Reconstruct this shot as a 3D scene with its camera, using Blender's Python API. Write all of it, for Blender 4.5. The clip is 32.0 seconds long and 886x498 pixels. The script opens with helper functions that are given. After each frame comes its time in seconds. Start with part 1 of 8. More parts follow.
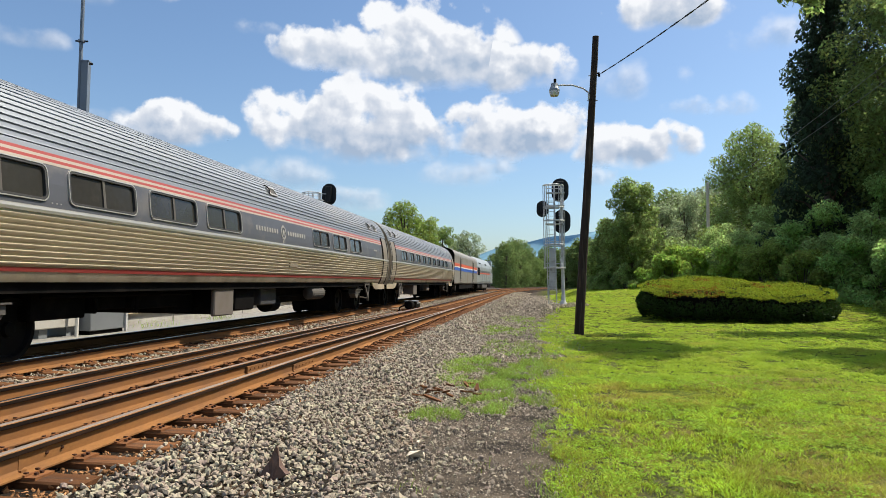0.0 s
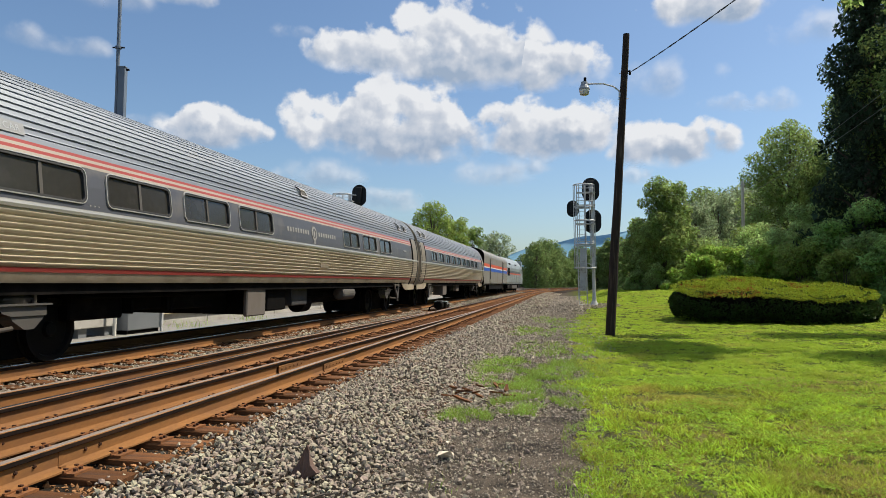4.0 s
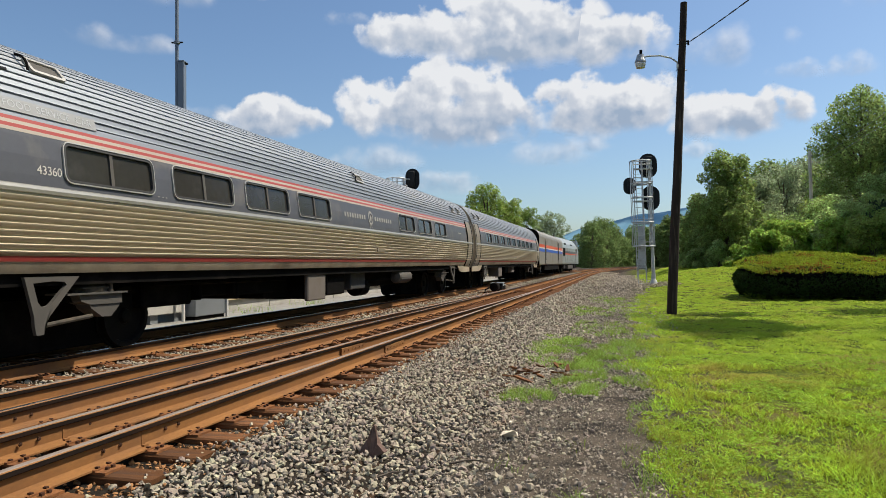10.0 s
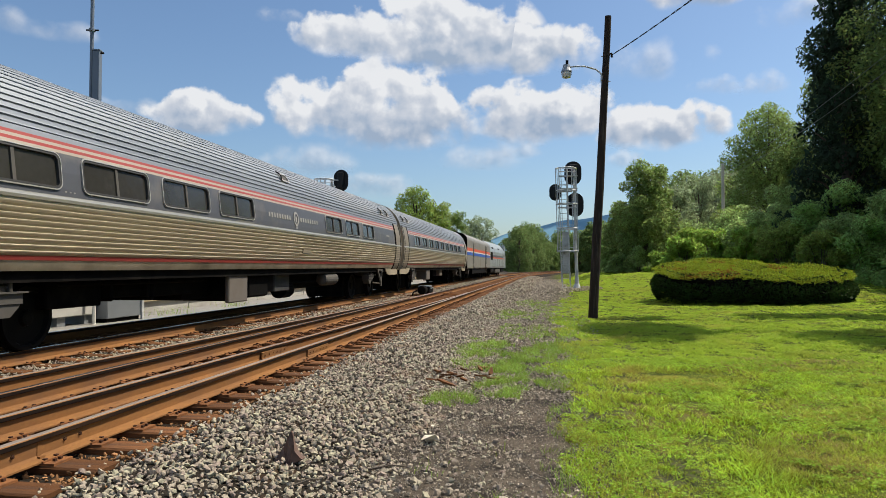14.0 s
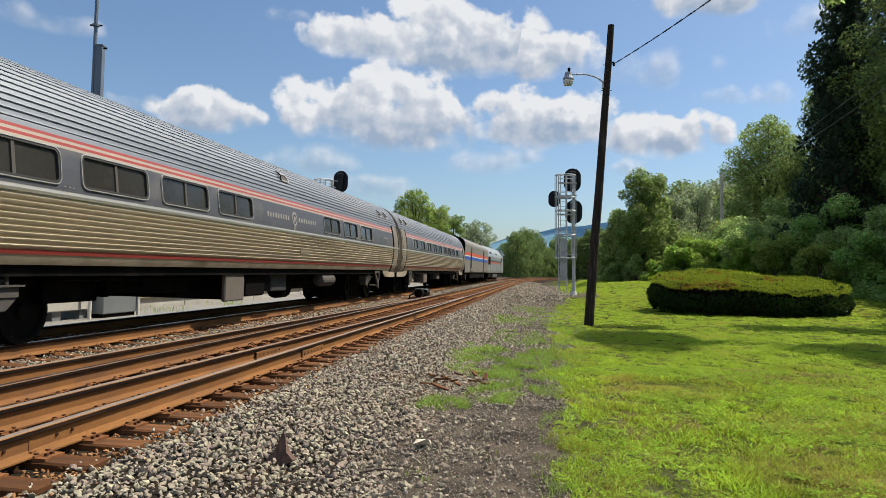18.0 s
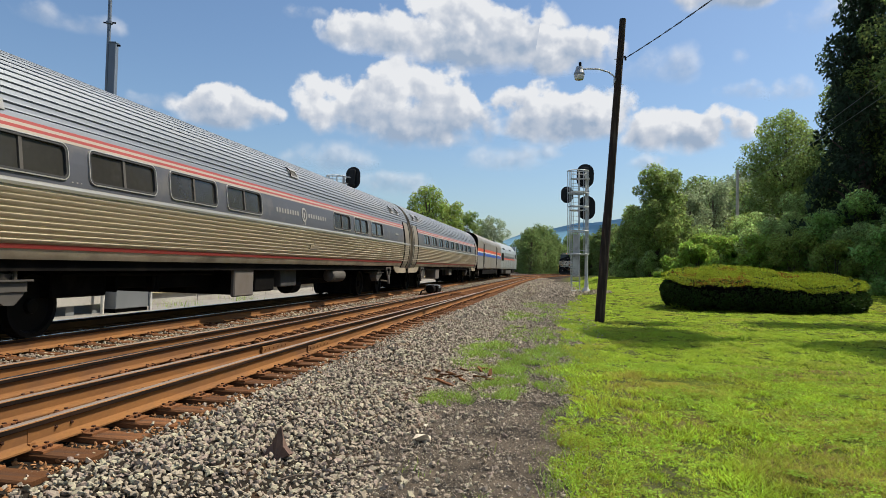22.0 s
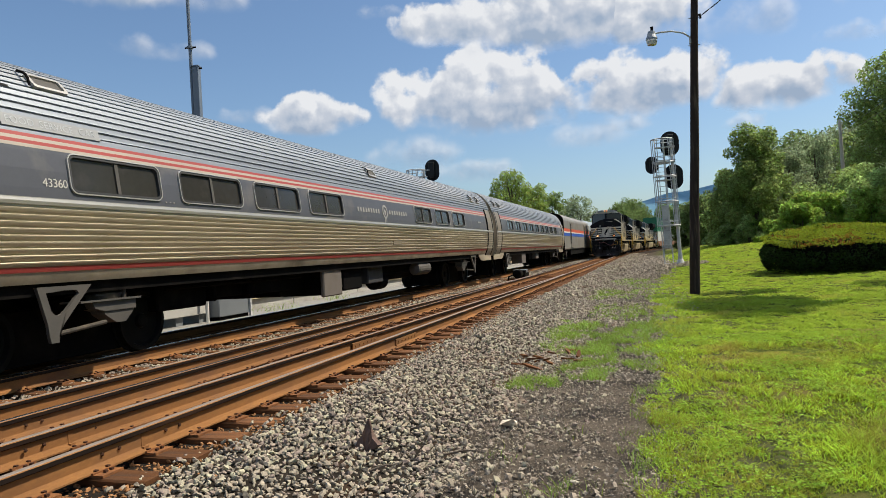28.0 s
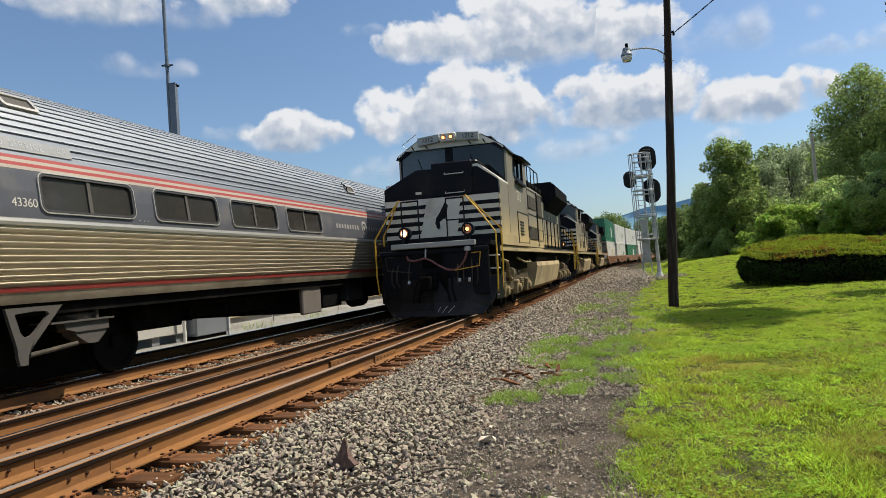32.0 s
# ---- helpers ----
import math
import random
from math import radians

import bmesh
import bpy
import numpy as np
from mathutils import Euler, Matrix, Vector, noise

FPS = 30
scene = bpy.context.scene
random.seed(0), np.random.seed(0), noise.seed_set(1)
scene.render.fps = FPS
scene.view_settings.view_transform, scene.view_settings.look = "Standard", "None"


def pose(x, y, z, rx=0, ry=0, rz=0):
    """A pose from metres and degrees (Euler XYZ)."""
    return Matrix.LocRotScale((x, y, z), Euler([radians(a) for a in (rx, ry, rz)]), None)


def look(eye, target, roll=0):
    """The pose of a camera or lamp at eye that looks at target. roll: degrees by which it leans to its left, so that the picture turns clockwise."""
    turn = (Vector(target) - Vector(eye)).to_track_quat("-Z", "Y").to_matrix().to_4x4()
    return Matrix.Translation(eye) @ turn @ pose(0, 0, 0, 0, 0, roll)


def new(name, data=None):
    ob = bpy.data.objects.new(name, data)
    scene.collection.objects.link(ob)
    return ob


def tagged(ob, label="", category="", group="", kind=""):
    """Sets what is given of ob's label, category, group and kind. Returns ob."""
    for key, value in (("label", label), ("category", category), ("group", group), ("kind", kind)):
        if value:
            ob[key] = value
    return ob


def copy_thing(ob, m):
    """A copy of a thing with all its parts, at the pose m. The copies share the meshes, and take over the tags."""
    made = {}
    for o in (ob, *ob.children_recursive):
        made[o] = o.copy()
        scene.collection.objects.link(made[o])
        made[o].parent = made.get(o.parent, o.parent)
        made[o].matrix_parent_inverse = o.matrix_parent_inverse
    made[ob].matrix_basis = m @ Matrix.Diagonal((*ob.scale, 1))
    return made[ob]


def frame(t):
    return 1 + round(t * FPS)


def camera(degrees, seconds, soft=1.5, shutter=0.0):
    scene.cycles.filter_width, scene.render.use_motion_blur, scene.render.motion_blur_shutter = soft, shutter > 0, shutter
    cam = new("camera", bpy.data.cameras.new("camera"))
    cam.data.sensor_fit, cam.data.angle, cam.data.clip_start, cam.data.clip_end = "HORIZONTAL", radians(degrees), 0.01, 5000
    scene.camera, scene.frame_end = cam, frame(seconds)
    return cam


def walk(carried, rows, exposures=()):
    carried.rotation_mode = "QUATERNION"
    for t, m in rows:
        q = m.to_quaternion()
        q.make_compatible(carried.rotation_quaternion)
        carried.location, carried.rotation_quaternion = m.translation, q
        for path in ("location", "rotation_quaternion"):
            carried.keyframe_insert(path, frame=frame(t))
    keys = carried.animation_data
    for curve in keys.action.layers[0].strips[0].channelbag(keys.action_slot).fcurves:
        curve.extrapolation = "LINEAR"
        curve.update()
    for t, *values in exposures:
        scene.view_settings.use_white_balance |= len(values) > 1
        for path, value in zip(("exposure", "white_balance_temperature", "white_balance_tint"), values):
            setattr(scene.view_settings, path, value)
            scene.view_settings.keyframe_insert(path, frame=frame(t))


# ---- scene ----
import itertools

cam = camera(68.0, 32.0, 0.68)
PATH = [
    (0, (0.013, -0.031, 1.211), (-0.2646, 1.9470, 1.3094), 0.69),
    (0.5, (0.019, -0.048, 1.224), (-0.2697, 1.9275, 1.3349), -0.18),
    (1, (0.007, -0.035, 1.210), (-0.3444, 1.9308, 1.3263), -0.84),
    (1.5, (-0.005, -0.023, 1.215), (-0.3575, 1.9423, 1.3220), -0.22),
    (2, (0.002, -0.024, 1.209), (-0.3540, 1.9415, 1.3131), -0.01),
    (2.5, (0.011, -0.026, 1.216), (-0.3488, 1.9387, 1.3159), 0.45),
    (4.5, (0.023, -0.028, 1.211), (-0.3450, 1.9357, 1.3094), 0.65),
    (5, (0.013, -0.015, 1.213), (-0.3719, 1.9457, 1.3082), 0.20),
    (5.5, (-0.006, 0.011, 1.201), (-0.3911, 1.9722, 1.2828), -0.30),
    (6, (0.003, 0.004, 1.206), (-0.3838, 1.9645, 1.2789), -0.39),
    (6.5, (0.009, 0.011, 1.211), (-0.3722, 1.9732, 1.2830), -0.06),
    (7, (0.009, 0.000, 1.201), (-0.3565, 1.9652, 1.2724), -0.18),
    (7.5, (-0.036, -0.034, 1.195), (-0.5379, 1.9004, 1.2677), 0.03),
    (8, (-0.061, -0.031, 1.185), (-0.7226, 1.8554, 1.2509), 0.52),
    (8.5, (-0.041, -0.053, 1.189), (-0.6825, 1.8402, 1.2449), -0.13),
    (9, (-0.022, -0.086, 1.201), (-0.6287, 1.8188, 1.2545), -0.41),
    (9.5, (-0.023, -0.067, 1.201), (-0.5801, 1.8535, 1.2494), -0.37),
    (10, (-0.030, -0.037, 1.198), (-0.5564, 1.8917, 1.2432), -0.58),
    (10.5, (-0.017, 0.003, 1.205), (-0.3862, 1.9683, 1.2429), -0.08),
    (11, (-0.010, 0.004, 1.205), (-0.3647, 1.9718, 1.2436), -0.58),
    (11.5, (-0.011, 0.012, 1.204), (-0.3344, 1.9858, 1.2398), 0.47),
    (12, (0.006, -0.013, 1.211), (-0.3203, 1.9603, 1.2513), 0.10),
    (12.5, (0.005, 0.003, 1.213), (-0.3184, 1.9761, 1.2647), 0.35),
    (13, (0.000, 0.000, 1.208), (-0.3225, 1.9730, 1.2650), 0.00),
    (13.5, (-0.001, 0.013, 1.202), (-0.3199, 1.9872, 1.2569), 0.20),
    (14, (0.009, 0.014, 1.202), (-0.3069, 1.9885, 1.2548), 0.09),
    (14.5, (0.003, 0.010, 1.210), (-0.3117, 1.9849, 1.2624), 0.18),
    (16.5, (0.021, 0.010, 1.210), (-0.2787, 1.9862, 1.2652), 0.77),
    (17, (0.017, 0.012, 1.212), (-0.2811, 1.9885, 1.2711), 0.70),
    (17.5, (0.023, -0.013, 1.212), (-0.2806, 1.9628, 1.2692), 0.96),
    (18, (0.023, -0.004, 1.215), (-0.2871, 1.9705, 1.2783), 1.55),
    (18.5, (0.013, 0.042, 1.196), (-0.2777, 2.0198, 1.2638), 2.05),
    (19, (0.044, -0.010, 1.208), (-0.2949, 1.9607, 1.2547), 1.43),
    (19.5, (0.049, -0.006, 1.221), (-0.2832, 1.9660, 1.2571), 1.84),
    (20, (0.048, 0.025, 1.201), (-0.2938, 1.9951, 1.2519), 1.82),
    (20.5, (0.063, 0.049, 1.208), (-0.2759, 2.0192, 1.2573), 2.09),
    (21, (0.102, 0.069, 1.204), (-0.2343, 2.0398, 1.2555), 2.27),
    (21.5, (0.119, 0.086, 1.193), (-0.1873, 2.0617, 1.2460), 2.15),
    (22, (0.151, 0.051, 1.205), (-0.2017, 2.0190, 1.2558), 1.62),
    (22.5, (0.118, 0.038, 1.203), (-0.2990, 1.9930, 1.2489), 0.47),
    (23, (0.134, 0.028, 1.201), (-0.3146, 1.9772, 1.2187), -0.51),
    (23.5, (0.174, 0.035, 1.199), (-0.3343, 1.9690, 1.1973), -2.47),
    (24, (0.175, 0.030, 1.206), (-0.3049, 1.9719, 1.2139), -2.63),
    (24.5, (0.202, -0.014, 1.233), (-0.2181, 1.9407, 1.2779), -2.84),
    (25, (0.207, -0.011, 1.225), (-0.2316, 1.9397, 1.2818), -2.91),
    (25.5, (0.203, 0.029, 1.219), (-0.2809, 1.9691, 1.2455), -3.10),
    (26, (0.212, 0.024, 1.220), (-0.2894, 1.9600, 1.2251), -3.51),
    (26.5, (0.218, 0.037, 1.218), (-0.3144, 1.9651, 1.2103), -3.58),
    (28.5, (0.334, 0.065, 1.210), (-0.2889, 1.9649, 1.2470), -3.32),
    (29, (0.341, 0.077, 1.215), (-0.2847, 1.9756, 1.2750), -3.42),
    (29.5, (0.334, 0.086, 1.204), (-0.2867, 1.9858, 1.2706), -3.57),
    (30, (0.338, 0.082, 1.200), (-0.2762, 1.9842, 1.2676), -3.69),
    (30.5, (0.342, 0.086, 1.203), (-0.2603, 1.9919, 1.2699), -3.76),
    (31, (0.355, 0.085, 1.205), (-0.2248, 1.9981, 1.2693), -3.82),
    (31.5, (0.351, 0.101, 1.205), (-0.2146, 2.0186, 1.2676), -4.03),
    (32, (0.354, 0.094, 1.204), (-0.2015, 2.0145, 1.2649), -3.96),
]
walk(cam, [(t, look(eye, target, roll)) for t, eye, target, roll in PATH], [(0, 0.38), (0.5, 0.26), (1, 0.17), (32, 0.17)])


# ---- world, sun, exposure ----
world = bpy.data.worlds.new("sky")
scene.world = world
world.use_nodes = True
wn = world.node_tree
wn.nodes.clear()
sky = wn.nodes.new("ShaderNodeTexSky")
sky.sky_type, sky.sun_disc = "NISHITA", False
SUN_TO = Vector((0.80, 0.52, 0)).normalized() * math.cos(radians(56)) + Vector((0, 0, math.sin(radians(56))))
sky.sun_elevation, sky.sun_rotation = radians(56), math.atan2(SUN_TO.x, SUN_TO.y)
sky.altitude, sky.air_density, sky.dust_density, sky.ozone_density = 300, 1.1, 1.5, 2.3
wb = wn.nodes.new("ShaderNodeBackground")
wb.inputs["Strength"].default_value = 0.104
wo = wn.nodes.new("ShaderNodeOutputWorld")
tint = wn.nodes.new("ShaderNodeMix")
tint.data_type, tint.blend_type = "RGBA", "MULTIPLY"
tint.inputs["Factor"].default_value = 1.0
tint.inputs["B"].default_value = (0.89, 0.995, 1.075, 1)
wn.links.new(sky.outputs[0], tint.inputs["A"])
wn.links.new(tint.outputs["Result"], wb.inputs[0])
wn.links.new(wb.outputs[0], wo.inputs[0])
sun = new("sun", bpy.data.lights.new("sun", "SUN"))
sun.data.energy, sun.data.angle, sun.data.color = 5.6, radians(0.53), (1.0, 0.91, 0.76)
sun.matrix_world = look(SUN_TO * 100, (0, 0, 0))


# ---- materials ----
def M(name, color, rough=0.6, metal=0.0, vary=0.15, scale=4.0, grain=40.0, bump=0.2, dirt=None, dirt_amount=0.0,
      dirt_scale=1.5, spec=0.5, each=0.0, island=0.0, stretch=(1, 1, 1), world_space=False, bump_dist=0.01, hue=0.0):
    """A surface with broad stains, fine grain and relief."""
    m = bpy.data.materials.new(name)
    m.use_nodes = True
    nt = m.node_tree
    N, L = nt.nodes, nt.links
    b = N["Principled BSDF"]
    b.inputs["Roughness"].default_value, b.inputs["Metallic"].default_value = rough, metal
    b.inputs["Specular IOR Level"].default_value = spec
    if world_space:
        src = N.new("ShaderNodeNewGeometry").outputs["Position"]
    else:
        src = N.new("ShaderNodeTexCoord").outputs["Object"]
    mp = N.new("ShaderNodeMapping")
    mp.inputs["Scale"].default_value = stretch
    L.new(src, mp.inputs["Vector"])

    def tex(s, detail):
        n = N.new("ShaderNodeTexNoise")
        n.inputs["Scale"].default_value, n.inputs["Detail"].default_value = s, detail
        n.inputs["Roughness"].default_value = 0.6
        L.new(mp.outputs[0], n.inputs["Vector"])
        return n

    big, fine = tex(scale, 5), tex(grain, 3)
    mix = N.new("ShaderNodeMath")
    mix.operation = "MULTIPLY_ADD"
    L.new(big.outputs["Fac"], mix.inputs[0])
    mix.inputs[1].default_value = 0.6
    fm = N.new("ShaderNodeMath")
    fm.operation = "MULTIPLY"
    L.new(fine.outputs["Fac"], fm.inputs[0])
    fm.inputs[1].default_value = 0.4
    L.new(fm.outputs[0], mix.inputs[2])
    ramp = N.new("ShaderNodeMapRange")
    ramp.inputs["From Min"].default_value, ramp.inputs["From Max"].default_value = 0.3, 0.7
    ramp.inputs["To Min"].default_value, ramp.inputs["To Max"].default_value = 1 - vary, 1 + vary
    L.new(mix.outputs[0], ramp.inputs["Value"])
    val = ramp.outputs[0]
    for amount, made in ((each, lambda: N.new("ShaderNodeObjectInfo").outputs["Random"]),
                         (island, lambda: N.new("ShaderNodeNewGeometry").outputs["Random Per Island"])):
        if amount:
            rr = N.new("ShaderNodeMapRange")
            rr.inputs["To Min"].default_value, rr.inputs["To Max"].default_value = 1 - amount, 1 + amount
            L.new(made(), rr.inputs["Value"])
            mm = N.new("ShaderNodeMath")
            mm.operation = "MULTIPLY"
            L.new(val, mm.inputs[0])
            L.new(rr.outputs[0], mm.inputs[1])
            val = mm.outputs[0]
    hsv = N.new("ShaderNodeHueSaturation")
    hsv.inputs["Color"].default_value = (*color, 1)
    L.new(val, hsv.inputs["Value"])
    if hue:
        hr = N.new("ShaderNodeMapRange")
        hr.inputs["To Min"].default_value, hr.inputs["To Max"].default_value = 0.5 - hue, 0.5 + hue
        L.new(N.new("ShaderNodeNewGeometry").outputs["Random Per Island"], hr.inputs["Value"])
        L.new(hr.outputs[0], hsv.inputs["Hue"])
    col = hsv.outputs[0]
    if dirt:
        dn = tex(dirt_scale, 6)
        dr = N.new("ShaderNodeMapRange")
        dr.inputs["From Min"].default_value, dr.inputs["From Max"].default_value = 0.62 - dirt_amount * 0.4, 0.75
        L.new(dn.outputs["Fac"], dr.inputs["Value"])
        mx = N.new("ShaderNodeMix")
        mx.data_type = "RGBA"
        L.new(dr.outputs[0], mx.inputs["Factor"])
        L.new(col, mx.inputs["A"])
        mx.inputs["B"].default_value = (*dirt, 1)
        col = mx.outputs["Result"]
    L.new(col, b.inputs["Base Color"])
    rv = N.new("ShaderNodeMapRange")
    rv.inputs["To Min"].default_value, rv.inputs["To Max"].default_value = max(rough - 0.1, 0.02), min(rough + 0.12, 1)
    L.new(fine.outputs["Fac"], rv.inputs["Value"])
    L.new(rv.outputs[0], b.inputs["Roughness"])
    if bump:
        bp = N.new("ShaderNodeBump")
        bp.inputs["Strength"].default_value, bp.inputs["Distance"].default_value = bump, bump_dist
        L.new(mix.outputs[0], bp.inputs["Height"])
        L.new(bp.outputs[0], b.inputs["Normal"])
    return m


def leaf_material(name, color, glow=0.5, island=0.45, hue=0.025, rough=0.5, patch=None, amount=0.0, vary=0.28, grain=8):
    """Leaves: thin, partly letting light through, each one a little different."""
    m = M(name, color, rough, 0, vary, 0.9, grain, 0, patch, amount, 0.55, island=island, hue=hue, world_space=True, spec=0.08)
    nt = m.node_tree
    b = nt.nodes["Principled BSDF"]
    tr = nt.nodes.new("ShaderNodeBsdfTranslucent")
    nt.links.new(b.inputs["Base Color"].links[0].from_socket, tr.inputs[0])
    mx = nt.nodes.new("ShaderNodeMixShader")
    mx.inputs[0].default_value = glow
    nt.links.new(b.outputs[0], mx.inputs[1])
    nt.links.new(tr.outputs[0], mx.inputs[2])
    nt.links.new(mx.outputs[0], nt.nodes["Material Output"].inputs["Surface"])
    return m


def lamp_material(name, color, strength):
    m = bpy.data.materials.new(name)
    m.use_nodes = True
    b = m.node_tree.nodes["Principled BSDF"]
    b.inputs["Base Color"].default_value = (*color, 1)
    b.inputs["Emission Color"].default_value = (*color, 1)
    b.inputs["Emission Strength"].default_value = strength
    b.inputs["Roughness"].default_value = 0.1
    return m


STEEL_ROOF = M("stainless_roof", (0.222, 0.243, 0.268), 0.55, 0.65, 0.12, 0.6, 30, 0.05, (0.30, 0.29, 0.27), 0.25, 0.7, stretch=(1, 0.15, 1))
# Warm tint puts the reflected yellowish ground into the steel's colour.
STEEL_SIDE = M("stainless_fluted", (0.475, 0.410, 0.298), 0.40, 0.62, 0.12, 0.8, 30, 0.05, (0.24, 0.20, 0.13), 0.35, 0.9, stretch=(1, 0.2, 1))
STEEL_SKIRT = M("stainless_dusty", (0.42, 0.355, 0.26), 0.6, 0.3, 0.15, 1.0, 30, 0.08, (0.17, 0.14, 0.10), 0.4, 0.8)
STEEL_TRIM = M("stainless_trim", (0.44, 0.42, 0.375), 0.38, 0.6, 0.06, 1.0, 30, 0.0)
WINDOW_TRIM = M("bright_window_trim", (0.50, 0.48, 0.44), 0.34, 0.5, 0.08, 1.0, 30, 0.0)
BLUE_GREY = M("paint_blue_grey", (0.080, 0.083, 0.096), 0.42, 0.05, 0.10, 0.5, 20, 0.03, (0.20, 0.18, 0.155), 0.22, 0.7)
END_STEEL = M("dusty_end_panel", (0.235, 0.205, 0.162), 0.55, 0.3, 0.15, 1.0, 30, 0.05, (0.11, 0.095, 0.075), 0.3, 0.8)
RED_TAPE = M("paint_red_stripe", (0.315, 0.046, 0.038), 0.45, 0, 0.10, 0.8, 30, 0.03)
CREAM_TAPE = M("paint_cream_stripe", (0.37, 0.32, 0.26), 0.45, 0, 0.08, 0.8, 30, 0.03)
WHITE_MARK = M("paint_white_lettering", (0.50, 0.48, 0.43), 0.5, 0, 0.1, 2, 30, 0)
BAR_MARK = M("faded_lettering_bars", (0.30, 0.29, 0.27), 0.5, 0, 0.2, 2, 30, 0)
PALE_MARK = M("paint_pale_lettering", (0.33, 0.345, 0.36), 0.5, 0, 0.1, 2, 30, 0)
GLASS_TINT = M("tinted_window_glass", (0.034, 0.032, 0.028), 0.14, 0, 0.12, 0.8, 12, 0.02, (0.05, 0.046, 0.040), 0.2, 2.0)
GASKET = M("grey_window_gasket", (0.040, 0.040, 0.040), 0.6, 0, 0.15, 4, 40, 0.1, spec=0.3)
GLASS_DARK = M("dark_cab_glass", (0.014, 0.017, 0.020), 0.06, 0, 0.2, 1, 12, 0, spec=0.5)
# Lighter glass: a pale sky reflection is put into the base colour.
GLASS_PALE = M("glass_painted_sky_reflection", (0.085, 0.105, 0.120), 0.12, 0, 0.25, 1, 12, 0, (0.05, 0.06, 0.07), 0.3, 1.5)
GLASS_BLUE = M("blue_tinted_glass", (0.026, 0.034, 0.105), 0.1, 0, 0.2, 1, 12, 0)
RUBBER = M("black_rubber", (0.018, 0.018, 0.018), 0.8, 0, 0.2, 3, 40, 0.2, spec=0.1)
# Grime taken down to near black: deep shade under vehicles is in the colour.
UNDER_BLACK = M("grimy_shade_black", (0.0035, 0.0032, 0.003), 0.9, 0, 0.3, 2, 30, 0.3, (0.015, 0.012, 0.010), 0.3, 2, spec=0.08)
TRUCK_GREY = M("dusty_truck_grey", (0.066, 0.060, 0.052), 0.8, 0, 0.2, 3, 40, 0.2, (0.07, 0.06, 0.05), 0.3, 3)
TRUCK_DARK = M("grimy_truck_casting", (0.050, 0.044, 0.036), 0.8, 0, 0.3, 3, 40, 0.25, (0.11, 0.085, 0.06), 0.35, 4, spec=0.2)
BOX_DARK = M("dark_grey_box_paint", (0.026, 0.026, 0.028), 0.7, 0, 0.2, 2, 30, 0.1, (0.05, 0.045, 0.04), 0.25, 2)
BOX_GREY = M("underfloor_box_grey", (0.125, 0.106, 0.090), 0.75, 0, 0.15, 2, 30, 0.1, (0.10, 0.08, 0.06), 0.3, 2)
# Steel darkened to the black of the shade under the vehicles.
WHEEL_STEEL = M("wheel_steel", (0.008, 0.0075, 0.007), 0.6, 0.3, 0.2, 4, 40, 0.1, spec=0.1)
BLUE_STRIPE = M("paint_blue_stripe", (0.03, 0.10, 0.42), 0.4, 0, 0.08, 1, 30, 0.02)
WHITE_STRIPE = M("paint_white_stripe", (0.66, 0.64, 0.58), 0.4, 0, 0.08, 1, 30, 0.02)
RED_STRIPE = M("paint_scarlet_stripe", (0.58, 0.10, 0.05), 0.4, 0, 0.08, 1, 30, 0.02)
SILVER_SIDE = M("baggage_silver_side", (0.255, 0.240, 0.215), 0.5, 0.35, 0.12, 0.6, 30, 0.05, (0.2, 0.17, 0.13), 0.3, 0.8)
LOCO_SILVER = M("loco_silver_paint", (0.30, 0.33, 0.33), 0.4, 0.3, 0.1, 0.6, 30, 0.03, (0.2, 0.19, 0.17), 0.25, 0.8)
NS_BLACK = M("black_loco_paint", (0.008, 0.009, 0.012), 0.42, 0, 0.25, 1, 30, 0.03, (0.022, 0.020, 0.017), 0.2, 1, spec=0.10)
NS_PANEL = M("brown_black_panel", (0.045, 0.038, 0.030), 0.6, 0, 0.2, 1, 30, 0.05, (0.10, 0.08, 0.055), 0.3, 1, spec=0.2)
PLOW_STEEL = M("scuffed_plow_paint", (0.008, 0.008, 0.009), 0.45, 0, 0.3, 2, 40, 0.06, (0.022, 0.021, 0.020), 0.35, 2.2, spec=0.22)
NS_ROOF = M("sooty_black_roof", (0.009, 0.009, 0.010), 0.75, 0, 0.3, 1, 30, 0.05, (0.02, 0.018, 0.015), 0.3, 1, spec=0.04)
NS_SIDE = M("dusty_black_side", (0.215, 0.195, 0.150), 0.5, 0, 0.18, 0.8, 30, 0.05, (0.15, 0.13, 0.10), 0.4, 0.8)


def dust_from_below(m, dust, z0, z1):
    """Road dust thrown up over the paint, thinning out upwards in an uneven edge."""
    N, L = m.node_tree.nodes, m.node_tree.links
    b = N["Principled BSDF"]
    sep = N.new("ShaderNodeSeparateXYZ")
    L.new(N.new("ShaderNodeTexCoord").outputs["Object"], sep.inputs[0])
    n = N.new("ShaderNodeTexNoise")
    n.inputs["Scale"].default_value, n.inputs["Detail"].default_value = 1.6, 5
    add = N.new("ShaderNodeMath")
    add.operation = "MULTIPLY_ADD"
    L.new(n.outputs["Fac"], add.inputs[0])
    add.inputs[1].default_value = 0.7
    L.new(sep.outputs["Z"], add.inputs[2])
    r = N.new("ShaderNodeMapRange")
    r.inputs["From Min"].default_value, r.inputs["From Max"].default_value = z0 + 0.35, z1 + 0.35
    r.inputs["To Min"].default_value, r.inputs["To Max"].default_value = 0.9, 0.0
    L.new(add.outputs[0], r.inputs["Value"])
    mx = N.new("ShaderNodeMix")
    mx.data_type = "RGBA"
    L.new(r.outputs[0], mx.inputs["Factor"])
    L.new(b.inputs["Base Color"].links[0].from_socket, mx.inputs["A"])
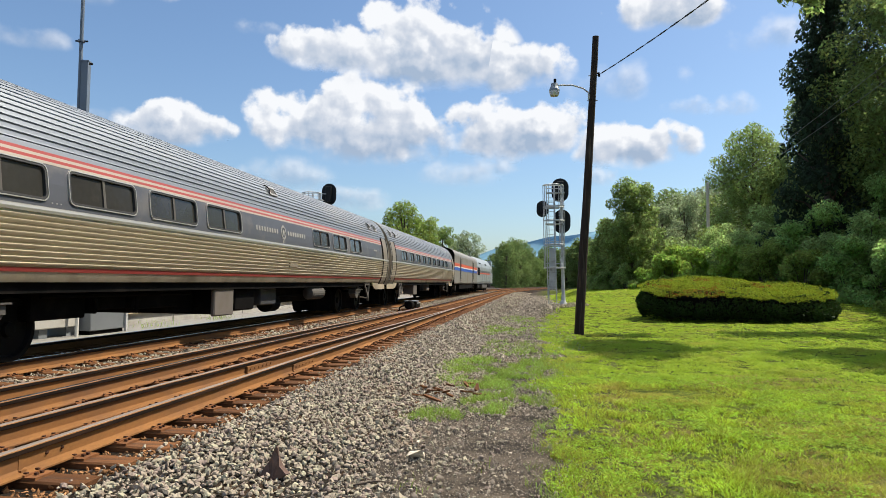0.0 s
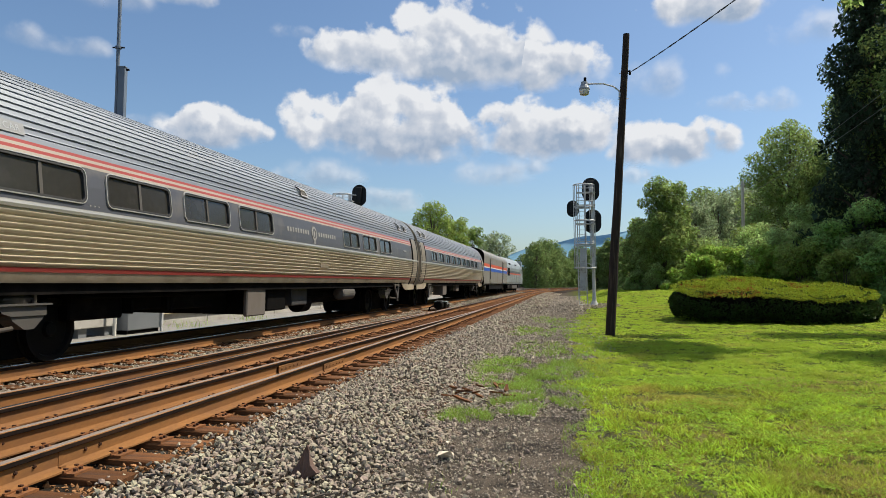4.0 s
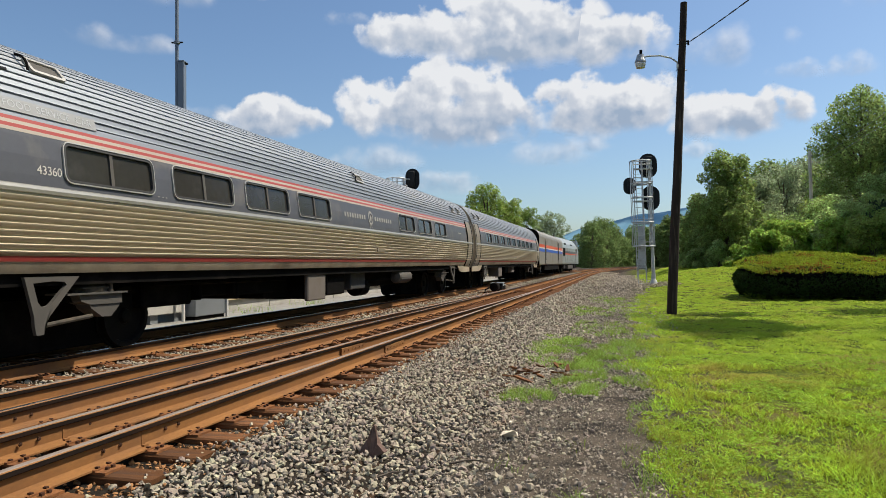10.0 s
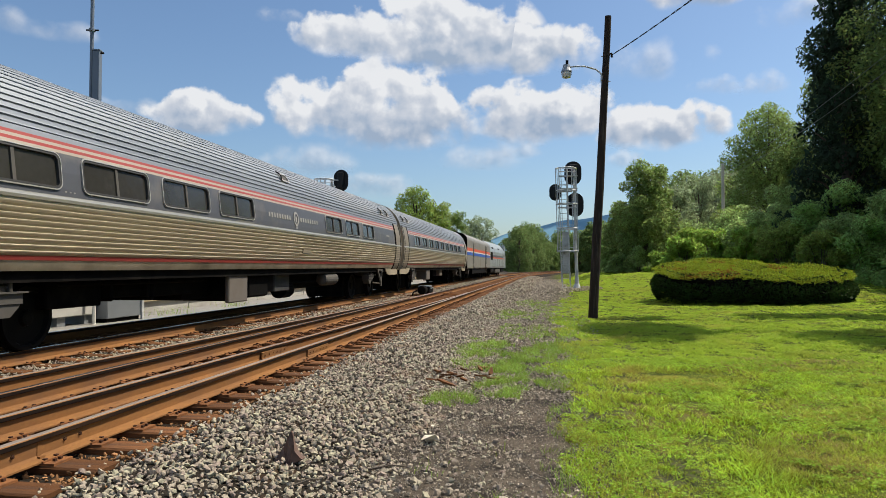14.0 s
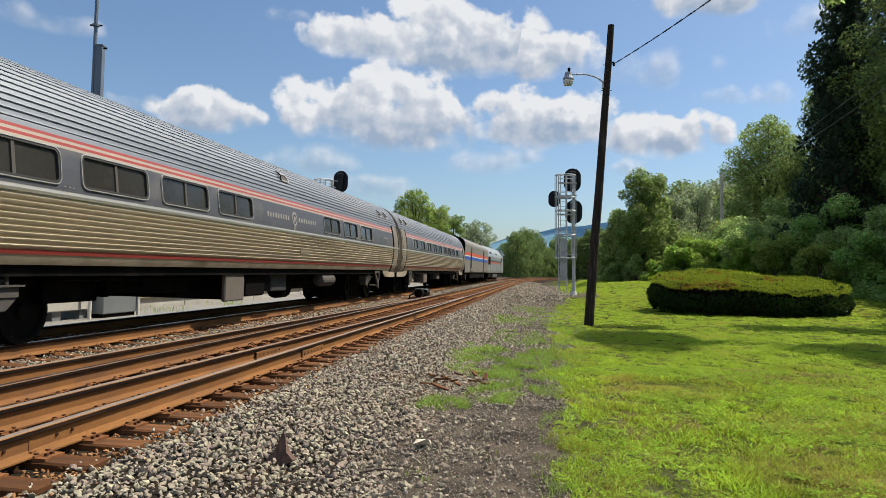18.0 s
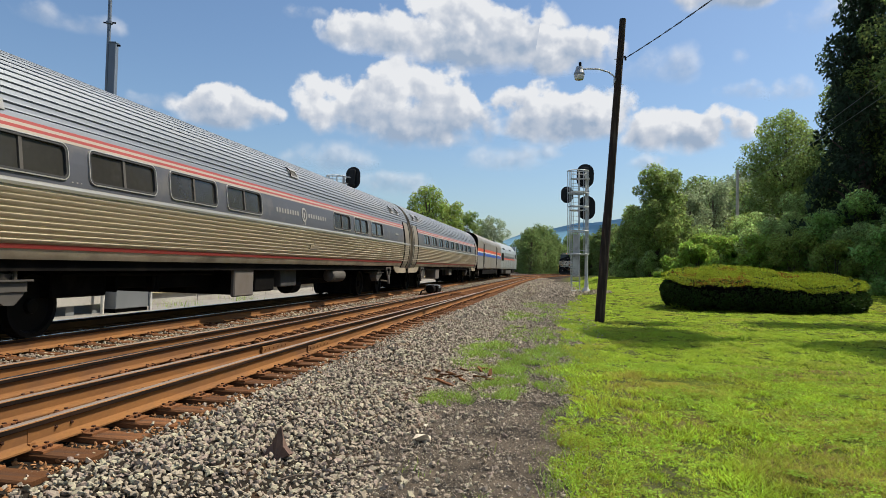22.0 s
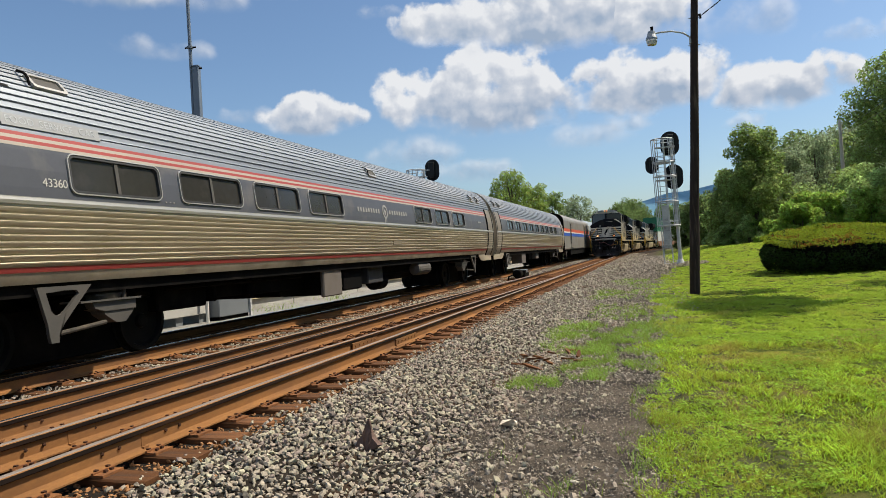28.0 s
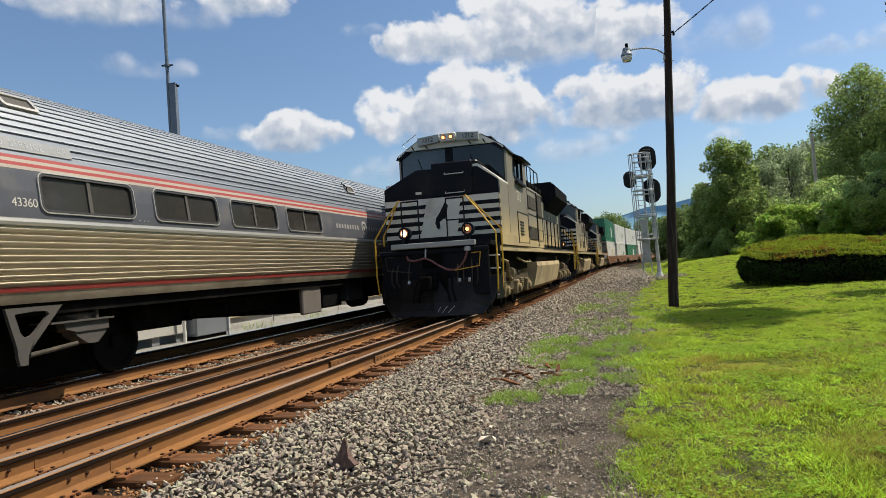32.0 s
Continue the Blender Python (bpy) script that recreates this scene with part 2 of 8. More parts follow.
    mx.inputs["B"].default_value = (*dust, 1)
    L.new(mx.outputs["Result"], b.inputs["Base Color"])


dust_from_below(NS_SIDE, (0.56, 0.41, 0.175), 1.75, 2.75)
NS_WHITE = M("white_loco_stripe", (0.60, 0.58, 0.50), 0.4, 0, 0.1, 1, 30, 0.03, (0.35, 0.31, 0.24), 0.2, 1.2)
NS_TAN = M("dust_coated_side", (0.42, 0.325, 0.170), 0.6, 0, 0.15, 0.8, 30, 0.05, (0.25, 0.20, 0.13), 0.3, 1)
TANK_TAN = M("dusty_fuel_tank", (0.42, 0.325, 0.17), 0.7, 0, 0.15, 0.8, 30, 0.08, (0.17, 0.13, 0.09), 0.35, 1)
# Darker copy of the truck colour: shade behind the lit parts is painted in.
TRUCK_SHADE = M("shaded_truck_frame", (0.110, 0.085, 0.050), 0.85, 0, 0.35, 3, 30, 0.2, (0.02, 0.017, 0.014), 0.8, 5.0, spec=0.15)
# Tan dust; the near-black blotches paint shaded gaps between the parts.
TRUCK_TAN = M("dusty_shade_mottled_truck", (0.40, 0.30, 0.155), 0.8, 0, 0.3, 3, 30, 0.2, (0.02, 0.017, 0.014), 0.85, 6.0, spec=0.2)
YELLOW_RAIL = M("yellow_handrail_paint", (0.62, 0.36, 0.03), 0.45, 0, 0.12, 3, 30, 0.05)
HOSE = M("red_brown_hose", (0.16, 0.06, 0.055), 0.6, 0, 0.15, 5, 40, 0.1)
GALV = M("galvanised_steel", (0.50, 0.51, 0.51), 0.65, 0.25, 0.12, 2, 40, 0.1, (0.28, 0.27, 0.25), 0.25, 3)
MAST_GREY = M("grey_mast_paint", (0.13, 0.16, 0.20), 0.5, 0.1, 0.12, 1, 30, 0.05)
SIGNAL_BLACK = M("black_signal_paint", (0.012, 0.013, 0.014), 0.55, 0, 0.25, 3, 30, 0.1, spec=0.2)
POLE_WOOD = M("creosoted_pole_wood", (0.030, 0.021, 0.016), 0.85, 0, 0.35, 1.5, 30, 0.5, (0.10, 0.075, 0.055), 0.25, 2, stretch=(6, 6, 0.5), bump_dist=0.02, spec=0.2)
OLD_POLE = M("weathered_pole_wood", (0.50, 0.46, 0.38), 0.85, 0, 0.25, 1.5, 30, 0.4, stretch=(6, 6, 0.5))
RUST_WEB = M("rusty_rail_steel", (0.222, 0.104, 0.037), 0.85, 0, 0.22, 1.2, 50, 0.15, (0.13, 0.068, 0.038), 0.45, 2.2, stretch=(1, 0.5, 1), spec=0.12)
# Near-black rail head sides: the shade under the head, put into the colour.
HEAD_SIDE = M("shaded_rail_head_side", (0.015, 0.010, 0.008), 0.7, 0.1, 0.3, 1.5, 40, 0.1, (0.06, 0.03, 0.016), 0.2, 1.2, stretch=(1, 0.4, 1), spec=0.12)
RAIL_TOP = M("worn_rail_head", (0.30, 0.245, 0.205), 0.42, 0.35, 0.2, 1.0, 40, 0.05, (0.18, 0.11, 0.075), 0.4, 1.0, stretch=(8, 0.35, 1))
RAIL_BRIGHT = M("bright_rail_head", (0.55, 0.53, 0.52), 0.22, 0.95, 0.1, 1.0, 40, 0.03, stretch=(8, 0.3, 1))
TIE_WOOD = M("rust_stained_tie", (0.140, 0.062, 0.026), 0.9, 0, 0.35, 2, 30, 0.6, (0.06, 0.038, 0.028), 0.4, 3, each=0.35, stretch=(0.5, 5, 2), bump_dist=0.02, spec=0.08)
PLATE_RUST = M("rusty_plate", (0.215, 0.09, 0.033), 0.85, 0, 0.25, 8, 60, 0.3, (0.11, 0.05, 0.025), 0.4, 8, each=0.2, spec=0.12)
SPIKE_DARK = M("dark_rusty_clip", (0.055, 0.026, 0.015), 0.8, 0.1, 0.3, 20, 60, 0.2, each=0.2, spec=0.15)
CONTAINER_GREEN = M("green_container_paint", (0.018, 0.15, 0.072), 0.5, 0, 0.12, 0.6, 20, 0.05, (0.05, 0.10, 0.06), 0.2, 1)
CONTAINER_WHITE = M("white_container_paint", (0.62, 0.61, 0.56), 0.5, 0, 0.08, 0.6, 20, 0.05, (0.42, 0.38, 0.31), 0.25, 1)
WELL_BROWN = M("brown_well_car_paint", (0.26, 0.125, 0.06), 0.65, 0, 0.18, 0.8, 20, 0.08, (0.13, 0.07, 0.04), 0.35, 1.2)
CONCRETE = M("pale_concrete", (0.40, 0.39, 0.36), 0.85, 0, 0.12, 0.8, 30, 0.2, (0.26, 0.24, 0.21), 0.3, 0.9)
WALL_TAN = M("tan_painted_wall", (0.48, 0.38, 0.24), 0.8, 0, 0.15, 1, 30, 0.15, (0.32, 0.22, 0.13), 0.3, 1.5)
CABINET_GREY = M("grey_cabinet_metal", (0.23, 0.25, 0.27), 0.5, 0.4, 0.1, 1, 30, 0.05)
SHARD_RUST = M("rusty_plate_scrap", (0.10, 0.058, 0.042), 0.8, 0.1, 0.3, 8, 60, 0.3)
BARK = M("tree_bark", (0.085, 0.065, 0.048), 0.9, 0, 0.3, 2, 20, 0.6, stretch=(4, 4, 0.7), bump_dist=0.03)
LEAF_OAK = leaf_material("leaf_deep_green", (0.245, 0.325, 0.100), 0.72)
LEAF_FAR = leaf_material("leaf_distant_green", (0.172, 0.235, 0.080), 0.66)
LEAF_LIGHT = leaf_material("leaf_fresh_green", (0.290, 0.370, 0.092), 0.68)
LEAF_DARK = leaf_material("leaf_dark_spruce", (0.046, 0.072, 0.041), 0.66)
LEAF_SUMAC = leaf_material("leaf_sumac_green", (0.300, 0.425, 0.085), 0.72)
LEAF_BLUISH = leaf_material("leaf_bluish_green", (0.330, 0.480, 0.155), 0.72)
LEAF_DEEP = leaf_material("leaf_shaded_maple", (0.165, 0.225, 0.068), 0.68)
LEAF_SHRUB = leaf_material("leaf_shrub_green", (0.340, 0.450, 0.165), 0.72)
LEAF_WILLOW = leaf_material("leaf_grey_green", (0.290, 0.350, 0.200), 0.68)
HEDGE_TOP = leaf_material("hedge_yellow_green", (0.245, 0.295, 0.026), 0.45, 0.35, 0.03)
# Darker green for the hedge's sides: their backlit shade is put into the colour.
HEDGE_SHADED = leaf_material("hedge_shaded_side_green", (0.030, 0.055, 0.013), 0.3)
HEDGE_RUST = leaf_material("hedge_browned_tips", (0.22, 0.085, 0.022), 0.4)
GRASS_BLADE = leaf_material("grass_blade", (0.385, 0.492, 0.044), 0.44, 0.72, 0.035, patch=(0.40, 0.30, 0.08), amount=0.40, vary=0.6, grain=9)
GRASS_FAR = leaf_material("grass_distant", (0.338, 0.455, 0.049), 0.55, 0.10, 0.012, patch=(0.40, 0.37, 0.08), amount=0.30, vary=0.22, grain=3)
CLOVER = leaf_material("clover_leaf", (0.295, 0.430, 0.046), 0.5, 0.35, 0.02)
WEED = leaf_material("weed_blade", (0.265, 0.372, 0.070), 0.5, 0.45, 0.03)
DRY_STALK = leaf_material("dry_stalk", (0.34, 0.25, 0.10), 0.3, 0.4, 0.02)
BALLAST = M("grey_ballast_stone", (0.310, 0.264, 0.200), 0.9, 0, 0.22, 30, 90, 0.5, (0.19, 0.12, 0.08), 0.18, 1.2, island=0.24, hue=0.035, world_space=True, spec=0.08)
BALLAST_PIECE = M("grey_ballast_piece", (0.310, 0.264, 0.200), 0.9, 0, 0.22, 30, 90, 0.5, (0.19, 0.12, 0.08), 0.18, 1.2, each=0.24, world_space=True, spec=0.08)
FINES = M("dark_cinder_crumb", (0.305, 0.260, 0.205), 0.95, 0, 0.3, 12, 60, 0.4, island=0.5, world_space=True, spec=0.06)
RUSTY_CRUMB = M("rust_stained_stone", (0.275, 0.140, 0.062), 0.9, 0, 0.25, 12, 60, 0.4, island=0.4, world_space=True, spec=0.08)
PALE_STONE = M("pale_limestone", (0.60, 0.52, 0.40), 0.9, 0, 0.15, 12, 60, 0.4)


# ---- building tools ----
def mesh_from(name, verts, faces, material=None, smooth=False):
    me = bpy.data.meshes.new(name)
    me.from_pydata([tuple(v) for v in verts], [], faces)
    if material:
        me.materials.append(material)
    if smooth:
        me.polygons.foreach_set("use_smooth", [True] * len(me.polygons))
    return me


def part(name, bm, material, parent, label="", smooth=False):
    """Links a bmesh as one mesh object under a thing or a part."""
    me = bpy.data.meshes.new(name)
    bmesh.ops.recalc_face_normals(bm, faces=bm.faces)
    bm.to_mesh(me)
    bm.free()
    me.materials.append(material)
    if smooth:
        me.polygons.foreach_set("use_smooth", [True] * len(me.polygons))
    ob = new(name, me)
    ob.parent = parent
    if label:
        ob["label"] = label
    return ob


def thing(name, m, label, category, group="", kind=""):
    ob = new(name)
    ob.empty_display_size = 0.2
    ob.matrix_basis = m
    return tagged(ob, label, category, group, kind)


def box(bm, x0, x1, y0, y1, z0, z1, bevel=0.0):
    vs = [bm.verts.new((x, y, z)) for z in (z0, z1) for y in (y0, y1) for x in (x0, x1)]
    fs = [bm.faces.new([vs[i] for i in q]) for q in
          ((0, 2, 3, 1), (4, 5, 7, 6), (0, 1, 5, 4), (2, 6, 7, 3), (0, 4, 6, 2), (1, 3, 7, 5))]
    if bevel:
        es = {e for f in fs for e in f.edges}
        bmesh.ops.bevel(bm, geom=list(es), offset=bevel, segments=1, affect="EDGES")
    return bm


def boxes(*dims, bevel=0.0):
    bm = bmesh.new()
    for d in dims:
        box(bm, *d, bevel=bevel)
    return bm


def tube(bm, pts, r, seg=8, r1=None, cap=True):
    """A round bar along points, tapering from r to r1."""
    pts = [Vector(p) for p in pts]
    r1 = r if r1 is None else r1
    rings = []
    for i, p in enumerate(pts):
        d = (pts[min(i + 1, len(pts) - 1)] - pts[max(i - 1, 0)]).normalized()
        a = d.orthogonal().normalized() if not rings else (last - d * last.dot(d)).normalized()
        last = a
        b = d.cross(a)
        rad = r + (r1 - r) * i / max(len(pts) - 1, 1)
        rings.append([bm.verts.new(p + (a * math.cos(t) + b * math.sin(t)) * rad) for t in
                      (2 * math.pi * k / seg for k in range(seg))])
    for q, w in zip(rings, rings[1:]):
        for k in range(seg):
            bm.faces.new((q[k], q[(k + 1) % seg], w[(k + 1) % seg], w[k]))
    if cap:
        bm.faces.new(rings[0][::-1])
        bm.faces.new(rings[-1])
    return bm


def tubes(r, seg, *paths):
    bm = bmesh.new()
    for p in paths:
        tube(bm, p, r, seg)
    return bm


def prism(bm, poly, axis, a, b):
    """A flat outline pushed from a to b along an axis (the outline gives the other two coordinates in order)."""
    def at(p, v):
        c = list(p)
        c.insert(axis, v)
        return bm.verts.new(c)
    lo, hi = [at(p, a) for p in poly], [at(p, b) for p in poly]
    n = len(poly)
    bm.faces.new(lo[::-1])
    bm.faces.new(hi)
    for i in range(n):
        bm.faces.new((lo[i], lo[(i + 1) % n], hi[(i + 1) % n], hi[i]))
    return bm


def prisms(axis, *items):
    bm = bmesh.new()
    for poly, a, b in items:
        prism(bm, poly, axis, a, b)
    return bm


def lathe(bm, profile, centre, axis="x", seg=24):
    """Turns (radius, offset) pairs about an axis through centre."""
    c = Vector(centre)
    rings = []
    for r, o in profile:
        ring = []
        for k in range(seg):
            t = 2 * math.pi * k / seg
            u, v = r * math.cos(t), r * math.sin(t)
            ring.append(bm.verts.new(c + Vector({"x": (o, u, v), "y": (u, o, v), "z": (u, v, o)}[axis])))
        rings.append(ring)
    for q, w in zip(rings, rings[1:]):
        for k in range(seg):
            bm.faces.new((q[k], q[(k + 1) % seg], w[(k + 1) % seg], w[k]))
    bm.faces.new(rings[0][::-1])
    bm.faces.new(rings[-1])
    return bm


def rounded(w, h, r, n=4, cx=0.0, cy=0.0):
    pts = []
    for sx, sy, a0 in ((1, 1, 0), (-1, 1, 90), (-1, -1, 180), (1, -1, 270)):
        for k in range(n + 1):
            a = radians(a0 + 90 * k / n)
            pts.append((cx + sx * (w / 2 - r) + r * math.cos(a), cy + sy * (h / 2 - r) + r * math.sin(a)))
    return pts


def ring_prism(bm, outer, inner, place, d0, d1):
    """A frame between two outlines of equal count; place(u, v, d) gives the point."""
    n = len(outer)
    A = [[bm.verts.new(place(*p, d)) for p in o] for d in (d0, d1) for o in (outer, inner)]
    o0, i0, o1, i1 = A
    for k in range(n):
        j = (k + 1) % n
        bm.faces.new((o0[k], o0[j], o1[j], o1[k]))
        bm.faces.new((i0[j], i0[k], i1[k], i1[j]))
        bm.faces.new((o1[k], o1[j], i1[j], i1[k]))
        bm.faces.new((o0[j], o0[k], i0[k], i0[j]))
    return bm


def lettering(name, body, size, m, material, parent, depth=0.004, spread=1.0):
    cu = bpy.data.curves.new(name, "FONT")
    cu.body, cu.size, cu.extrude, cu.align_x, cu.align_y = body, size, depth, "CENTER", "CENTER"
    cu.space_character = spread
    tmp = bpy.data.objects.new(name, cu)
    scene.collection.objects.link(tmp)
    me = bpy.data.meshes.new_from_object(tmp.evaluated_get(bpy.context.evaluated_depsgraph_get()))
    bpy.data.objects.remove(tmp)
    me.materials.clear()
    me.materials.append(material)
    ob = new(name, me)
    ob.parent = parent
    ob.matrix_basis = m
    return ob


def smoothstep(a, b, v):
    t = min(max((v - a) / (b - a), 0), 1)
    return t * t * (3 - 2 * t)


# ---- the line of the tracks ----
FREIGHT_X, PASSENGER_X = -4.335, -8.11
CURVE_START, CURVE_RADIUS = 70.0, 570.0


def along(s, offset=0.0):
    """The point and heading at s metres along the near track, offset metres to its right."""
    if s < CURVE_START:
        return Vector((FREIGHT_X + offset, s, 0)), 0.0
    a = (s - CURVE_START) / CURVE_RADIUS
    r = CURVE_RADIUS - offset
    return Vector((FREIGHT_X + CURVE_RADIUS - r * math.cos(a), CURVE_START + r * math.sin(a), 0)), -a


def ground_z(x, y):
    """Height of the ground: the railway bench, the lawn that rises away from it, and the wooded hill."""
    if y > CURVE_START:
        c = Vector((FREIGHT_X + CURVE_RADIUS, CURVE_START))
        e = Vector((x, y)) - c
        side = CURVE_RADIUS - e.length
        if x > c.x:
            side = 60
    else:
        side = x - FREIGHT_X
    far_left = side + 3.78
    bed = -0.42
    if side > 5.2:
        lawn = min(side - 5.2, 24) * 0.075 * smoothstep(20, 62, y) + 0.010 * min(max(side - 6, 0), 40)
        lawn += 0.55 * smoothstep(5.5, 9, side) * smoothstep(36, 60, y)
        hill = 0.26 * max(side - 21.5, 0) * smoothstep(2, 24, y + side * 0.3)
        bed += lawn + min(hill, 24)
    bed += 0.32 * smoothstep(28, 38, y) * smoothstep(3.0, 5.0, side) * (1 - smoothstep(46, 60, y))
    if far_left < -14:
        bed += 0.02 * min(-far_left - 14, 50)
    return bed


# ---- ground ----
def ground_material():
    m = M("ground_soil_and_turf", (0.062, 0.080, 0.013), 0.95, 0, 0.62, 1.2, 70, 0.8, (0.19, 0.15, 0.045), 0.22, 0.7, world_space=True, bump_dist=0.03, spec=0.04)
    nt = m.node_tree
    N, L = nt.nodes, nt.links
    b = N["Principled BSDF"]
    turf = b.inputs["Base Color"].links[0].from_socket
    pos = N.new("ShaderNodeNewGeometry").outputs["Position"]
    sep = N.new("ShaderNodeSeparateXYZ")
    L.new(pos, sep.inputs[0])
    n1 = N.new("ShaderNodeTexNoise")
    n1.inputs["Scale"].default_value, n1.inputs["Detail"].default_value = 1.1, 6
    L.new(pos, n1.inputs["Vector"])
    add = N.new("ShaderNodeMath")
    add.operation = "MULTIPLY_ADD"
    L.new(n1.outputs["Fac"], add.inputs[0])
    add.inputs[1].default_value = 1.9
    L.new(sep.outputs["X"], add.inputs[2])
    edge = N.new("ShaderNodeMapRange")
    edge.inputs["From Min"].default_value, edge.inputs["From Max"].default_value = 1.15, 2.7
    L.new(add.outputs[0], edge.inputs["Value"])
    n2 = N.new("ShaderNodeTexNoise")
    n2.inputs["Scale"].default_value, n2.inputs["Detail"].default_value, n2.inputs["Roughness"].default_value = 2.2, 13, 0.76
    L.new(pos, n2.inputs["Vector"])
    soil = N.new("ShaderNodeValToRGB")
    e = soil.color_ramp.elements
    e[0].position, e[0].color = 0.40, (0.028, 0.024, 0.020, 1)
    e[1].position, e[1].color = 0.72, (0.160, 0.128, 0.096, 1)
    L.new(n2.outputs["Fac"], soil.inputs[0])
    mx = N.new("ShaderNodeMix")
    mx.data_type = "RGBA"
    L.new(edge.outputs[0], mx.inputs["Factor"])
    L.new(soil.outputs[0], mx.inputs["A"])
    L.new(turf, mx.inputs["B"])
    L.new(mx.outputs["Result"], b.inputs["Base Color"])
    return m


GROUND_MAT = ground_material()


def grid_lines(lo, hi, fine_lo, fine_hi, step, grow=1.18):
    out = list(np.arange(fine_lo, fine_hi + 1e-6, step))
    d, v = step, fine_hi
    while v < hi:
        d *= grow
        v += d
        out.append(v)
    d, v = step, fine_lo
    while v > lo:
        d *= grow
        v -= d
        out.insert(0, v)
    return out


def build_ground():
    xs = grid_lines(-2600, 2600, -16, 26, 0.8)
    ys = grid_lines(-1200, 3600, -6, 120, 0.9)
    verts = []
    for y in ys:
        for x in xs:
            z = ground_z(x, y)
            z += 0.03 * noise.noise((x * 0.5, y * 0.5, 0)) * smoothstep(-0.5, 2, x)
            z += 0.9 * noise.noise((x * 0.06, y * 0.06, 3)) * smoothstep(20, 40, x)
            verts.append((x, y, z))
    nx = len(xs)
    faces = [(j * nx + i, j * nx + i + 1, (j + 1) * nx + i + 1, (j + 1) * nx + i)
             for j in range(len(ys) - 1) for i in range(nx - 1)]
    ob = new("ground", mesh_from("ground", verts, faces, GROUND_MAT, True))
    return tagged(ob, "mown green lawn and bare cindery earth beside the railway", "ground", kind="structure")


build_ground()


def ballast_z(x):
    """Top of the crushed-stone bed across the two tracks."""
    if x > -3.0:
        return -0.232 - 0.20 * smoothstep(-2.7, -1.2, x)
    if x < -9.6:
        return -0.235 - 0.17 * smoothstep(-9.6, -10.6, x) if x > -10.6 else -0.405
    if x < -5.8:
        return -0.236
    return -0.262 + 0.03 * smoothstep(-3.4, -3.0, x)


def build_ballast_bed():
    xs = [-11.2, -10.6, -9.9, -9.4, -8.1, -7.0, -6.6, -6.2, -5.9, -5.2, -4.2, -3.3, -3.0, -2.7, -2.4, -2.1, -1.8, -1.5, -1.2, -0.9]
    ss = list(np.arange(-12, 96, 1.2)) + list(np.arange(96, 520, 5.0))
    verts = []
    for s in ss:
        for x in xs:
            p, _ = along(s, x - FREIGHT_X)
            z = ballast_z(x) + 0.012 * noise.noise((x * 2, s, 1)) if -10.9 < x < -1.0 else -0.60
            verts.append((p.x, p.y, z))
    nx = len(xs)
    faces = [(j * nx + i, j * nx + i + 1, (j + 1) * nx + i + 1, (j + 1) * nx + i)
             for j in range(len(ss) - 1) for i in range(nx - 1)]
    # Bed colour near black: paints the shade in the gaps between the loose stones.
    m = M("ballast_shaded_gaps", (0.022, 0.018, 0.014), 0.95, 0, 0.5, 9, 26, 1.0, (0.10, 0.055, 0.030), 0.3, 1.0, world_space=True, bump_dist=0.04, spec=0.04)
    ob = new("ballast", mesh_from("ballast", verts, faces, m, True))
    return tagged(ob, "bed of grey crushed stone under the tracks", "ballast", kind="structure")


BALLAST_BED = build_ballast_bed()

# ---- tracks ----
RAIL_OUTLINE = [(-0.0375, -0.006), (-0.031, 0), (0.031, 0), (0.0375, -0.006), (0.0365, -0.036), (0.009, -0.050), (0.008, -0.145),
                (0.022, -0.162), (0.076, -0.174), (0.076, -0.186), (-0.076, -0.186), (-0.076, -0.174), (-0.022, -0.162),
                (-0.008, -0.145), (-0.009, -0.050), (-0.0365, -0.036)]


def sweep_rail(outline, offset_of, s_list, z=0.0):
    """Runs an outline along the line of the track; offset_of(s) is its distance right of the near track's centre."""
    verts, faces, n = [], [], len(outline)
    for s in s_list:
        p, a = along(s, offset_of(s))
        c, si = math.cos(a), math.sin(a)
        for u, v in outline:
            verts.append((p.x + u * c, p.y + u * si, p.z + v + z))
    for j in range(len(s_list) - 1):
        for i in range(n):
            faces.append((j * n + i, j * n + (i + 1) % n, (j + 1) * n + (i + 1) % n, (j + 1) * n + i))
    faces += [tuple(range(n))[::-1], tuple(range((len(s_list) - 1) * n, len(s_list) * n))]
    return verts, faces


NEAR_S = list(np.arange(-10, 96.1, 4.0)) + list(np.arange(100, 520, 6.0))


def turnout_gap(s):
    """How far the diverging rails lie left of the through rails."""
    return 0.062 + 0.66 * (max(30.5 - s, 0) / 26.0) ** 1.5


def rail(parent, offset_of, s_list, head, label=""):
    me = mesh_from("rail", *sweep_rail(RAIL_OUTLINE, offset_of, s_list), RUST_WEB)
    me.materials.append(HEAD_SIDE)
    # Head sides and undersides get the painted shade.
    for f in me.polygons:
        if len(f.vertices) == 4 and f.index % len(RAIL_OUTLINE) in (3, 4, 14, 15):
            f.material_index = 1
    ob = new("rail", me)
    ob.parent = parent
    if label:
        ob["label"] = label
    top = new("running_surface", mesh_from("running_surface", *sweep_rail(
        [(-0.030, 0.0), (-0.024, 0.0025), (0.024, 0.0025), (0.030, 0.0)], offset_of, s_list), head))
    top.parent = ob
    return ob


def joint_bar(parent, x, y):
    """Two bolted bars that hold a rail joint."""
    bm = bmesh.new()
    for sx in (-1, 1):
        prism(bm, [(x + sx * 0.012, -0.055), (x + sx * 0.034, -0.060), (x + sx * 0.030, -0.140), (x + sx * 0.050, -0.166), (x + sx * 0.014, -0.160)][::sx], 1, y - 0.45, y + 0.45)
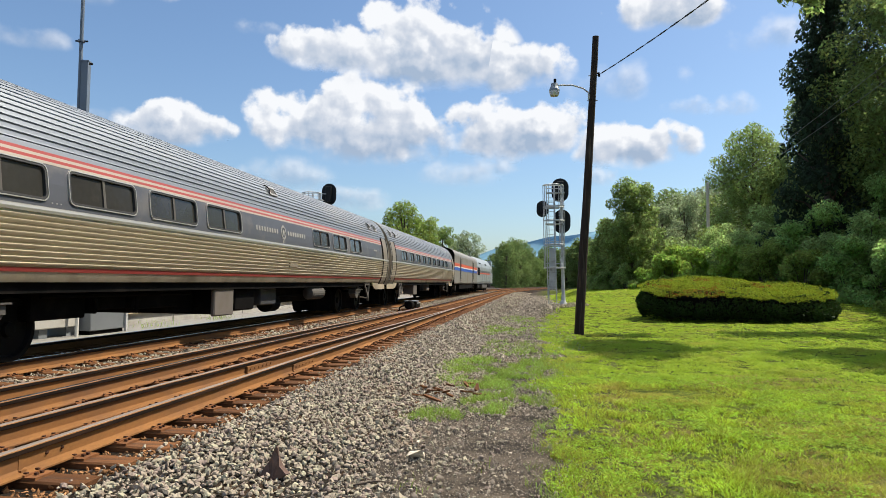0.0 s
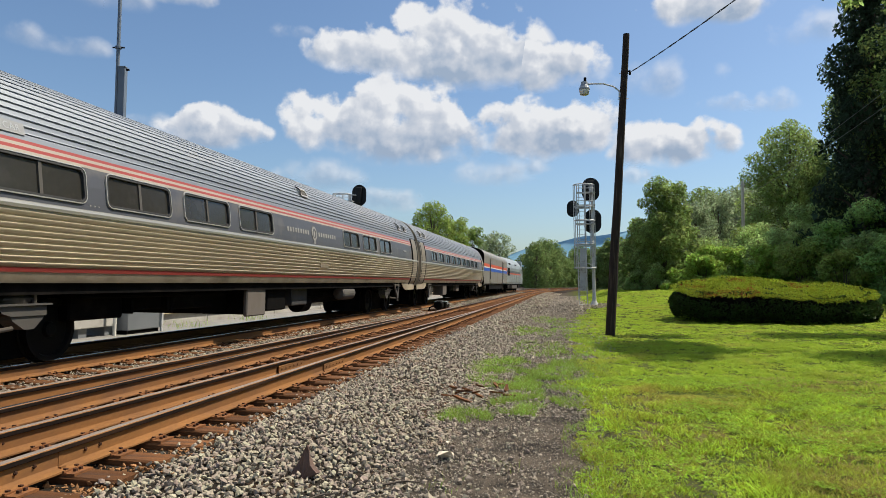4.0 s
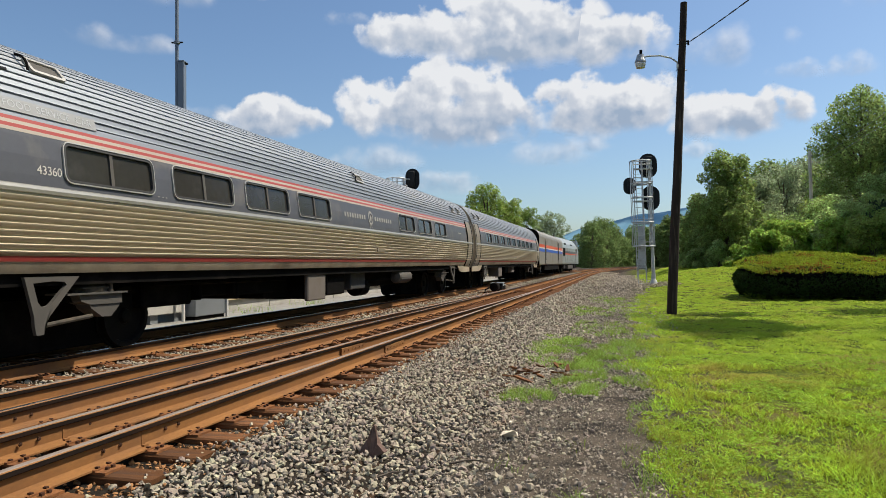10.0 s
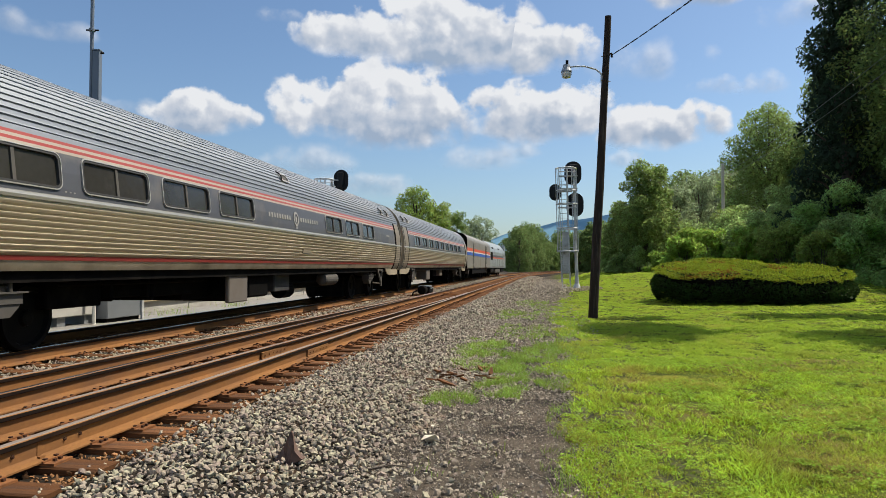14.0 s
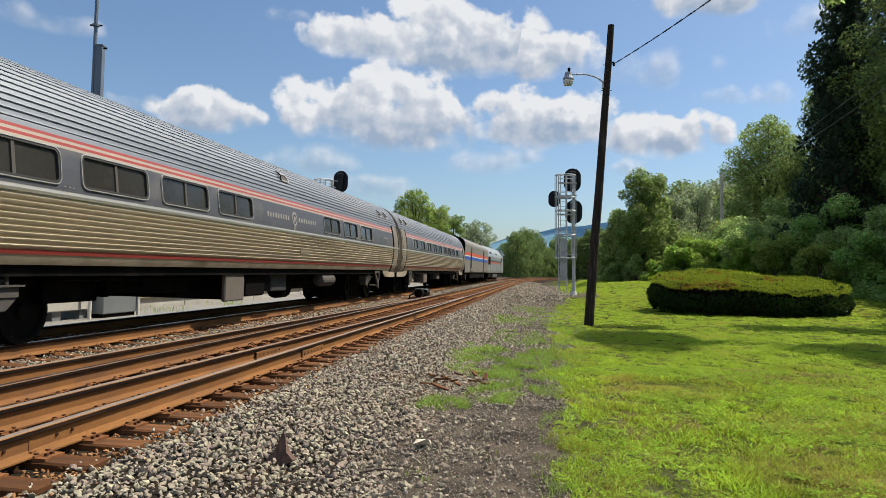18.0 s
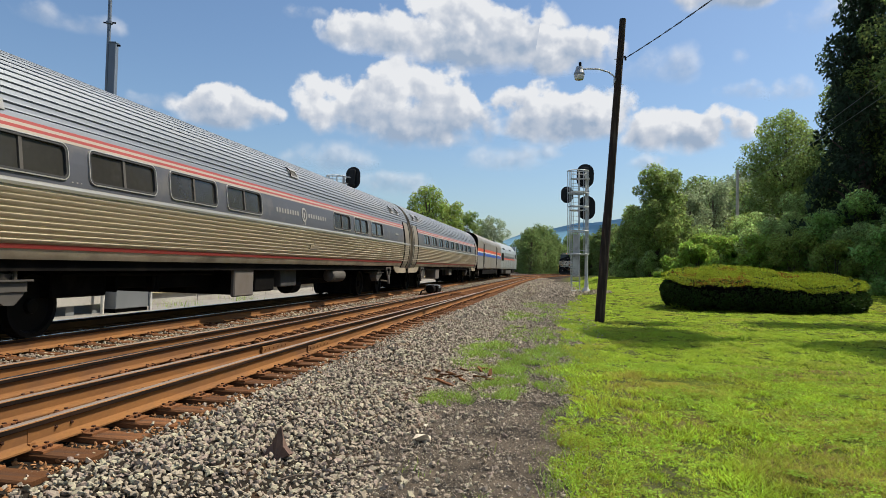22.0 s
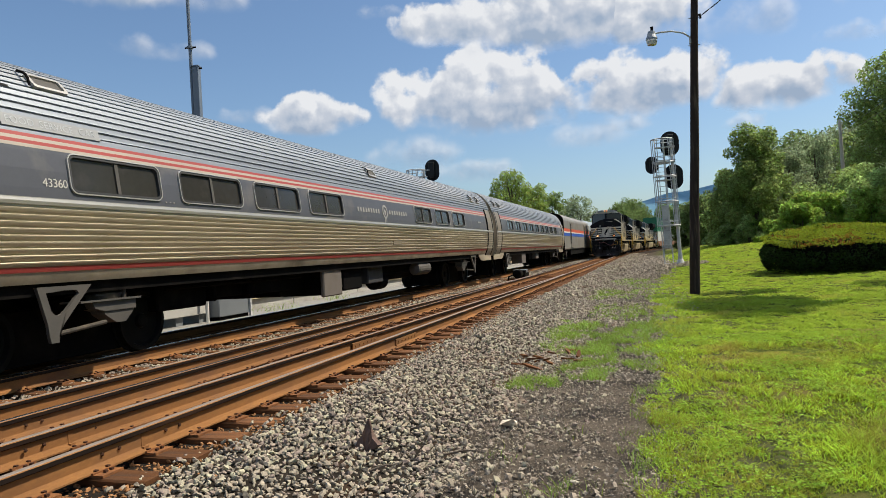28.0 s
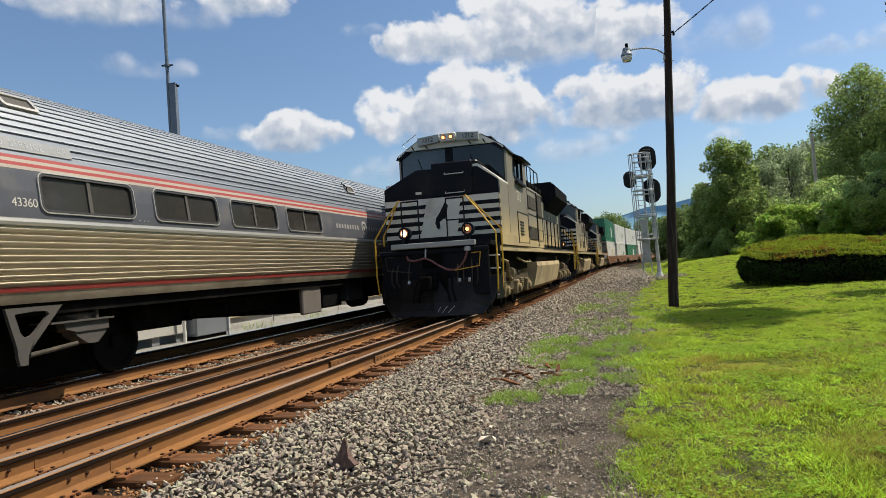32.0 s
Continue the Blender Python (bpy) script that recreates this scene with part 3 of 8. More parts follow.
        for k in range(6):
            lathe(bm, [(0.014, 0), (0.014, 0.014)], (x + sx * 0.032, y - 0.36 + k * 0.145, -0.10), "x", 6)
    return part("joint_bar", bm, RUST_WEB, parent)


track_near = thing("railway_track", Matrix(), "double-railed rusty turnout track on wooden ties", "railway track", kind="structure")
HALF = 0.755
SW = [s for s in np.arange(-10, 31, 1.0)]
rail(track_near, lambda s: HALF, NEAR_S, RAIL_TOP)
rail(track_near, lambda s: -HALF, NEAR_S, RAIL_BRIGHT)
rail(track_near, lambda s: HALF - turnout_gap(s), SW, RAIL_TOP, "rusty diverging rail of the turnout")
rail(track_near, lambda s: -HALF - turnout_gap(s), SW, RAIL_TOP, "rusty diverging rail of the turnout")
for jx, jy in ((FREIGHT_X + HALF, 9.9), (FREIGHT_X + HALF - turnout_gap(9.5), 9.5)):
    joint_bar(track_near, jx, jy)


def bolt_mesh():
    bm = lathe(bmesh.new(), [(0.015, 0.0), (0.015, 0.009), (0.009, 0.011), (0.009, 0.015)], (0, 0, 0), "x", 6)
    bmesh.ops.recalc_face_normals(bm, faces=bm.faces)
    me = bpy.data.meshes.new("rail_bolt")
    bm.to_mesh(me)
    bm.free()
    me.materials.append(SPIKE_DARK)
    return me


RAIL_BOLT = bolt_mesh()
for xr in (FREIGHT_X + HALF, FREIGHT_X + HALF - turnout_gap(4.2), FREIGHT_X - HALF):
    bm = bmesh.new()
    box(bm, xr - 0.013, xr + 0.013, 4.19, 4.23, -0.150, -0.040)
    box(bm, xr - 0.040, xr + 0.040, 4.185, 4.235, -0.172, -0.150)
    part("weld_collar", bm, RUST_WEB, track_near)
    for yb in (3.81, 3.97, 4.46, 4.62):
        bolt = new("rail_bolt", RAIL_BOLT)
        bolt.parent = track_near
        bolt.matrix_basis = pose(xr + 0.0085, yb, -0.092)
track_far = thing("railway_track", Matrix(), "straight rusty track under the standing train", "railway track", kind="structure")
OFF = PASSENGER_X - FREIGHT_X
rail(track_far, lambda s: OFF + HALF, NEAR_S, RAIL_BRIGHT)
rail(track_far, lambda s: OFF - HALF, NEAR_S, RAIL_BRIGHT)


def tie_mesh(name, half_l, half_r, seed):
    rnd = random.Random(seed)
    bm = bmesh.new()
    xs = [-half_l, -half_l * 0.5, 0, half_r * 0.5, half_r - 0.05, half_r]
    rings = []
    for x in xs:
        w, j = 0.112 + rnd.uniform(-0.006, 0.006), rnd.uniform(-0.006, 0.006)
        x += rnd.uniform(-0.02, 0.02)
        rings.append([bm.verts.new((x, y + j, z)) for y, z in ((-w, -0.18), (-w, -0.014), (-w + 0.014, 0), (w - 0.014, 0), (w, -0.014), (w, -0.18))])
    for q, w in zip(rings, rings[1:]):
        for k in range(6):
            bm.faces.new((q[k], q[(k + 1) % 6], w[(k + 1) % 6], w[k]))
    bm.faces.new(rings[0][::-1])
    bm.faces.new(rings[-1])
    bmesh.ops.recalc_face_normals(bm, faces=bm.faces)
    me = bpy.data.meshes.new(name)
    bm.to_mesh(me)
    bm.free()
    me.materials.append(TIE_WOOD)
    return me


def plate_mesh():
    bm = bmesh.new()
    box(bm, -0.19, 0.19, -0.095, 0.095, 0, 0.017)
    for sx in (-1, 1):
        box(bm, sx * 0.095 - 0.012, sx * 0.095 + 0.012, -0.095, 0.095, 0.017, 0.030)
    me = bpy.data.meshes.new("tie_plate")
    bmesh.ops.recalc_face_normals(bm, faces=bm.faces)
    bm.to_mesh(me)
    bm.free()
    me.materials.append(PLATE_RUST)
    return me


def spike_mesh(clip):
    """Spike heads either side of the rail's foot, or round spring clips."""
    bm = bmesh.new()
    for sx in (-1, 1):
        for sy in (-0.055, 0.055):
            if clip:
                tube(bm, [(sx * (0.085 + 0.05 * (1 - math.cos(t))), sy + 0.035 * math.cos(t * 1.7), 0.02 + 0.042 * math.sin(t)) for t in np.linspace(0, 3.1, 6)], 0.009, 5)
            else:
                box(bm, sx * 0.084 - 0.013, sx * 0.084 + 0.013, sy - 0.011, sy + 0.011, 0.010, 0.042)
                box(bm, sx * 0.140 - 0.011, sx * 0.140 + 0.011, sy * 0.5 - 0.011, sy * 0.5 + 0.011, 0.010, 0.036)
    bmesh.ops.recalc_face_normals(bm, faces=bm.faces)
    me = bpy.data.meshes.new("spikes")
    bm.to_mesh(me)
    bm.free()
    me.materials.append(SPIKE_DARK)
    return me


TIES_LONG = [tie_mesh("tie", 2.15, 1.30, k) for k in range(4)]
TIES = [tie_mesh("tie", 1.30, 1.30, 10 + k) for k in range(4)]
PLATE, SPIKES, CLIPS = plate_mesh(), spike_mesh(False), spike_mesh(True)


def lay_tie(track, x, y, mesh, plates, clip, rnd):
    t = new("tie", mesh)
    t.parent = track
    t.matrix_basis = pose(x + rnd.uniform(-0.03, 0.03), y, -0.203, 0, 0, rnd.uniform(-1, 1))
    for px in plates:
        p = new("tie_plate", PLATE)
        p.parent = t
        p.matrix_basis = pose(px - x, 0, 0.001)
        k = new("rail_clip" if clip else "spike", CLIPS if clip else SPIKES)
        k.parent = t
        k.matrix_basis = pose(px - x, 0, 0.000, 0, 0, rnd.uniform(-4, 4))


rnd = random.Random(5)
y = 1.72 - 0.505 * 20
while y < 96:
    g = turnout_gap(max(y, -9))
    plates = [FREIGHT_X + HALF, FREIGHT_X - HALF]
    if y < 24:
        plates += [FREIGHT_X + HALF - g, FREIGHT_X - HALF - g]
    if g < 0.34 and y < 31:
        plates = plates[:2]
    lay_tie(track_near, along(y)[0].x, y, rnd.choice(TIES_LONG if y < 34 else TIES), plates if y < 34 else (), y > 10.3, rnd)
    y += 0.505 + rnd.uniform(-0.015, 0.015)
y = 2.0 - 0.53 * 19
while y < 96:
    lay_tie(track_far, along(y, OFF)[0].x, y, rnd.choice(TIES), [PASSENGER_X + HALF] if y < 22 else (), False, rnd)
    y += 0.53 + rnd.uniform(-0.02, 0.02)


def far_ties():
    verts, faces = [], []
    for s in np.arange(96, 330, 0.55):
        for off in (0, OFF):
            p, a = along(s, off)
            c, si = math.cos(a), math.sin(a)
            b = len(verts)
            for u, v in ((-1.3, -0.11), (1.3, -0.11), (1.3, 0.11), (-1.3, 0.11)):
                verts.append((p.x + u * c - v * si, p.y + u * si + v * c, -0.203))
            for i in range(4):
                verts.append((verts[b + i][0], verts[b + i][1], -0.36))
            faces += [(b, b + 1, b + 2, b + 3), (b, b + 4, b + 5, b + 1), (b + 1, b + 5, b + 6, b + 2), (b + 2, b + 6, b + 7, b + 3), (b + 3, b + 7, b + 4, b)]
    ob = new("ties", mesh_from("ties", verts, faces, TIE_WOOD))
    ob.parent = track_near
    ob["kind"] = "stuff"


far_ties()

# ---- loose stone ----
GOLD = (1 + math.sqrt(5)) / 2
LUMP = np.array([(a, b, c) for p, q in itertools.product((-1, 1), (-GOLD, GOLD)) for a, b, c in ((0, p, q), (p, q, 0), (q, 0, p))]) * 0.44
LUMP_F = np.array([t for t in itertools.combinations(range(12), 3)
                   if all(abs(np.linalg.norm(LUMP[i] - LUMP[j]) - 0.88) < 0.01 for i, j in itertools.combinations(t, 2))])
LUMP = 0.14 * LUMP + 0.86 * 0.60 * LUMP / np.abs(LUMP).max(1)[:, None]
for row in LUMP_F:
    if np.dot(np.cross(LUMP[row[1]] - LUMP[row[0]], LUMP[row[2]] - LUMP[row[0]]), LUMP[row].mean(0)) < 0:
        row[1], row[2] = row[2], row[1]


def turn_matrices(rng, n):
    q = rng.normal(size=(n, 4))
    q /= np.linalg.norm(q, axis=1)[:, None]
    w, x, y, z = q.T
    return np.stack([np.stack([1 - 2 * (y * y + z * z), 2 * (x * y - z * w), 2 * (x * z + y * w)], -1),
                     np.stack([2 * (x * y + z * w), 1 - 2 * (x * x + z * z), 2 * (y * z - x * w)], -1),
                     np.stack([2 * (x * z - y * w), 2 * (y * z + x * w), 1 - 2 * (x * x + y * y)], -1)], 1)


def big_mesh(name, verts, faces, material):
    """A mesh from arrays: verts (n, 3), faces (m, k)."""
    me = bpy.data.meshes.new(name)
    k = faces.shape[1]
    me.vertices.add(len(verts))
    me.vertices.foreach_set("co", verts.astype(np.float32).ravel())
    me.loops.add(faces.size)
    me.loops.foreach_set("vertex_index", faces.astype(np.int32).ravel())
    me.polygons.add(len(faces))
    me.polygons.foreach_set("loop_start", np.arange(0, faces.size, k, dtype=np.int32))
    me.polygons.foreach_set("loop_total", np.full(len(faces), k, dtype=np.int32))
    me.polygons.foreach_set("use_smooth", np.zeros(len(faces), dtype=bool))
    me.update(calc_edges=True)
    me.validate()
    me.materials.append(material)
    return me


def stones(name, centres, radius, material, rng, flat=0.86):
    n = len(centres)
    v = LUMP[None] * (1 + rng.uniform(-0.62, 0.30, (n, 12, 3))) * rng.uniform(0.36, 1.45, (n, 1, 3))
    v = np.einsum("nij,nkj->nki", turn_matrices(rng, n), v)
    v[..., 2] *= flat
    v = v * radius[:, None, None] + centres[:, None, :]
    f = (LUMP_F[None] + 12 * np.arange(n)[:, None, None]).reshape(-1, 3)
    return big_mesh(name, v.reshape(-1, 3), f, material)


def turf_edge(x, y):
    return 0.19 + 0.95 * smoothstep(25, 36, y) + 0.45 * noise.noise((x * 0.9, y * 0.7, 7)) + 0.25 * noise.noise((x * 3, y * 3, 2))


def ballast_stones():
    rng = np.random.default_rng(3)
    cs, rs = [], []

    def fill(x0, x1, y0, y1, step, r0, r1, keep=lambda x, y: True, lift=0.35):
        nx, ny = int((x1 - x0) / step), int((y1 - y0) / step)
        gx, gy = np.meshgrid(np.arange(nx), np.arange(ny))
        px = x0 + (gx.ravel() + rng.uniform(-0.1, 1.1, nx * ny)) * step
        py = y0 + (gy.ravel() + rng.uniform(-0.1, 1.1, nx * ny)) * step
        for a, b in zip(px, py):
            if keep(a, b):
                r = rng.uniform(r0, r1)
                base = max(ballast_z(a), ground_z(a, b)) if a < -0.95 else ground_z(a, b)
                cs.append((a + max(b - CURVE_START, 0) ** 2 / (2 * CURVE_RADIUS), b, base + r * lift + rng.uniform(-0.012, 0.014)))
                rs.append(r)

    def shoulder(x, y):
        edge = -1.15 + 0.35 * noise.noise((y * 0.45, 2.0, 0)) + 0.25 * noise.noise((x * 2, y * 2, 5))
        return x < edge - 0.3 * smoothstep(10, 18, y) or rng.random() < 0.13 + 0.8 * max(noise.noise((x * 1.5, y * 1.1, 83)), 0)

    def path(x, y):
        return x < turf_edge(x, y) + 0.05 or rng.random() < 0.10

    def crib(x, y):
        return abs(((y - 1.72) / 0.505 + 0.5) % 1 - 0.5) * 0.505 > 0.12

    fill(-3.0, -0.15, 2.6, 9.5, 0.046, 0.022, 0.045, shoulder, 0.22)
    fill(-3.0, -0.55, 2.6, 9.5, 0.080, 0.017, 0.036, shoulder, 0.80)
    fill(-3.24, -2.94, 2.6, 20, 0.075, 0.020, 0.040, lambda x, y: rng.random() < 0.3 + 1.6 * (x + 3.24), 1.0)
    fill(-3.0, -0.25, 9.5, 20, 0.060, 0.030, 0.054, shoulder)
    fill(-3.0, -0.7, 20, 40, 0.105, 0.045, 0.078, shoulder)
    fill(-3.0, -0.9, 40, 96, 0.24, 0.08, 0.13, lambda x, y: True)
    fill(-3.0, -0.75, -8, -2.5, 0.078, 0.036, 0.062, shoulder)
    fill(-3.0, -0.55, -2.5, 2.6, 0.058, 0.026, 0.050, shoulder)
    fill(-7.25, -5.75, -6, 3.5, 0.09, 0.034, 0.060, lambda x, y: True, 0.3)
    fill(-7.25, -5.75, 3.5, 16, 0.058, 0.026, 0.046, lambda x, y: x > -6.9 or rng.random() < 0.7, 0.3)
    fill(-7.2, -5.3, 16, 40, 0.10, 0.040, 0.062, lambda x, y: True, 0.25)
    fill(-7.1, -5.8, 40, 96, 0.22, 0.07, 0.11)
    fill(-9.7, -7.2, 3.5, 12, 0.10, 0.03, 0.05, lambda x, y: rng.random() < 0.6, 0.1)
    cs, rs = np.array(cs), np.array(rs)
    near = np.flatnonzero((cs[:, 0] > -2.45) & (cs[:, 0] < -1.5) & (cs[:, 1] > 3.2) & (cs[:, 1] < 4.2) & (rs > 0.030))[:300]
    kinds = [stones("stone", np.zeros((1, 3)), np.ones(1), BALLAST_PIECE, rng) for _ in range(14)]
    for k, i in enumerate(near):
        st = new("stone", kinds[k % 14])
        st.parent = BALLAST_BED
        st.matrix_basis = pose(*cs[i], 0, 0, rng.uniform(0, 360)) @ Matrix.Scale(float(rs[i]), 4)
    rest = np.setdiff1d(np.arange(len(cs)), near)
    ob = new("ballast_stones", stones("ballast_stones", cs[rest], rs[rest], BALLAST, rng))
    tagged(ob, "loose grey angular crushed stones along the track shoulder", "ballast stones", kind="stuff")
    cs, rs = [], []
    fill(-1.5, 0.4, -6, 2.8, 0.06, 0.010, 0.026, lambda x, y: rng.random() < 0.7)
    fill(-1.5, 0.45, 2.8, 8, 0.026, 0.005, 0.014, lambda x, y: rng.random() < 0.88 - 0.12 * smoothstep(-1.1, -0.5, x) + 0.5 * noise.noise((x * 1.6, y * 1.6, 9)), 0.9)
    fill(-1.5, 0.6, 8, 14, 0.036, 0.010, 0.026, lambda x, y: path(x, y) and rng.random() < 0.82 + 0.6 * noise.noise((x * 1.6, y * 1.6, 9)), 0.7)
    fill(-1.5, 1.3, 14, 34, 0.070, 0.020, 0.046, lambda x, y: path(x, y) and rng.random() < 0.85, 0.5)
    fill(-1.3, 1.7, 34, 80, 0.15, 0.05, 0.09, lambda x, y: path(x, y) and rng.random() < 0.9)
    fill(-1.4, 0.25, 2.8, 12, 0.075, 0.014, 0.032, lambda x, y: rng.random() < 0.34 + 0.9 * noise.noise((x * 1.2, y * 1.2, 19)))
    ob = new("cinder_crumbs", stones("cinder_crumbs", np.array(cs), np.array(rs), FINES, rng))
    tagged(ob, "dark cinders and fine gravel on the bare path", "gravel", kind="stuff")
    cs, rs = [], []
    fill(-5.9, -3.02, -6, 2.6, 0.085, 0.02, 0.04, crib, 0.15)
    fill(-5.9, -3.02, 2.6, 14, 0.050, 0.016, 0.032, crib, 0.15)
    fill(-5.9, -3.02, 14, 34, 0.10, 0.028, 0.048, crib, 0.15)
    fill(-3.25, -2.62, 2.6, 16, 0.060, 0.014, 0.030, lambda x, y: crib(x, y) and rng.random() < 0.95 - 0.8 * (x + 3.25) / 0.63, 0.6)
    fill(-1.7, -0.8, 8.6, 10.4, 0.07, 0.012, 0.03, lambda x, y: rng.random() < 0.35 + 0.9 * noise.noise((x * 2, y * 2, 61)))
    ob = new("rusty_gravel", stones("rusty_gravel", np.array(cs), np.array(rs), RUSTY_CRUMB, rng))
    tagged(ob, "rust-stained crushed stones at the tie ends", "gravel", kind="stuff")
    cs, rs = [], []
    fill(0.6, 3.2, 35.5, 41.5, 0.16, 0.045, 0.08, lambda x, y: ((x - 1.7) / 1.4) ** 2 + ((y - 38.6) / 2.8) ** 2 < 1)
    fill(0.0, 0.7, 14.2, 15.6, 0.07, 0.02, 0.04, lambda x, y: ((x - 0.35) / 0.35) ** 2 + ((y - 14.9) / 0.6) ** 2 < 1)
    ob = new("gravel_pad", stones("gravel_pad", np.array(cs), np.array(rs), BALLAST, rng))
    tagged(ob, "grey crushed stone round the foot of the signal mast", "gravel", kind="stuff")


ballast_stones()
for k, (px, py, pr) in enumerate(((-1.12, 6.42, 0.090), (-1.05, 5.95, 0.110), (-0.30, 4.55, 0.07))):
    ob = new("pale_stone", stones("pale_stone", np.array([(px, py, ground_z(px, py) + pr * 0.35 + 0.02)]), np.array([pr]), PALE_STONE, np.random.default_rng(27 + k), 0.55))
    tagged(ob, "pale cream lump of limestone lying on the cinders", "stone", "pale stones")


# ---- grass ----
def blades(name, roots, height, width, material, rng, lean=0.55):
    """Each blade is a bent, tapering strip of two faces."""
    n = len(roots)
    ang = rng.uniform(0, 2 * math.pi, n)
    side = np.stack([np.cos(ang), np.sin(ang), np.zeros(n)], -1) * (width / 2)[:, None]
    tilt = rng.normal(size=(n, 3)) * lean * height[:, None]
    tilt[:, 2] = 0
    up = np.stack([np.zeros(n), np.zeros(n), height], -1)
    a, b = roots - side, roots + side
    mid = roots + up * 0.55 + tilt * 0.35
    tip = roots + up + tilt
    v = np.stack([a, b, mid + side * 0.75, mid - side * 0.75, tip + side * 0.1, tip - side * 0.1], 1).reshape(-1, 3)
    base = 6 * np.arange(n)[:, None]
    f = np.concatenate([base + np.array([[0, 1, 2, 3]]), base + np.array([[3, 2, 4, 5]])])
    return big_mesh(name, v, f, material)


def scatter(rng, x0, x1, y0, y1, per_m2, keep, tuft=8):
    """Roots in loose tufts."""
    n = int((x1 - x0) * (y1 - y0) * per_m2)
    m = max(n // tuft, 1)
    pick = rng.integers(0, m, n)
    spread = 0.45 / math.sqrt(per_m2 / tuft)
    px = rng.uniform(x0, x1, m)[pick] + rng.normal(0, spread, n)
    py = rng.uniform(y0, y1, m)[pick] + rng.normal(0, spread, n)
    return np.array([(a, b, ground_z(a, b) - 0.004 + 0.03 * noise.noise((a * 0.5, b * 0.5, 0)) * smoothstep(-0.5, 2, a))
                     for a, b in zip(px, py) if keep(a, b)])


def on_turf(x, y):
    """Grass stands here: past the path's edge and off the stone pads."""
    pad = min(((x - 1.7) / 1.5) ** 2 + ((y - 38.4) / 3.0) ** 2, ((x - 0.35) / 0.38) ** 2 + ((y - 14.9) / 0.65) ** 2)
    return x > turf_edge(x, y) and pad > 0.85 + 0.5 * noise.noise((x * 2.3, y * 1.4, 71))


def thick(x, y):
    """How closely the grass stands: thin and bare in spots near the path."""
    n = 0.7 * noise.noise((x * 2.4, y * 2.4, 12)) + 0.6 * noise.noise((x * 5.3, y * 5.3, 13))
    near = 1 - smoothstep(1.2, 3.6, x)
    return 1.0 - smoothstep(0.16 + 0.40 * (1 - near), 0.40 + 0.5 * (1 - near), n) * 0.90


def lawn():
    rng = np.random.default_rng(8)
    groups = [(0, 9, -8, 2.6, 420, 0.045, 0.016), (0, 7, 2.6, 6.5, 3900, 0.046, 0.0060), (-0.2, 10, 6.5, 11, 2000, 0.050, 0.0095), (-0.2, 16, 11, 19, 1050, 0.046, 0.022), (-0.2, 24, 19, 42, 340, 0.036, 0.048), (0.0, 15, 42, 78, 150, 0.040, 0.095)]
    R, Hh, W = [], [], []

    def lay(label, material, roots, height, width):
        ob = new("lawn_grass", blades("lawn_grass", np.concatenate(roots), np.concatenate(height), np.concatenate(width), material, rng, 1.0))
        tagged(ob, label, "grass", kind="stuff")

    for x0, x1, y0, y1, d, h, w in groups:
        r = scatter(rng, x0, x1, y0, y1, d, lambda a, b: on_turf(a, b) and a < 1.5 + max(b * 0.62, 6.5 if b < 2.6 else 0) and rng.random() < thick(a, b))
        if y0 == 11:
            lay("short bright green mown grass beside the path", GRASS_BLADE, R, Hh, W)
            R, Hh, W = [], [], []
        R.append(r)
        Hh.append(h * rng.uniform(0.5, 1.3, len(r)) * np.array([0.9 + 1.5 * noise.noise((p[0] * 2.1, p[1] * 2.1, 31)) for p in r]).clip(0.25, 2.2))
        W.append(w * rng.uniform(0.9, 1.6, len(r)))
    lay("smooth bright green mown grass of the sloping lawn", GRASS_FAR, R, Hh, W)
    r = scatter(rng, 0.1, 5.5, 2.8, 12, 1700, lambda a, b: on_turf(a, b) and noise.noise((a * 0.75, b * 0.75, 4)) + 0.3 * noise.noise((a * 3, b * 3, 6)) > 0.02 and rng.random() < thick(a, b))
    n = len(r)
    sz = rng.uniform(0.008, 0.018, n)
    q = np.einsum("nij,kj->nki", turn_matrices(rng, n), np.array([(1, 0, 0), (0, 1, 0), (-1, 0, 0), (0, -1, 0)], float))
    q[..., 2] *= 0.35
    v = (q * sz[:, None, None] + r[:, None, :] + np.array([0, 0, 0.045])).reshape(-1, 3)
    ob = new("clover", big_mesh("clover", v, np.arange(4 * n).reshape(-1, 4), CLOVER))
    tagged(ob, "small round clover leaves low among the grass", "clover", kind="stuff")
    R = []
    for cx, cy, rx, ry, d in ((-1.17, 7.9, 0.34, 0.36, 3400), (-0.50, 8.8, 0.48, 0.75, 3200), (-1.45, 13.0, 0.62, 1.4, 1900), (-0.55, 10.9, 0.5, 1.0, 2300), (-1.45, 22.2, 0.6, 2.2, 700), (-0.9, 29.0, 0.6, 2.5, 220), (-0.31, 4.5, 0.22, 0.18, 700), (-0.95, 11.8, 0.85, 1.9, 1000), (-0.1, 11.2, 0.6, 2.6, 1300), (-0.6, 16.5, 0.7, 2.0, 330),
                              (-0.25, 21.5, 0.7, 2.2, 240), (0.1, 27, 0.9, 3.0, 130), (0.3, 14, 0.6, 2.6, 420), (0.6, 18, 0.6, 3, 260), (-0.9, 5.2, 0.22, 0.25, 300), (-0.35, 5.9, 0.2, 0.3, 250), (-0.6, 4.2, 0.25, 0.3, 260), (0.2, 6.2, 0.3, 1.6, 500)):
        R.append(scatter(rng, cx - rx, cx + rx, cy - ry, cy + ry, d, lambda a, b: ((a - cx) / rx) ** 2 + ((b - cy) / ry) ** 2 < 1 + 0.8 * noise.noise((a * 4, b * 4, 1)) and noise.noise((a * 2.6, b * 1.7, 8)) > -0.10))
    r = np.concatenate(R)
    far = np.clip(r[:, 1] / 8, 0.8, 3)
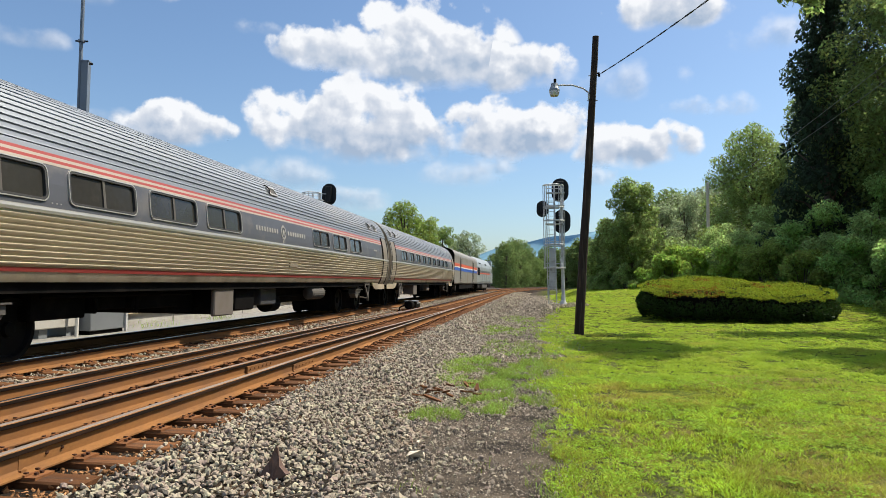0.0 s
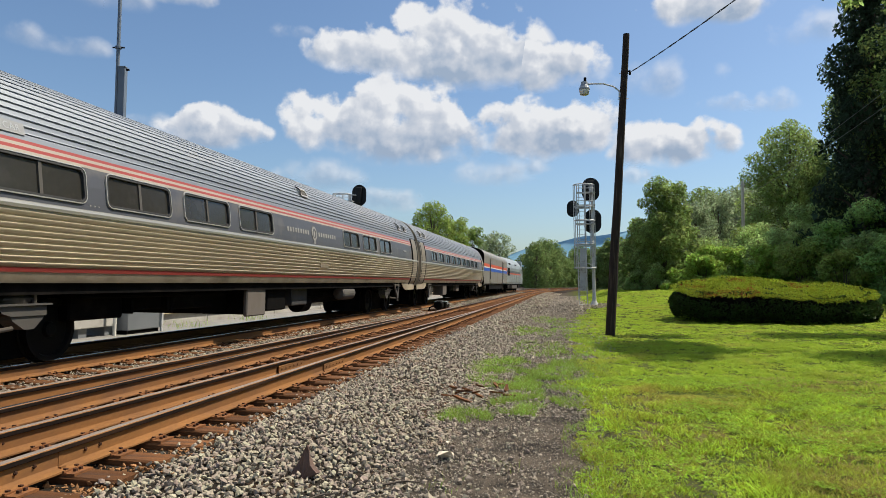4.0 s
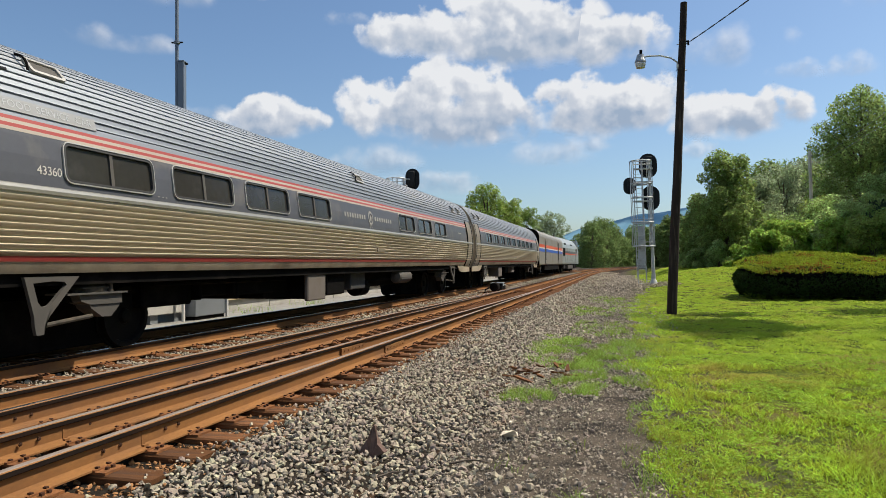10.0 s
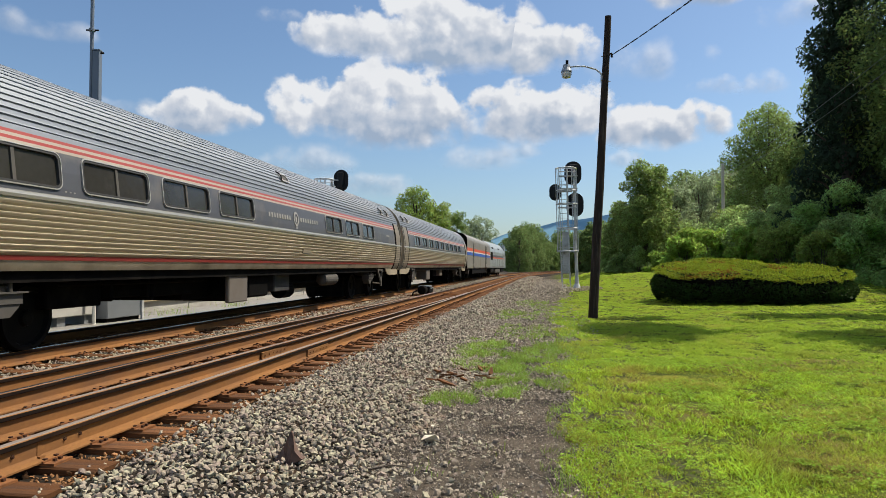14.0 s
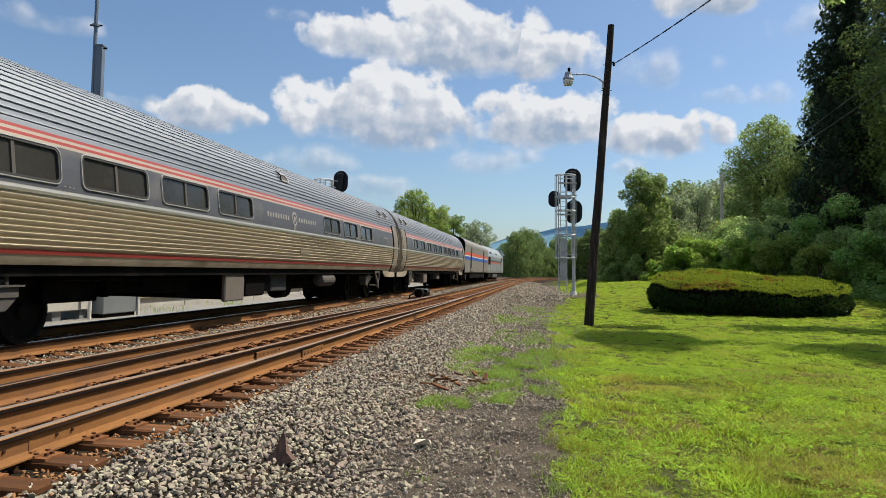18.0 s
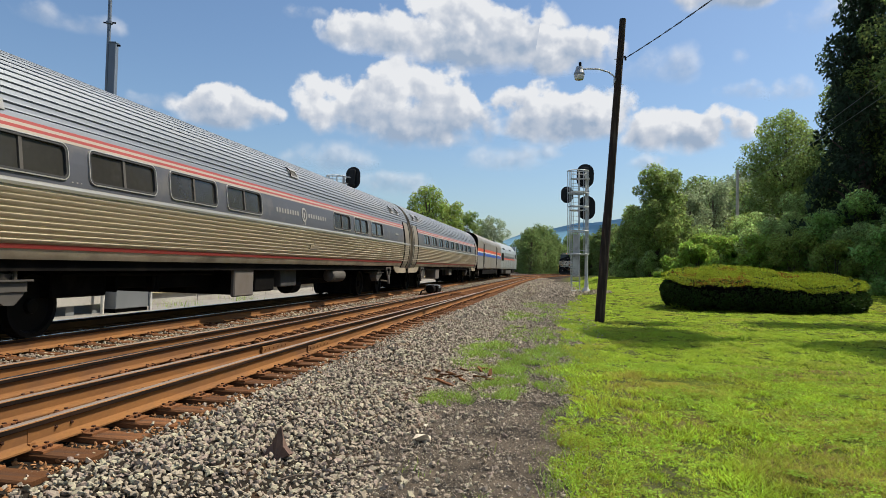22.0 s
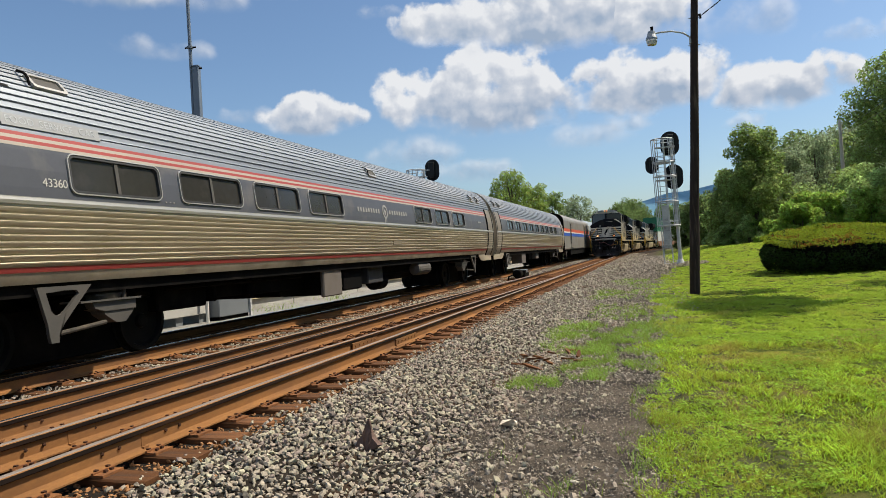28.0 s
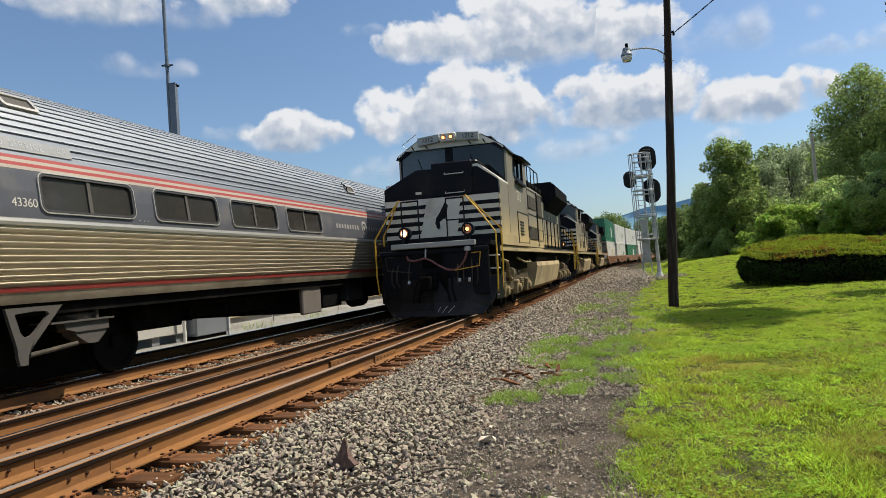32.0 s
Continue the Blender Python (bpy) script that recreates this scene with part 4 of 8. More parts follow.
    edge = scatter(rng, -0.1, 1.3, 3.2, 13, 950, lambda a, b: 0 < a - turf_edge(a, b) < 0.55 and noise.noise((a * 3.2, b * 3.2, 41)) > 0.05 and rng.random() < thick(a, b), 26)
    ob = new("edge_tufts", blades("edge_tufts", edge, rng.uniform(0.05, 0.14, len(edge)), rng.uniform(0.005, 0.009, len(edge)), GRASS_BLADE, rng, 0.75))
    tagged(ob, "longer bright grass tufts along the lawn's ragged edge", "grass", kind="stuff")
    dry = np.concatenate([scatter(rng, cx - rx, cx + rx, cy - ry, cy + ry, d, lambda a, b: on_turf(a, b) and ((a - cx) / rx) ** 2 + ((b - cy) / ry) ** 2 < 0.75 + 0.9 * noise.noise((a * 1.7, b * 1.7, 51)), 14)
                          for cx, cy, rx, ry, d in ((3.4, 8.0, 1.3, 1.1, 900), (4.0, 11.2, 1.7, 1.2, 420), (2.5, 5.8, 0.9, 1.1, 1100), (1.0, 6.6, 0.4, 0.8, 900), (1.3, 9.2, 0.5, 0.9, 500), (5.6, 9.4, 1.2, 1.4, 500))])
    ob = new("dry_grass", blades("dry_grass", dry, rng.uniform(0.03, 0.062, len(dry)), np.clip(0.0009 * dry[:, 1], 0.005, 0.012), DRY_STALK, rng, 0.9))
    tagged(ob, "straw-brown dried blades in patches of the lawn", "grass", kind="stuff")
    ob = new("weeds", blades("weeds", r, rng.uniform(0.04, 0.11, len(r)), 0.0065 * far, WEED, rng, 0.8))
    tagged(ob, "pale green weeds growing through the gravel", "weeds", kind="stuff")


lawn()


# ---- the standing passenger train ----
CAR_OUTLINE = [(1.36, 1.02), (1.44, 1.14), (1.52, 1.34), (1.575, 1.65), (1.60, 2.0), (1.585, 2.35), (1.535, 2.72), (1.455, 3.0),
               (1.365, 3.28), (1.20, 3.57), (0.93, 3.84), (0.58, 4.02), (0.25, 4.09), (0.0, 4.10)]


def smooth_outline(pts, times=3):
    for _ in range(times):
        out = [pts[0]]
        for a, b in zip(pts, pts[1:]):
            out += [(a[0] * 0.75 + b[0] * 0.25, a[1] * 0.75 + b[1] * 0.25), (a[0] * 0.25 + b[0] * 0.75, a[1] * 0.25 + b[1] * 0.75)]
        out.append(pts[-1])
        pts = out
    return pts


CAR_CURVE = np.array(smooth_outline(CAR_OUTLINE))
CAR_ARC = np.concatenate([[0], np.cumsum(np.hypot(*np.diff(CAR_CURVE, axis=0).T))])


def car_point(u, out=0.0):
    """The point at arc length u up the car's side from the skirt, pushed out along the normal."""
    x, z = np.interp(u, CAR_ARC, CAR_CURVE[:, 0]), np.interp(u, CAR_ARC, CAR_CURVE[:, 1])
    x2, z2 = np.interp(u + 0.02, CAR_ARC, CAR_CURVE[:, 0]), np.interp(u + 0.02, CAR_ARC, CAR_CURVE[:, 1])
    x1, z1 = np.interp(u - 0.02, CAR_ARC, CAR_CURVE[:, 0]), np.interp(u - 0.02, CAR_ARC, CAR_CURVE[:, 1])
    d = math.hypot(x2 - x1, z2 - z1) or 1
    return x + out * (z2 - z1) / d, z - out * (x2 - x1) / d


def car_u(z):
    return float(np.interp(z, CAR_CURVE[:, 1], CAR_ARC))


def strip(line, y0, y1, sides=(1, -1)):
    """Runs a cross-section line of (x, z) along the car, on both sides."""
    bm = bmesh.new()
    for s in sides:
        a = [bm.verts.new((s * x, y0, z)) for x, z in line]
        b = [bm.verts.new((s * x, y1, z)) for x, z in line]
        for i in range(len(line) - 1):
            q = (a[i], a[i + 1], b[i + 1], b[i])
            bm.faces.new(q if s < 0 else q[::-1])
    return bm


def band_line(z0, z1, out=0.0, n=6):
    u0, u1 = car_u(z0), car_u(z1)
    return [car_point(u0 + (u1 - u0) * k / n, out) for k in range(n + 1)]


def fluted_line(z0, z1, count, depth):
    """Rounded ribs stacked one above another."""
    u0, u1 = car_u(z0), car_u(z1)
    out, step = [], (u1 - u0) / count
    for k in range(count):
        for f, d in ((0.0, 0), (0.05, 0.0), (0.09, 0.40), (0.28, 0.72), (0.58, 0.96), (0.76, 1.0), (0.84, 0.72), (0.88, 0.0)):
            out.append(car_point(u0 + (k + f) * step, depth * d))
    out.append(car_point(u1))
    return out


def roof_line(z0, count, groove=0.026, depth=0.055):
    """A smooth roof sheet with narrow sunk seams, up to the ridge."""
    u0, u1 = car_u(z0), CAR_ARC[-1]
    out, step = [], (u1 - u0) / count
    for k in range(count):
        c = u0 + k * step
        for f, d in ((0.0, -depth), (groove / 2, -depth), (groove / 2 + 0.006, 0.006), (step * 0.35, 0.003), (step * 0.7, 0.004), (step - groove / 2 - 0.006, 0.006), (step - groove / 2, -depth)):
            out.append(car_point(min(c + f, u1), d))
    out.append((0.0, 4.10))
    return out


def side_place(y_mid, z_mid):
    """Maps (along, up, out) on the camera-side wall of a car to a point."""
    um = car_u(z_mid)

    def place(a, b, d):
        x, z = car_point(um + b, d)
        return (x, y_mid + a, z)
    return place


def car_window(car, y0, y1, z0=2.245, z1=2.715):
    w, h, ym, zm = y1 - y0, z1 - z0, (y0 + y1) / 2, (z0 + z1) / 2
    place = side_place(ym, zm)
    bm = bmesh.new()
    ring_prism(bm, rounded(w + 0.052, h + 0.052, 0.116), rounded(w + 0.026, h + 0.022, 0.102), place, -0.03, 0.022)
    frame_ob = part("window", bm, WINDOW_TRIM, car)
    bm = bmesh.new()
    ring_prism(bm, rounded(w + 0.026, h + 0.026, 0.103), rounded(w - 0.046, h - 0.046, 0.07), place, -0.05, 0.014)
    part("gasket", bm, GASKET, frame_ob, "dark grey rubber gasket")
    for a0, a1 in ((-w / 2, 0.0), (0.0, w / 2)):
        bm = bmesh.new()
        vs = [bm.verts.new(place(a, b, -0.018)) for a, b in ((a0, -h / 2), (a1, -h / 2), (a1, h / 2), (a0, h / 2))]
        bm.faces.new(vs)
        vs = [bm.verts.new(place(a, b, -0.034)) for a, b in ((a0, -h / 2), (a1, -h / 2), (a1, h / 2), (a0, h / 2))]
        bm.faces.new(vs[::-1])
        part("pane", bm, GLASS_TINT, frame_ob)
    bm = bmesh.new()
    vs0 = [place(a, b, d) for d in (-0.03, 0.004) for a, b in ((-0.028, -h / 2), (0.028, -h / 2), (0.028, h / 2), (-0.028, h / 2))]
    v = [bm.verts.new(p) for p in vs0]
    for q in ((4, 5, 6, 7), (0, 1, 5, 4), (2, 3, 7, 6), (1, 2, 6, 5), (3, 0, 4, 7)):
        bm.faces.new([v[i] for i in q])
    part("mullion", bm, TRUCK_GREY, frame_ob)


def window_band(car, L, windows, z0, z1):
    """The painted wall between the mouldings, with openings cut where the windows sit."""
    bm = bmesh.new()
    cuts = sorted({0.0, L, *(v for w in windows for v in w)})
    zs = [z0, 2.26, 2.70, z1]
    for s in (1, -1):
        for a, b in zip(cuts, cuts[1:]):
            for k in range(3):
                hole = k == 1 and s > 0 and any(w[0] <= a and b <= w[1] for w in windows)
                if hole:
                    continue
                line = band_line(zs[k], zs[k + 1], 0, 2)
                va = [bm.verts.new((s * x, a, z)) for x, z in line]
                vb = [bm.verts.new((s * x, b, z)) for x, z in line]
                for i in range(2):
                    q = (va[i], va[i + 1], vb[i + 1], vb[i])
                    bm.faces.new(q if s < 0 else q[::-1])
    bmesh.ops.remove_doubles(bm, verts=bm.verts, dist=0.0005)
    return part("window_band", bm, BLUE_GREY, car)


def wheel_mesh(r, w=0.13):
    bm = bmesh.new()
    lathe(bm, [(0.06, -w * 0.55), (0.10, -w * 0.5), (0.12, -w * 0.1), (r * 0.80, 0.0), (r * 0.86, -w * 0.5), (r, -w * 0.5), (r, w * 0.38), (r + 0.025, w * 0.45), (r + 0.025, w * 0.62), (r * 0.86, w * 0.62), (r * 0.8, w * 0.2), (0.12, w * 0.2)], (0, 0, 0), "x", 28)
    bmesh.ops.recalc_face_normals(bm, faces=bm.faces)
    me = bpy.data.meshes.new("wheel")
    bm.to_mesh(me)
    bm.free()
    me.materials.append(WHEEL_STEEL)
    return me


CAR_WHEEL = wheel_mesh(0.455)


def put_wheels(parent, mesh, ys, r):
    for y in ys:
        for s in (1, -1):
            w = new("wheel", mesh)
            w.parent = parent
            w.matrix_basis = pose(s * 0.76, y, r + 0.003, 0, 0, 0 if s < 0 else 180)
        part("axle", tubes(0.075, 10, [(-0.72, y, r), (0.72, y, r)]), UNDER_BLACK, parent)


def coach_bogie(car, y, e=1):
    """An inside-frame coach truck with its hanging anchor brackets."""
    # The wide low block stands in for the black shade between the wheels.
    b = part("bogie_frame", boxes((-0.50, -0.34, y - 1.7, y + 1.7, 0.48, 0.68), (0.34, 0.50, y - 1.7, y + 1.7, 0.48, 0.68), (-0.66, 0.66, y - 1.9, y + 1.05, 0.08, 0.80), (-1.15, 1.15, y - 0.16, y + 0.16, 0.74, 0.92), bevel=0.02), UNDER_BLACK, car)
    put_wheels(b, CAR_WHEEL, (y - 1.3, y + 1.3), 0.455)
    for s in (1, -1):
        x0, x1 = s * 1.375, s * 1.425
        outer = [(y - e * 1.02, 1.09), (y - e * 0.60, 1.09), (y - e * 0.22, 1.09), (y - e * 0.66, 0.62), (y - e * 0.735, 0.50), (y - e * 0.745, 0.40), (y - e * 0.85, 0.40), (y - e * 0.875, 0.50), (y - e * 0.885, 0.62)]
        inner = [(y - e * 0.90, 1.015), (y - e * 0.62, 1.035), (y - e * 0.45, 1.025), (y - e * 0.42, 0.985), (y - e * 0.62, 0.79), (y - e * 0.68, 0.745), (y - e * 0.74, 0.73), (y - e * 0.79, 0.74), (y - e * 0.835, 0.79), (y - e * 0.88, 0.90)]
        bm = bmesh.new()
        ring_prism(bm, outer, inner, lambda a, c, d: (d, a, c), min(x0, x1), max(x0, x1))
        part("anchor_bracket", bm, TRUCK_GREY, b, "pale grey triangular hanging bracket")
        part("anchor_rod", tubes(0.030, 8, [(s * 1.38, y - e * 0.76, 0.50), (s * 1.30, y + e * 0.10, 0.56)]), TRUCK_DARK, b)
        bm = lathe(bmesh.new(), [(0.20, 0), (0.34, 0.02), (0.36, 0.10), (0.30, 0.13), (0.30, 0.2), (0.22, 0.24)], (s * 0.98, y + e * 0.24, 0.84), "z", 20)
        part("air_spring", bm, TRUCK_DARK, b)
        xa, xb = sorted((s * 1.02, s * 1.30))
        seat = part("spring_seat", prisms(0, ([(y + e * a, z) for a, z in ((-0.10, 0.838), (0.66, 0.838), (0.66, 0.705), (0.10, 0.705), (-0.06, 0.755))], xa, xb)), TRUCK_GREY, b, "dusty grey spring seat casting")
        part("seat_hopper", prisms(0, ([(y + e * a, z) for a, z in ((0.10, 0.70), (0.645, 0.70), (0.62, 0.66), (0.48, 0.53), (0.32, 0.53), (0.13, 0.65))], xa + 0.02, xb - 0.02)), TRUCK_GREY, seat)
        part("seat_plate", boxes((min(s * 0.98, s * 1.34), max(s * 0.98, s * 1.34), y + min(-e * 0.32, e * 0.72), y + max(-e * 0.32, e * 0.72), 0.842, 0.866)), TRUCK_GREY, seat)
        part("seat_plate", boxes((min(s * 1.0, s * 1.30), max(s * 1.0, s * 1.30), y + min(-e * 0.04, e * 0.46), y + max(-e * 0.04, e * 0.46), 0.915, 0.935)), TRUCK_GREY, seat)
        part("seat_bolt", tubes(0.022, 6, [(s * 1.27, y + e * 0.44, 0.86), (s * 1.27, y + e * 0.44, 1.02)]), TRUCK_GREY, seat)
        part("damper", tubes(0.035, 8, [(s * 1.30, y + e * 0.44, 0.86), (s * 1.28, y + e * 0.46, 1.05)]), TRUCK_DARK, b)
    return b


def roof_hatch(car, y, z, w=0.62, h=0.30):
    place = side_place(y, z)
    bm = bmesh.new()
    ring_prism(bm, rounded(w, h, 0.05), rounded(w - 0.09, h - 0.08, 0.03), place, -0.01, 0.045)
    hatch = part("roof_hatch", bm, STEEL_TRIM, car)
    bm = bmesh.new()
    vs = [bm.verts.new(place(a, b, d)) for d in (0.0, 0.020) for a, b in rounded(w - 0.085, h - 0.075, 0.03)]
    n = len(vs) // 2
    bm.faces.new(vs[n:])
    bm.faces.new(vs[:n][::-1])
    part("hatch_screen", bm, TRUCK_GREY, hatch)
    part("hatch_stay", tubes(0.016, 6, [place(-w / 2 - 0.05, h * (-0.45 + 1.05 * k / 6), 0.03 + 0.05 * math.sin(math.pi * k / 6)) for k in range(7)]), UNDER_BLACK, hatch)


def flat_patch(name, car, y0, y1, z0, z1, material, out=0.012, n=4, label=""):
    """A thin plate that follows the curve of the wall."""
    bm = bmesh.new()
    u0, u1 = car_u(z0), car_u(z1)
    rows = []
    for k in range(n + 1):
        u = u0 + (u1 - u0) * k / n
        rows.append([bm.verts.new((p[0], yy, p[1])) for p, yy in ((car_point(u, out), y0), (car_point(u, out), y1), (car_point(u, -0.01), y1), (car_point(u, -0.01), y0))])
    for a, b in zip(rows, rows[1:]):
        for i in range(4):
            bm.faces.new((a[i], a[(i + 1) % 4], b[(i + 1) % 4], b[i]))
    bm.faces.new(rows[0][::-1])
    bm.faces.new(rows[-1])
    return part(name, bm, material, car, label)


def passenger_car(y0, L, windows, bogies, label):
    car = thing("passenger_car", pose(PASSENGER_X, y0, 0), label, "train car", "cars of the standing train")
    part("skirt", strip(band_line(1.135, 1.275, 0.004) , 0, L), STEEL_SKIRT, car)
    part("lower_stripe", strip(band_line(1.275, 1.335, 0.010), 0, L), RED_TAPE, car, "red line along the bottom of the wall")
    part("fluted_side", strip(fluted_line(1.335, 2.035, 9, 0.028), 0, L), STEEL_SIDE, car, "dull stainless fluting tinted with warm ground reflection")
    part("belt_moulding", strip(band_line(2.035, 2.055) + [car_point(car_u(2.06), 0.028), car_point(car_u(2.10), 0.034), car_point(car_u(2.135), 0.024)] + band_line(2.14, 2.15), 0, L), STEEL_TRIM, car)
    window_band(car, L, windows, 2.15, 2.742)
    for z0, z1, m, name in ((2.742, 2.784, CREAM_TAPE, "cream stripe"), (2.784, 2.828, RED_TAPE, "faded red stripe"), (2.828, 2.870, CREAM_TAPE, "cream stripe"), (2.870, 2.914, RED_TAPE, "faded red stripe")):
        part("letter_stripe", strip(band_line(z0, z1, 0.003), 0, L), m, car, name)
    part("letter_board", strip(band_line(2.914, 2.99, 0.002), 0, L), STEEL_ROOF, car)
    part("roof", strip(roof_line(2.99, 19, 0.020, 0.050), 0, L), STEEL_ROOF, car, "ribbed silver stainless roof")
    for y in (0.0, L):
        bm = bmesh.new()
        pts = [(x, z) for x, z in CAR_CURVE[::4]] + [(0.0, 4.10)]
        poly = pts + [(-x, z) for x, z in pts[::-1][1:]]
        prism(bm, poly, 1, y - 0.01 if y else 0.0, y if y else 0.01)
        part("end_wall", bm, STEEL_SKIRT, car)
        s = -1 if y == 0 else 1
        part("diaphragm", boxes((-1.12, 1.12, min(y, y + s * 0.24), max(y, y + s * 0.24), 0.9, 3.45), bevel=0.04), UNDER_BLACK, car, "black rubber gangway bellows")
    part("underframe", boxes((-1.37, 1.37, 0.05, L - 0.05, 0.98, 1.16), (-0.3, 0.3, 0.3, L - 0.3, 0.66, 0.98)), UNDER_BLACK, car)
    for y0c, y1c in ((-0.45, 0.3), (L - 0.3, L + 0.2)):
        part("coupler", boxes((-0.12, 0.12, y0c, y1c, 0.74, 0.96), bevel=0.02), UNDER_BLACK, car)
    for w in windows:
        car_window(car, *w)
    for b in bogies:
        coach_bogie(car, b, 1 if b < L / 2 else -1)
    # deeper skirts below the end doors
    for ya, e in ((0.0, 1), (L, -1)):
        flap = [(ya, 1.16), (ya, 0.84), (ya + e * 3.62, 0.84), (ya + e * 3.83, 0.87), (ya + e * 4.00, 0.95), (ya + e * 4.10, 1.06), (ya + e * 4.18, 1.16)] if L > 25 and e > 0 else [(ya, 1.16), (ya, 0.84), (ya + e * 1.5, 0.84), (ya + e * 1.85, 0.90), (ya + e * 2.1, 1.04), (ya + e * 2.2, 1.16)]
        part("step_skirt", prisms(0, (flap, 1.385, 1.42)), STEEL_SKIRT, car, "dusty tan skirt below the end door")
    # end doors
    for yd, w in ((L - 1.02, 0.80), (0.24, 0.80)):
        place = side_place(yd + w / 2, 2.05)
        h0, h1 = car_u(1.03) - car_u(2.05), car_u(3.05) - car_u(2.05)
        bm = bmesh.new()
        for a in (-w / 2 - 0.10, w / 2):
            rows = [[bm.verts.new(place(a + o, h0 + (h1 - h0) * k / 8, d)) for o, d in ((0, 0.030), (0.13, 0.030), (0.13, -0.02), (0, -0.02))] for k in range(9)]
            for q, r in zip(rows, rows[1:]):
                for i in range(4):
                    bm.faces.new((q[i], q[(i + 1) % 4], r[(i + 1) % 4], r[i]))
            bm.faces.new(rows[0][::-1])
            bm.faces.new(rows[-1])
        part("door_seal", bm, UNDER_BLACK, car, "black door seals from skirt to roof")
        flat_patch("end_door", car, yd + 0.03, yd + w, 1.10, 3.02, END_STEEL, 0.024, 12, "plain dusty steel end door")
        flat_patch("vestibule_panel", car, *((0.02, yd - 0.10) if yd < 1 else (yd + w + 0.13, L - 0.01)), 1.10, 3.02, END_STEEL, 0.032, 12, "plain dusty steel vestibule wall")
    return car


def underfloor(car, items):
    for x0, x1, y0, y1, z0, z1, mat, label in items:
        part("equipment_box", boxes((x0, x1, y0, y1, z0, z1), bevel=0.025), mat, car, label)


CAR_Y = 1.25
wins = [(6.42, 7.97), (8.42, 9.97), (10.40, 11.95), (12.38, 13.92), (18.79, 20.31), (20.77, 22.28), (22.75, 24.24)]
cafe = passenger_car(CAR_Y, 27.6, [(a - CAR_Y, b - CAR_Y) for a, b in wins], (7.02 - CAR_Y, 25.2 - CAR_Y),
                     "stainless steel cafe car with blue-grey window band, standing")
underfloor(cafe, [
    # Thin plate for the box's sunlit front; the body behind is painted shade-black.
    (1.24, 1.34, 13.25 - CAR_Y, 14.15 - CAR_Y, 0.40, 1.06, BOX_GREY, "brown-grey sunlit front of the battery box"),
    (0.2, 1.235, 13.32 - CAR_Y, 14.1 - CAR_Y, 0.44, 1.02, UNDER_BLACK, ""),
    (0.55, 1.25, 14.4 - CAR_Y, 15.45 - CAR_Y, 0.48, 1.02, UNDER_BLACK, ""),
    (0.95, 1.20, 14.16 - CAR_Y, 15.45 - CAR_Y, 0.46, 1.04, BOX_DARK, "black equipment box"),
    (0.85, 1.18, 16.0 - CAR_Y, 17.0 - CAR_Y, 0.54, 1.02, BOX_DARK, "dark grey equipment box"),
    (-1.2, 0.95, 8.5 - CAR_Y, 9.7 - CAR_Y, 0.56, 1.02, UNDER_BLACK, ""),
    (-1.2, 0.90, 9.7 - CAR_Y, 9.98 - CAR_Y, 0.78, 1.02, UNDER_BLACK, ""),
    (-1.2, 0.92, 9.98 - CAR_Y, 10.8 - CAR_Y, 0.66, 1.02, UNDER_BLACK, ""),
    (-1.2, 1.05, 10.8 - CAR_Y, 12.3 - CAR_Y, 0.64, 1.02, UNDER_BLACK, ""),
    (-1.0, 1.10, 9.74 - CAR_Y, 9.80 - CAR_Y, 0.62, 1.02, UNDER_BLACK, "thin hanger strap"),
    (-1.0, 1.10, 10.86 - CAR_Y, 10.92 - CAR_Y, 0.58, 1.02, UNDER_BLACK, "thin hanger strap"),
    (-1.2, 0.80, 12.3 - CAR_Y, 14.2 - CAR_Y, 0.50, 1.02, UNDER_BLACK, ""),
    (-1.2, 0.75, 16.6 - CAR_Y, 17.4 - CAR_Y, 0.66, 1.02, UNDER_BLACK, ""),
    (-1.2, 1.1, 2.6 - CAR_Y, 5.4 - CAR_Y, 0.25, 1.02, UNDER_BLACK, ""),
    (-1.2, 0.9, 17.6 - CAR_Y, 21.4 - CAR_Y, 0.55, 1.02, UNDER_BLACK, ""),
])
bm = lathe(bmesh.new(), [(0.04, -0.62), (0.17, -0.58), (0.20, -0.5), (0.20, 0.5), (0.17, 0.58), (0.04, 0.62)], (1.20, 20.05 - CAR_Y, 0.80), "y", 18)
part("air_tank", bm, TRUCK_GREY, cafe, "pale grey round air tank")
bm = lathe(bmesh.new(), [(0.05, -0.3), (0.24, -0.28), (0.24, 0.28), (0.05, 0.3)], (0.85, 17.3 - CAR_Y, 0.56), "y", 16)
part("blower", bm, UNDER_BLACK, cafe)
part("brake_pipe", tubes(0.03, 6, [(1.12, 8.5 - CAR_Y, 0.92), (1.12, 12.6 - CAR_Y, 0.90)]), UNDER_BLACK, cafe)
part("brake_pipe", tubes(0.03, 6, [(1.0, 16.8 - CAR_Y, 0.72), (1.0, 21.6 - CAR_Y, 0.74)]), UNDER_BLACK, cafe)
for yy in (5.58, 6.54):
    roof_hatch(cafe, yy - CAR_Y, 3.66, 0.52, 0.27)
flat_patch("roof_slot", cafe, 3.9 - CAR_Y, 5.92 - CAR_Y, 3.485, 3.515, RUBBER, 0.010, 2)
roof_hatch(cafe, 16.35 - CAR_Y, 3.50, 0.5, 0.26)
roof_hatch(cafe, 26.3 - CAR_Y, 3.42, 0.42, 0.26)
roof_hatch(cafe, 27.3 - CAR_Y, 3.42, 0.42, 0.26)
part("roof_vent", boxes((0.30, 0.78, 4.1 - CAR_Y, 5.88 - CAR_Y, 3.92, 4.17), bevel=0.04), BOX_GREY, cafe, "weathered grey roof ventilator")
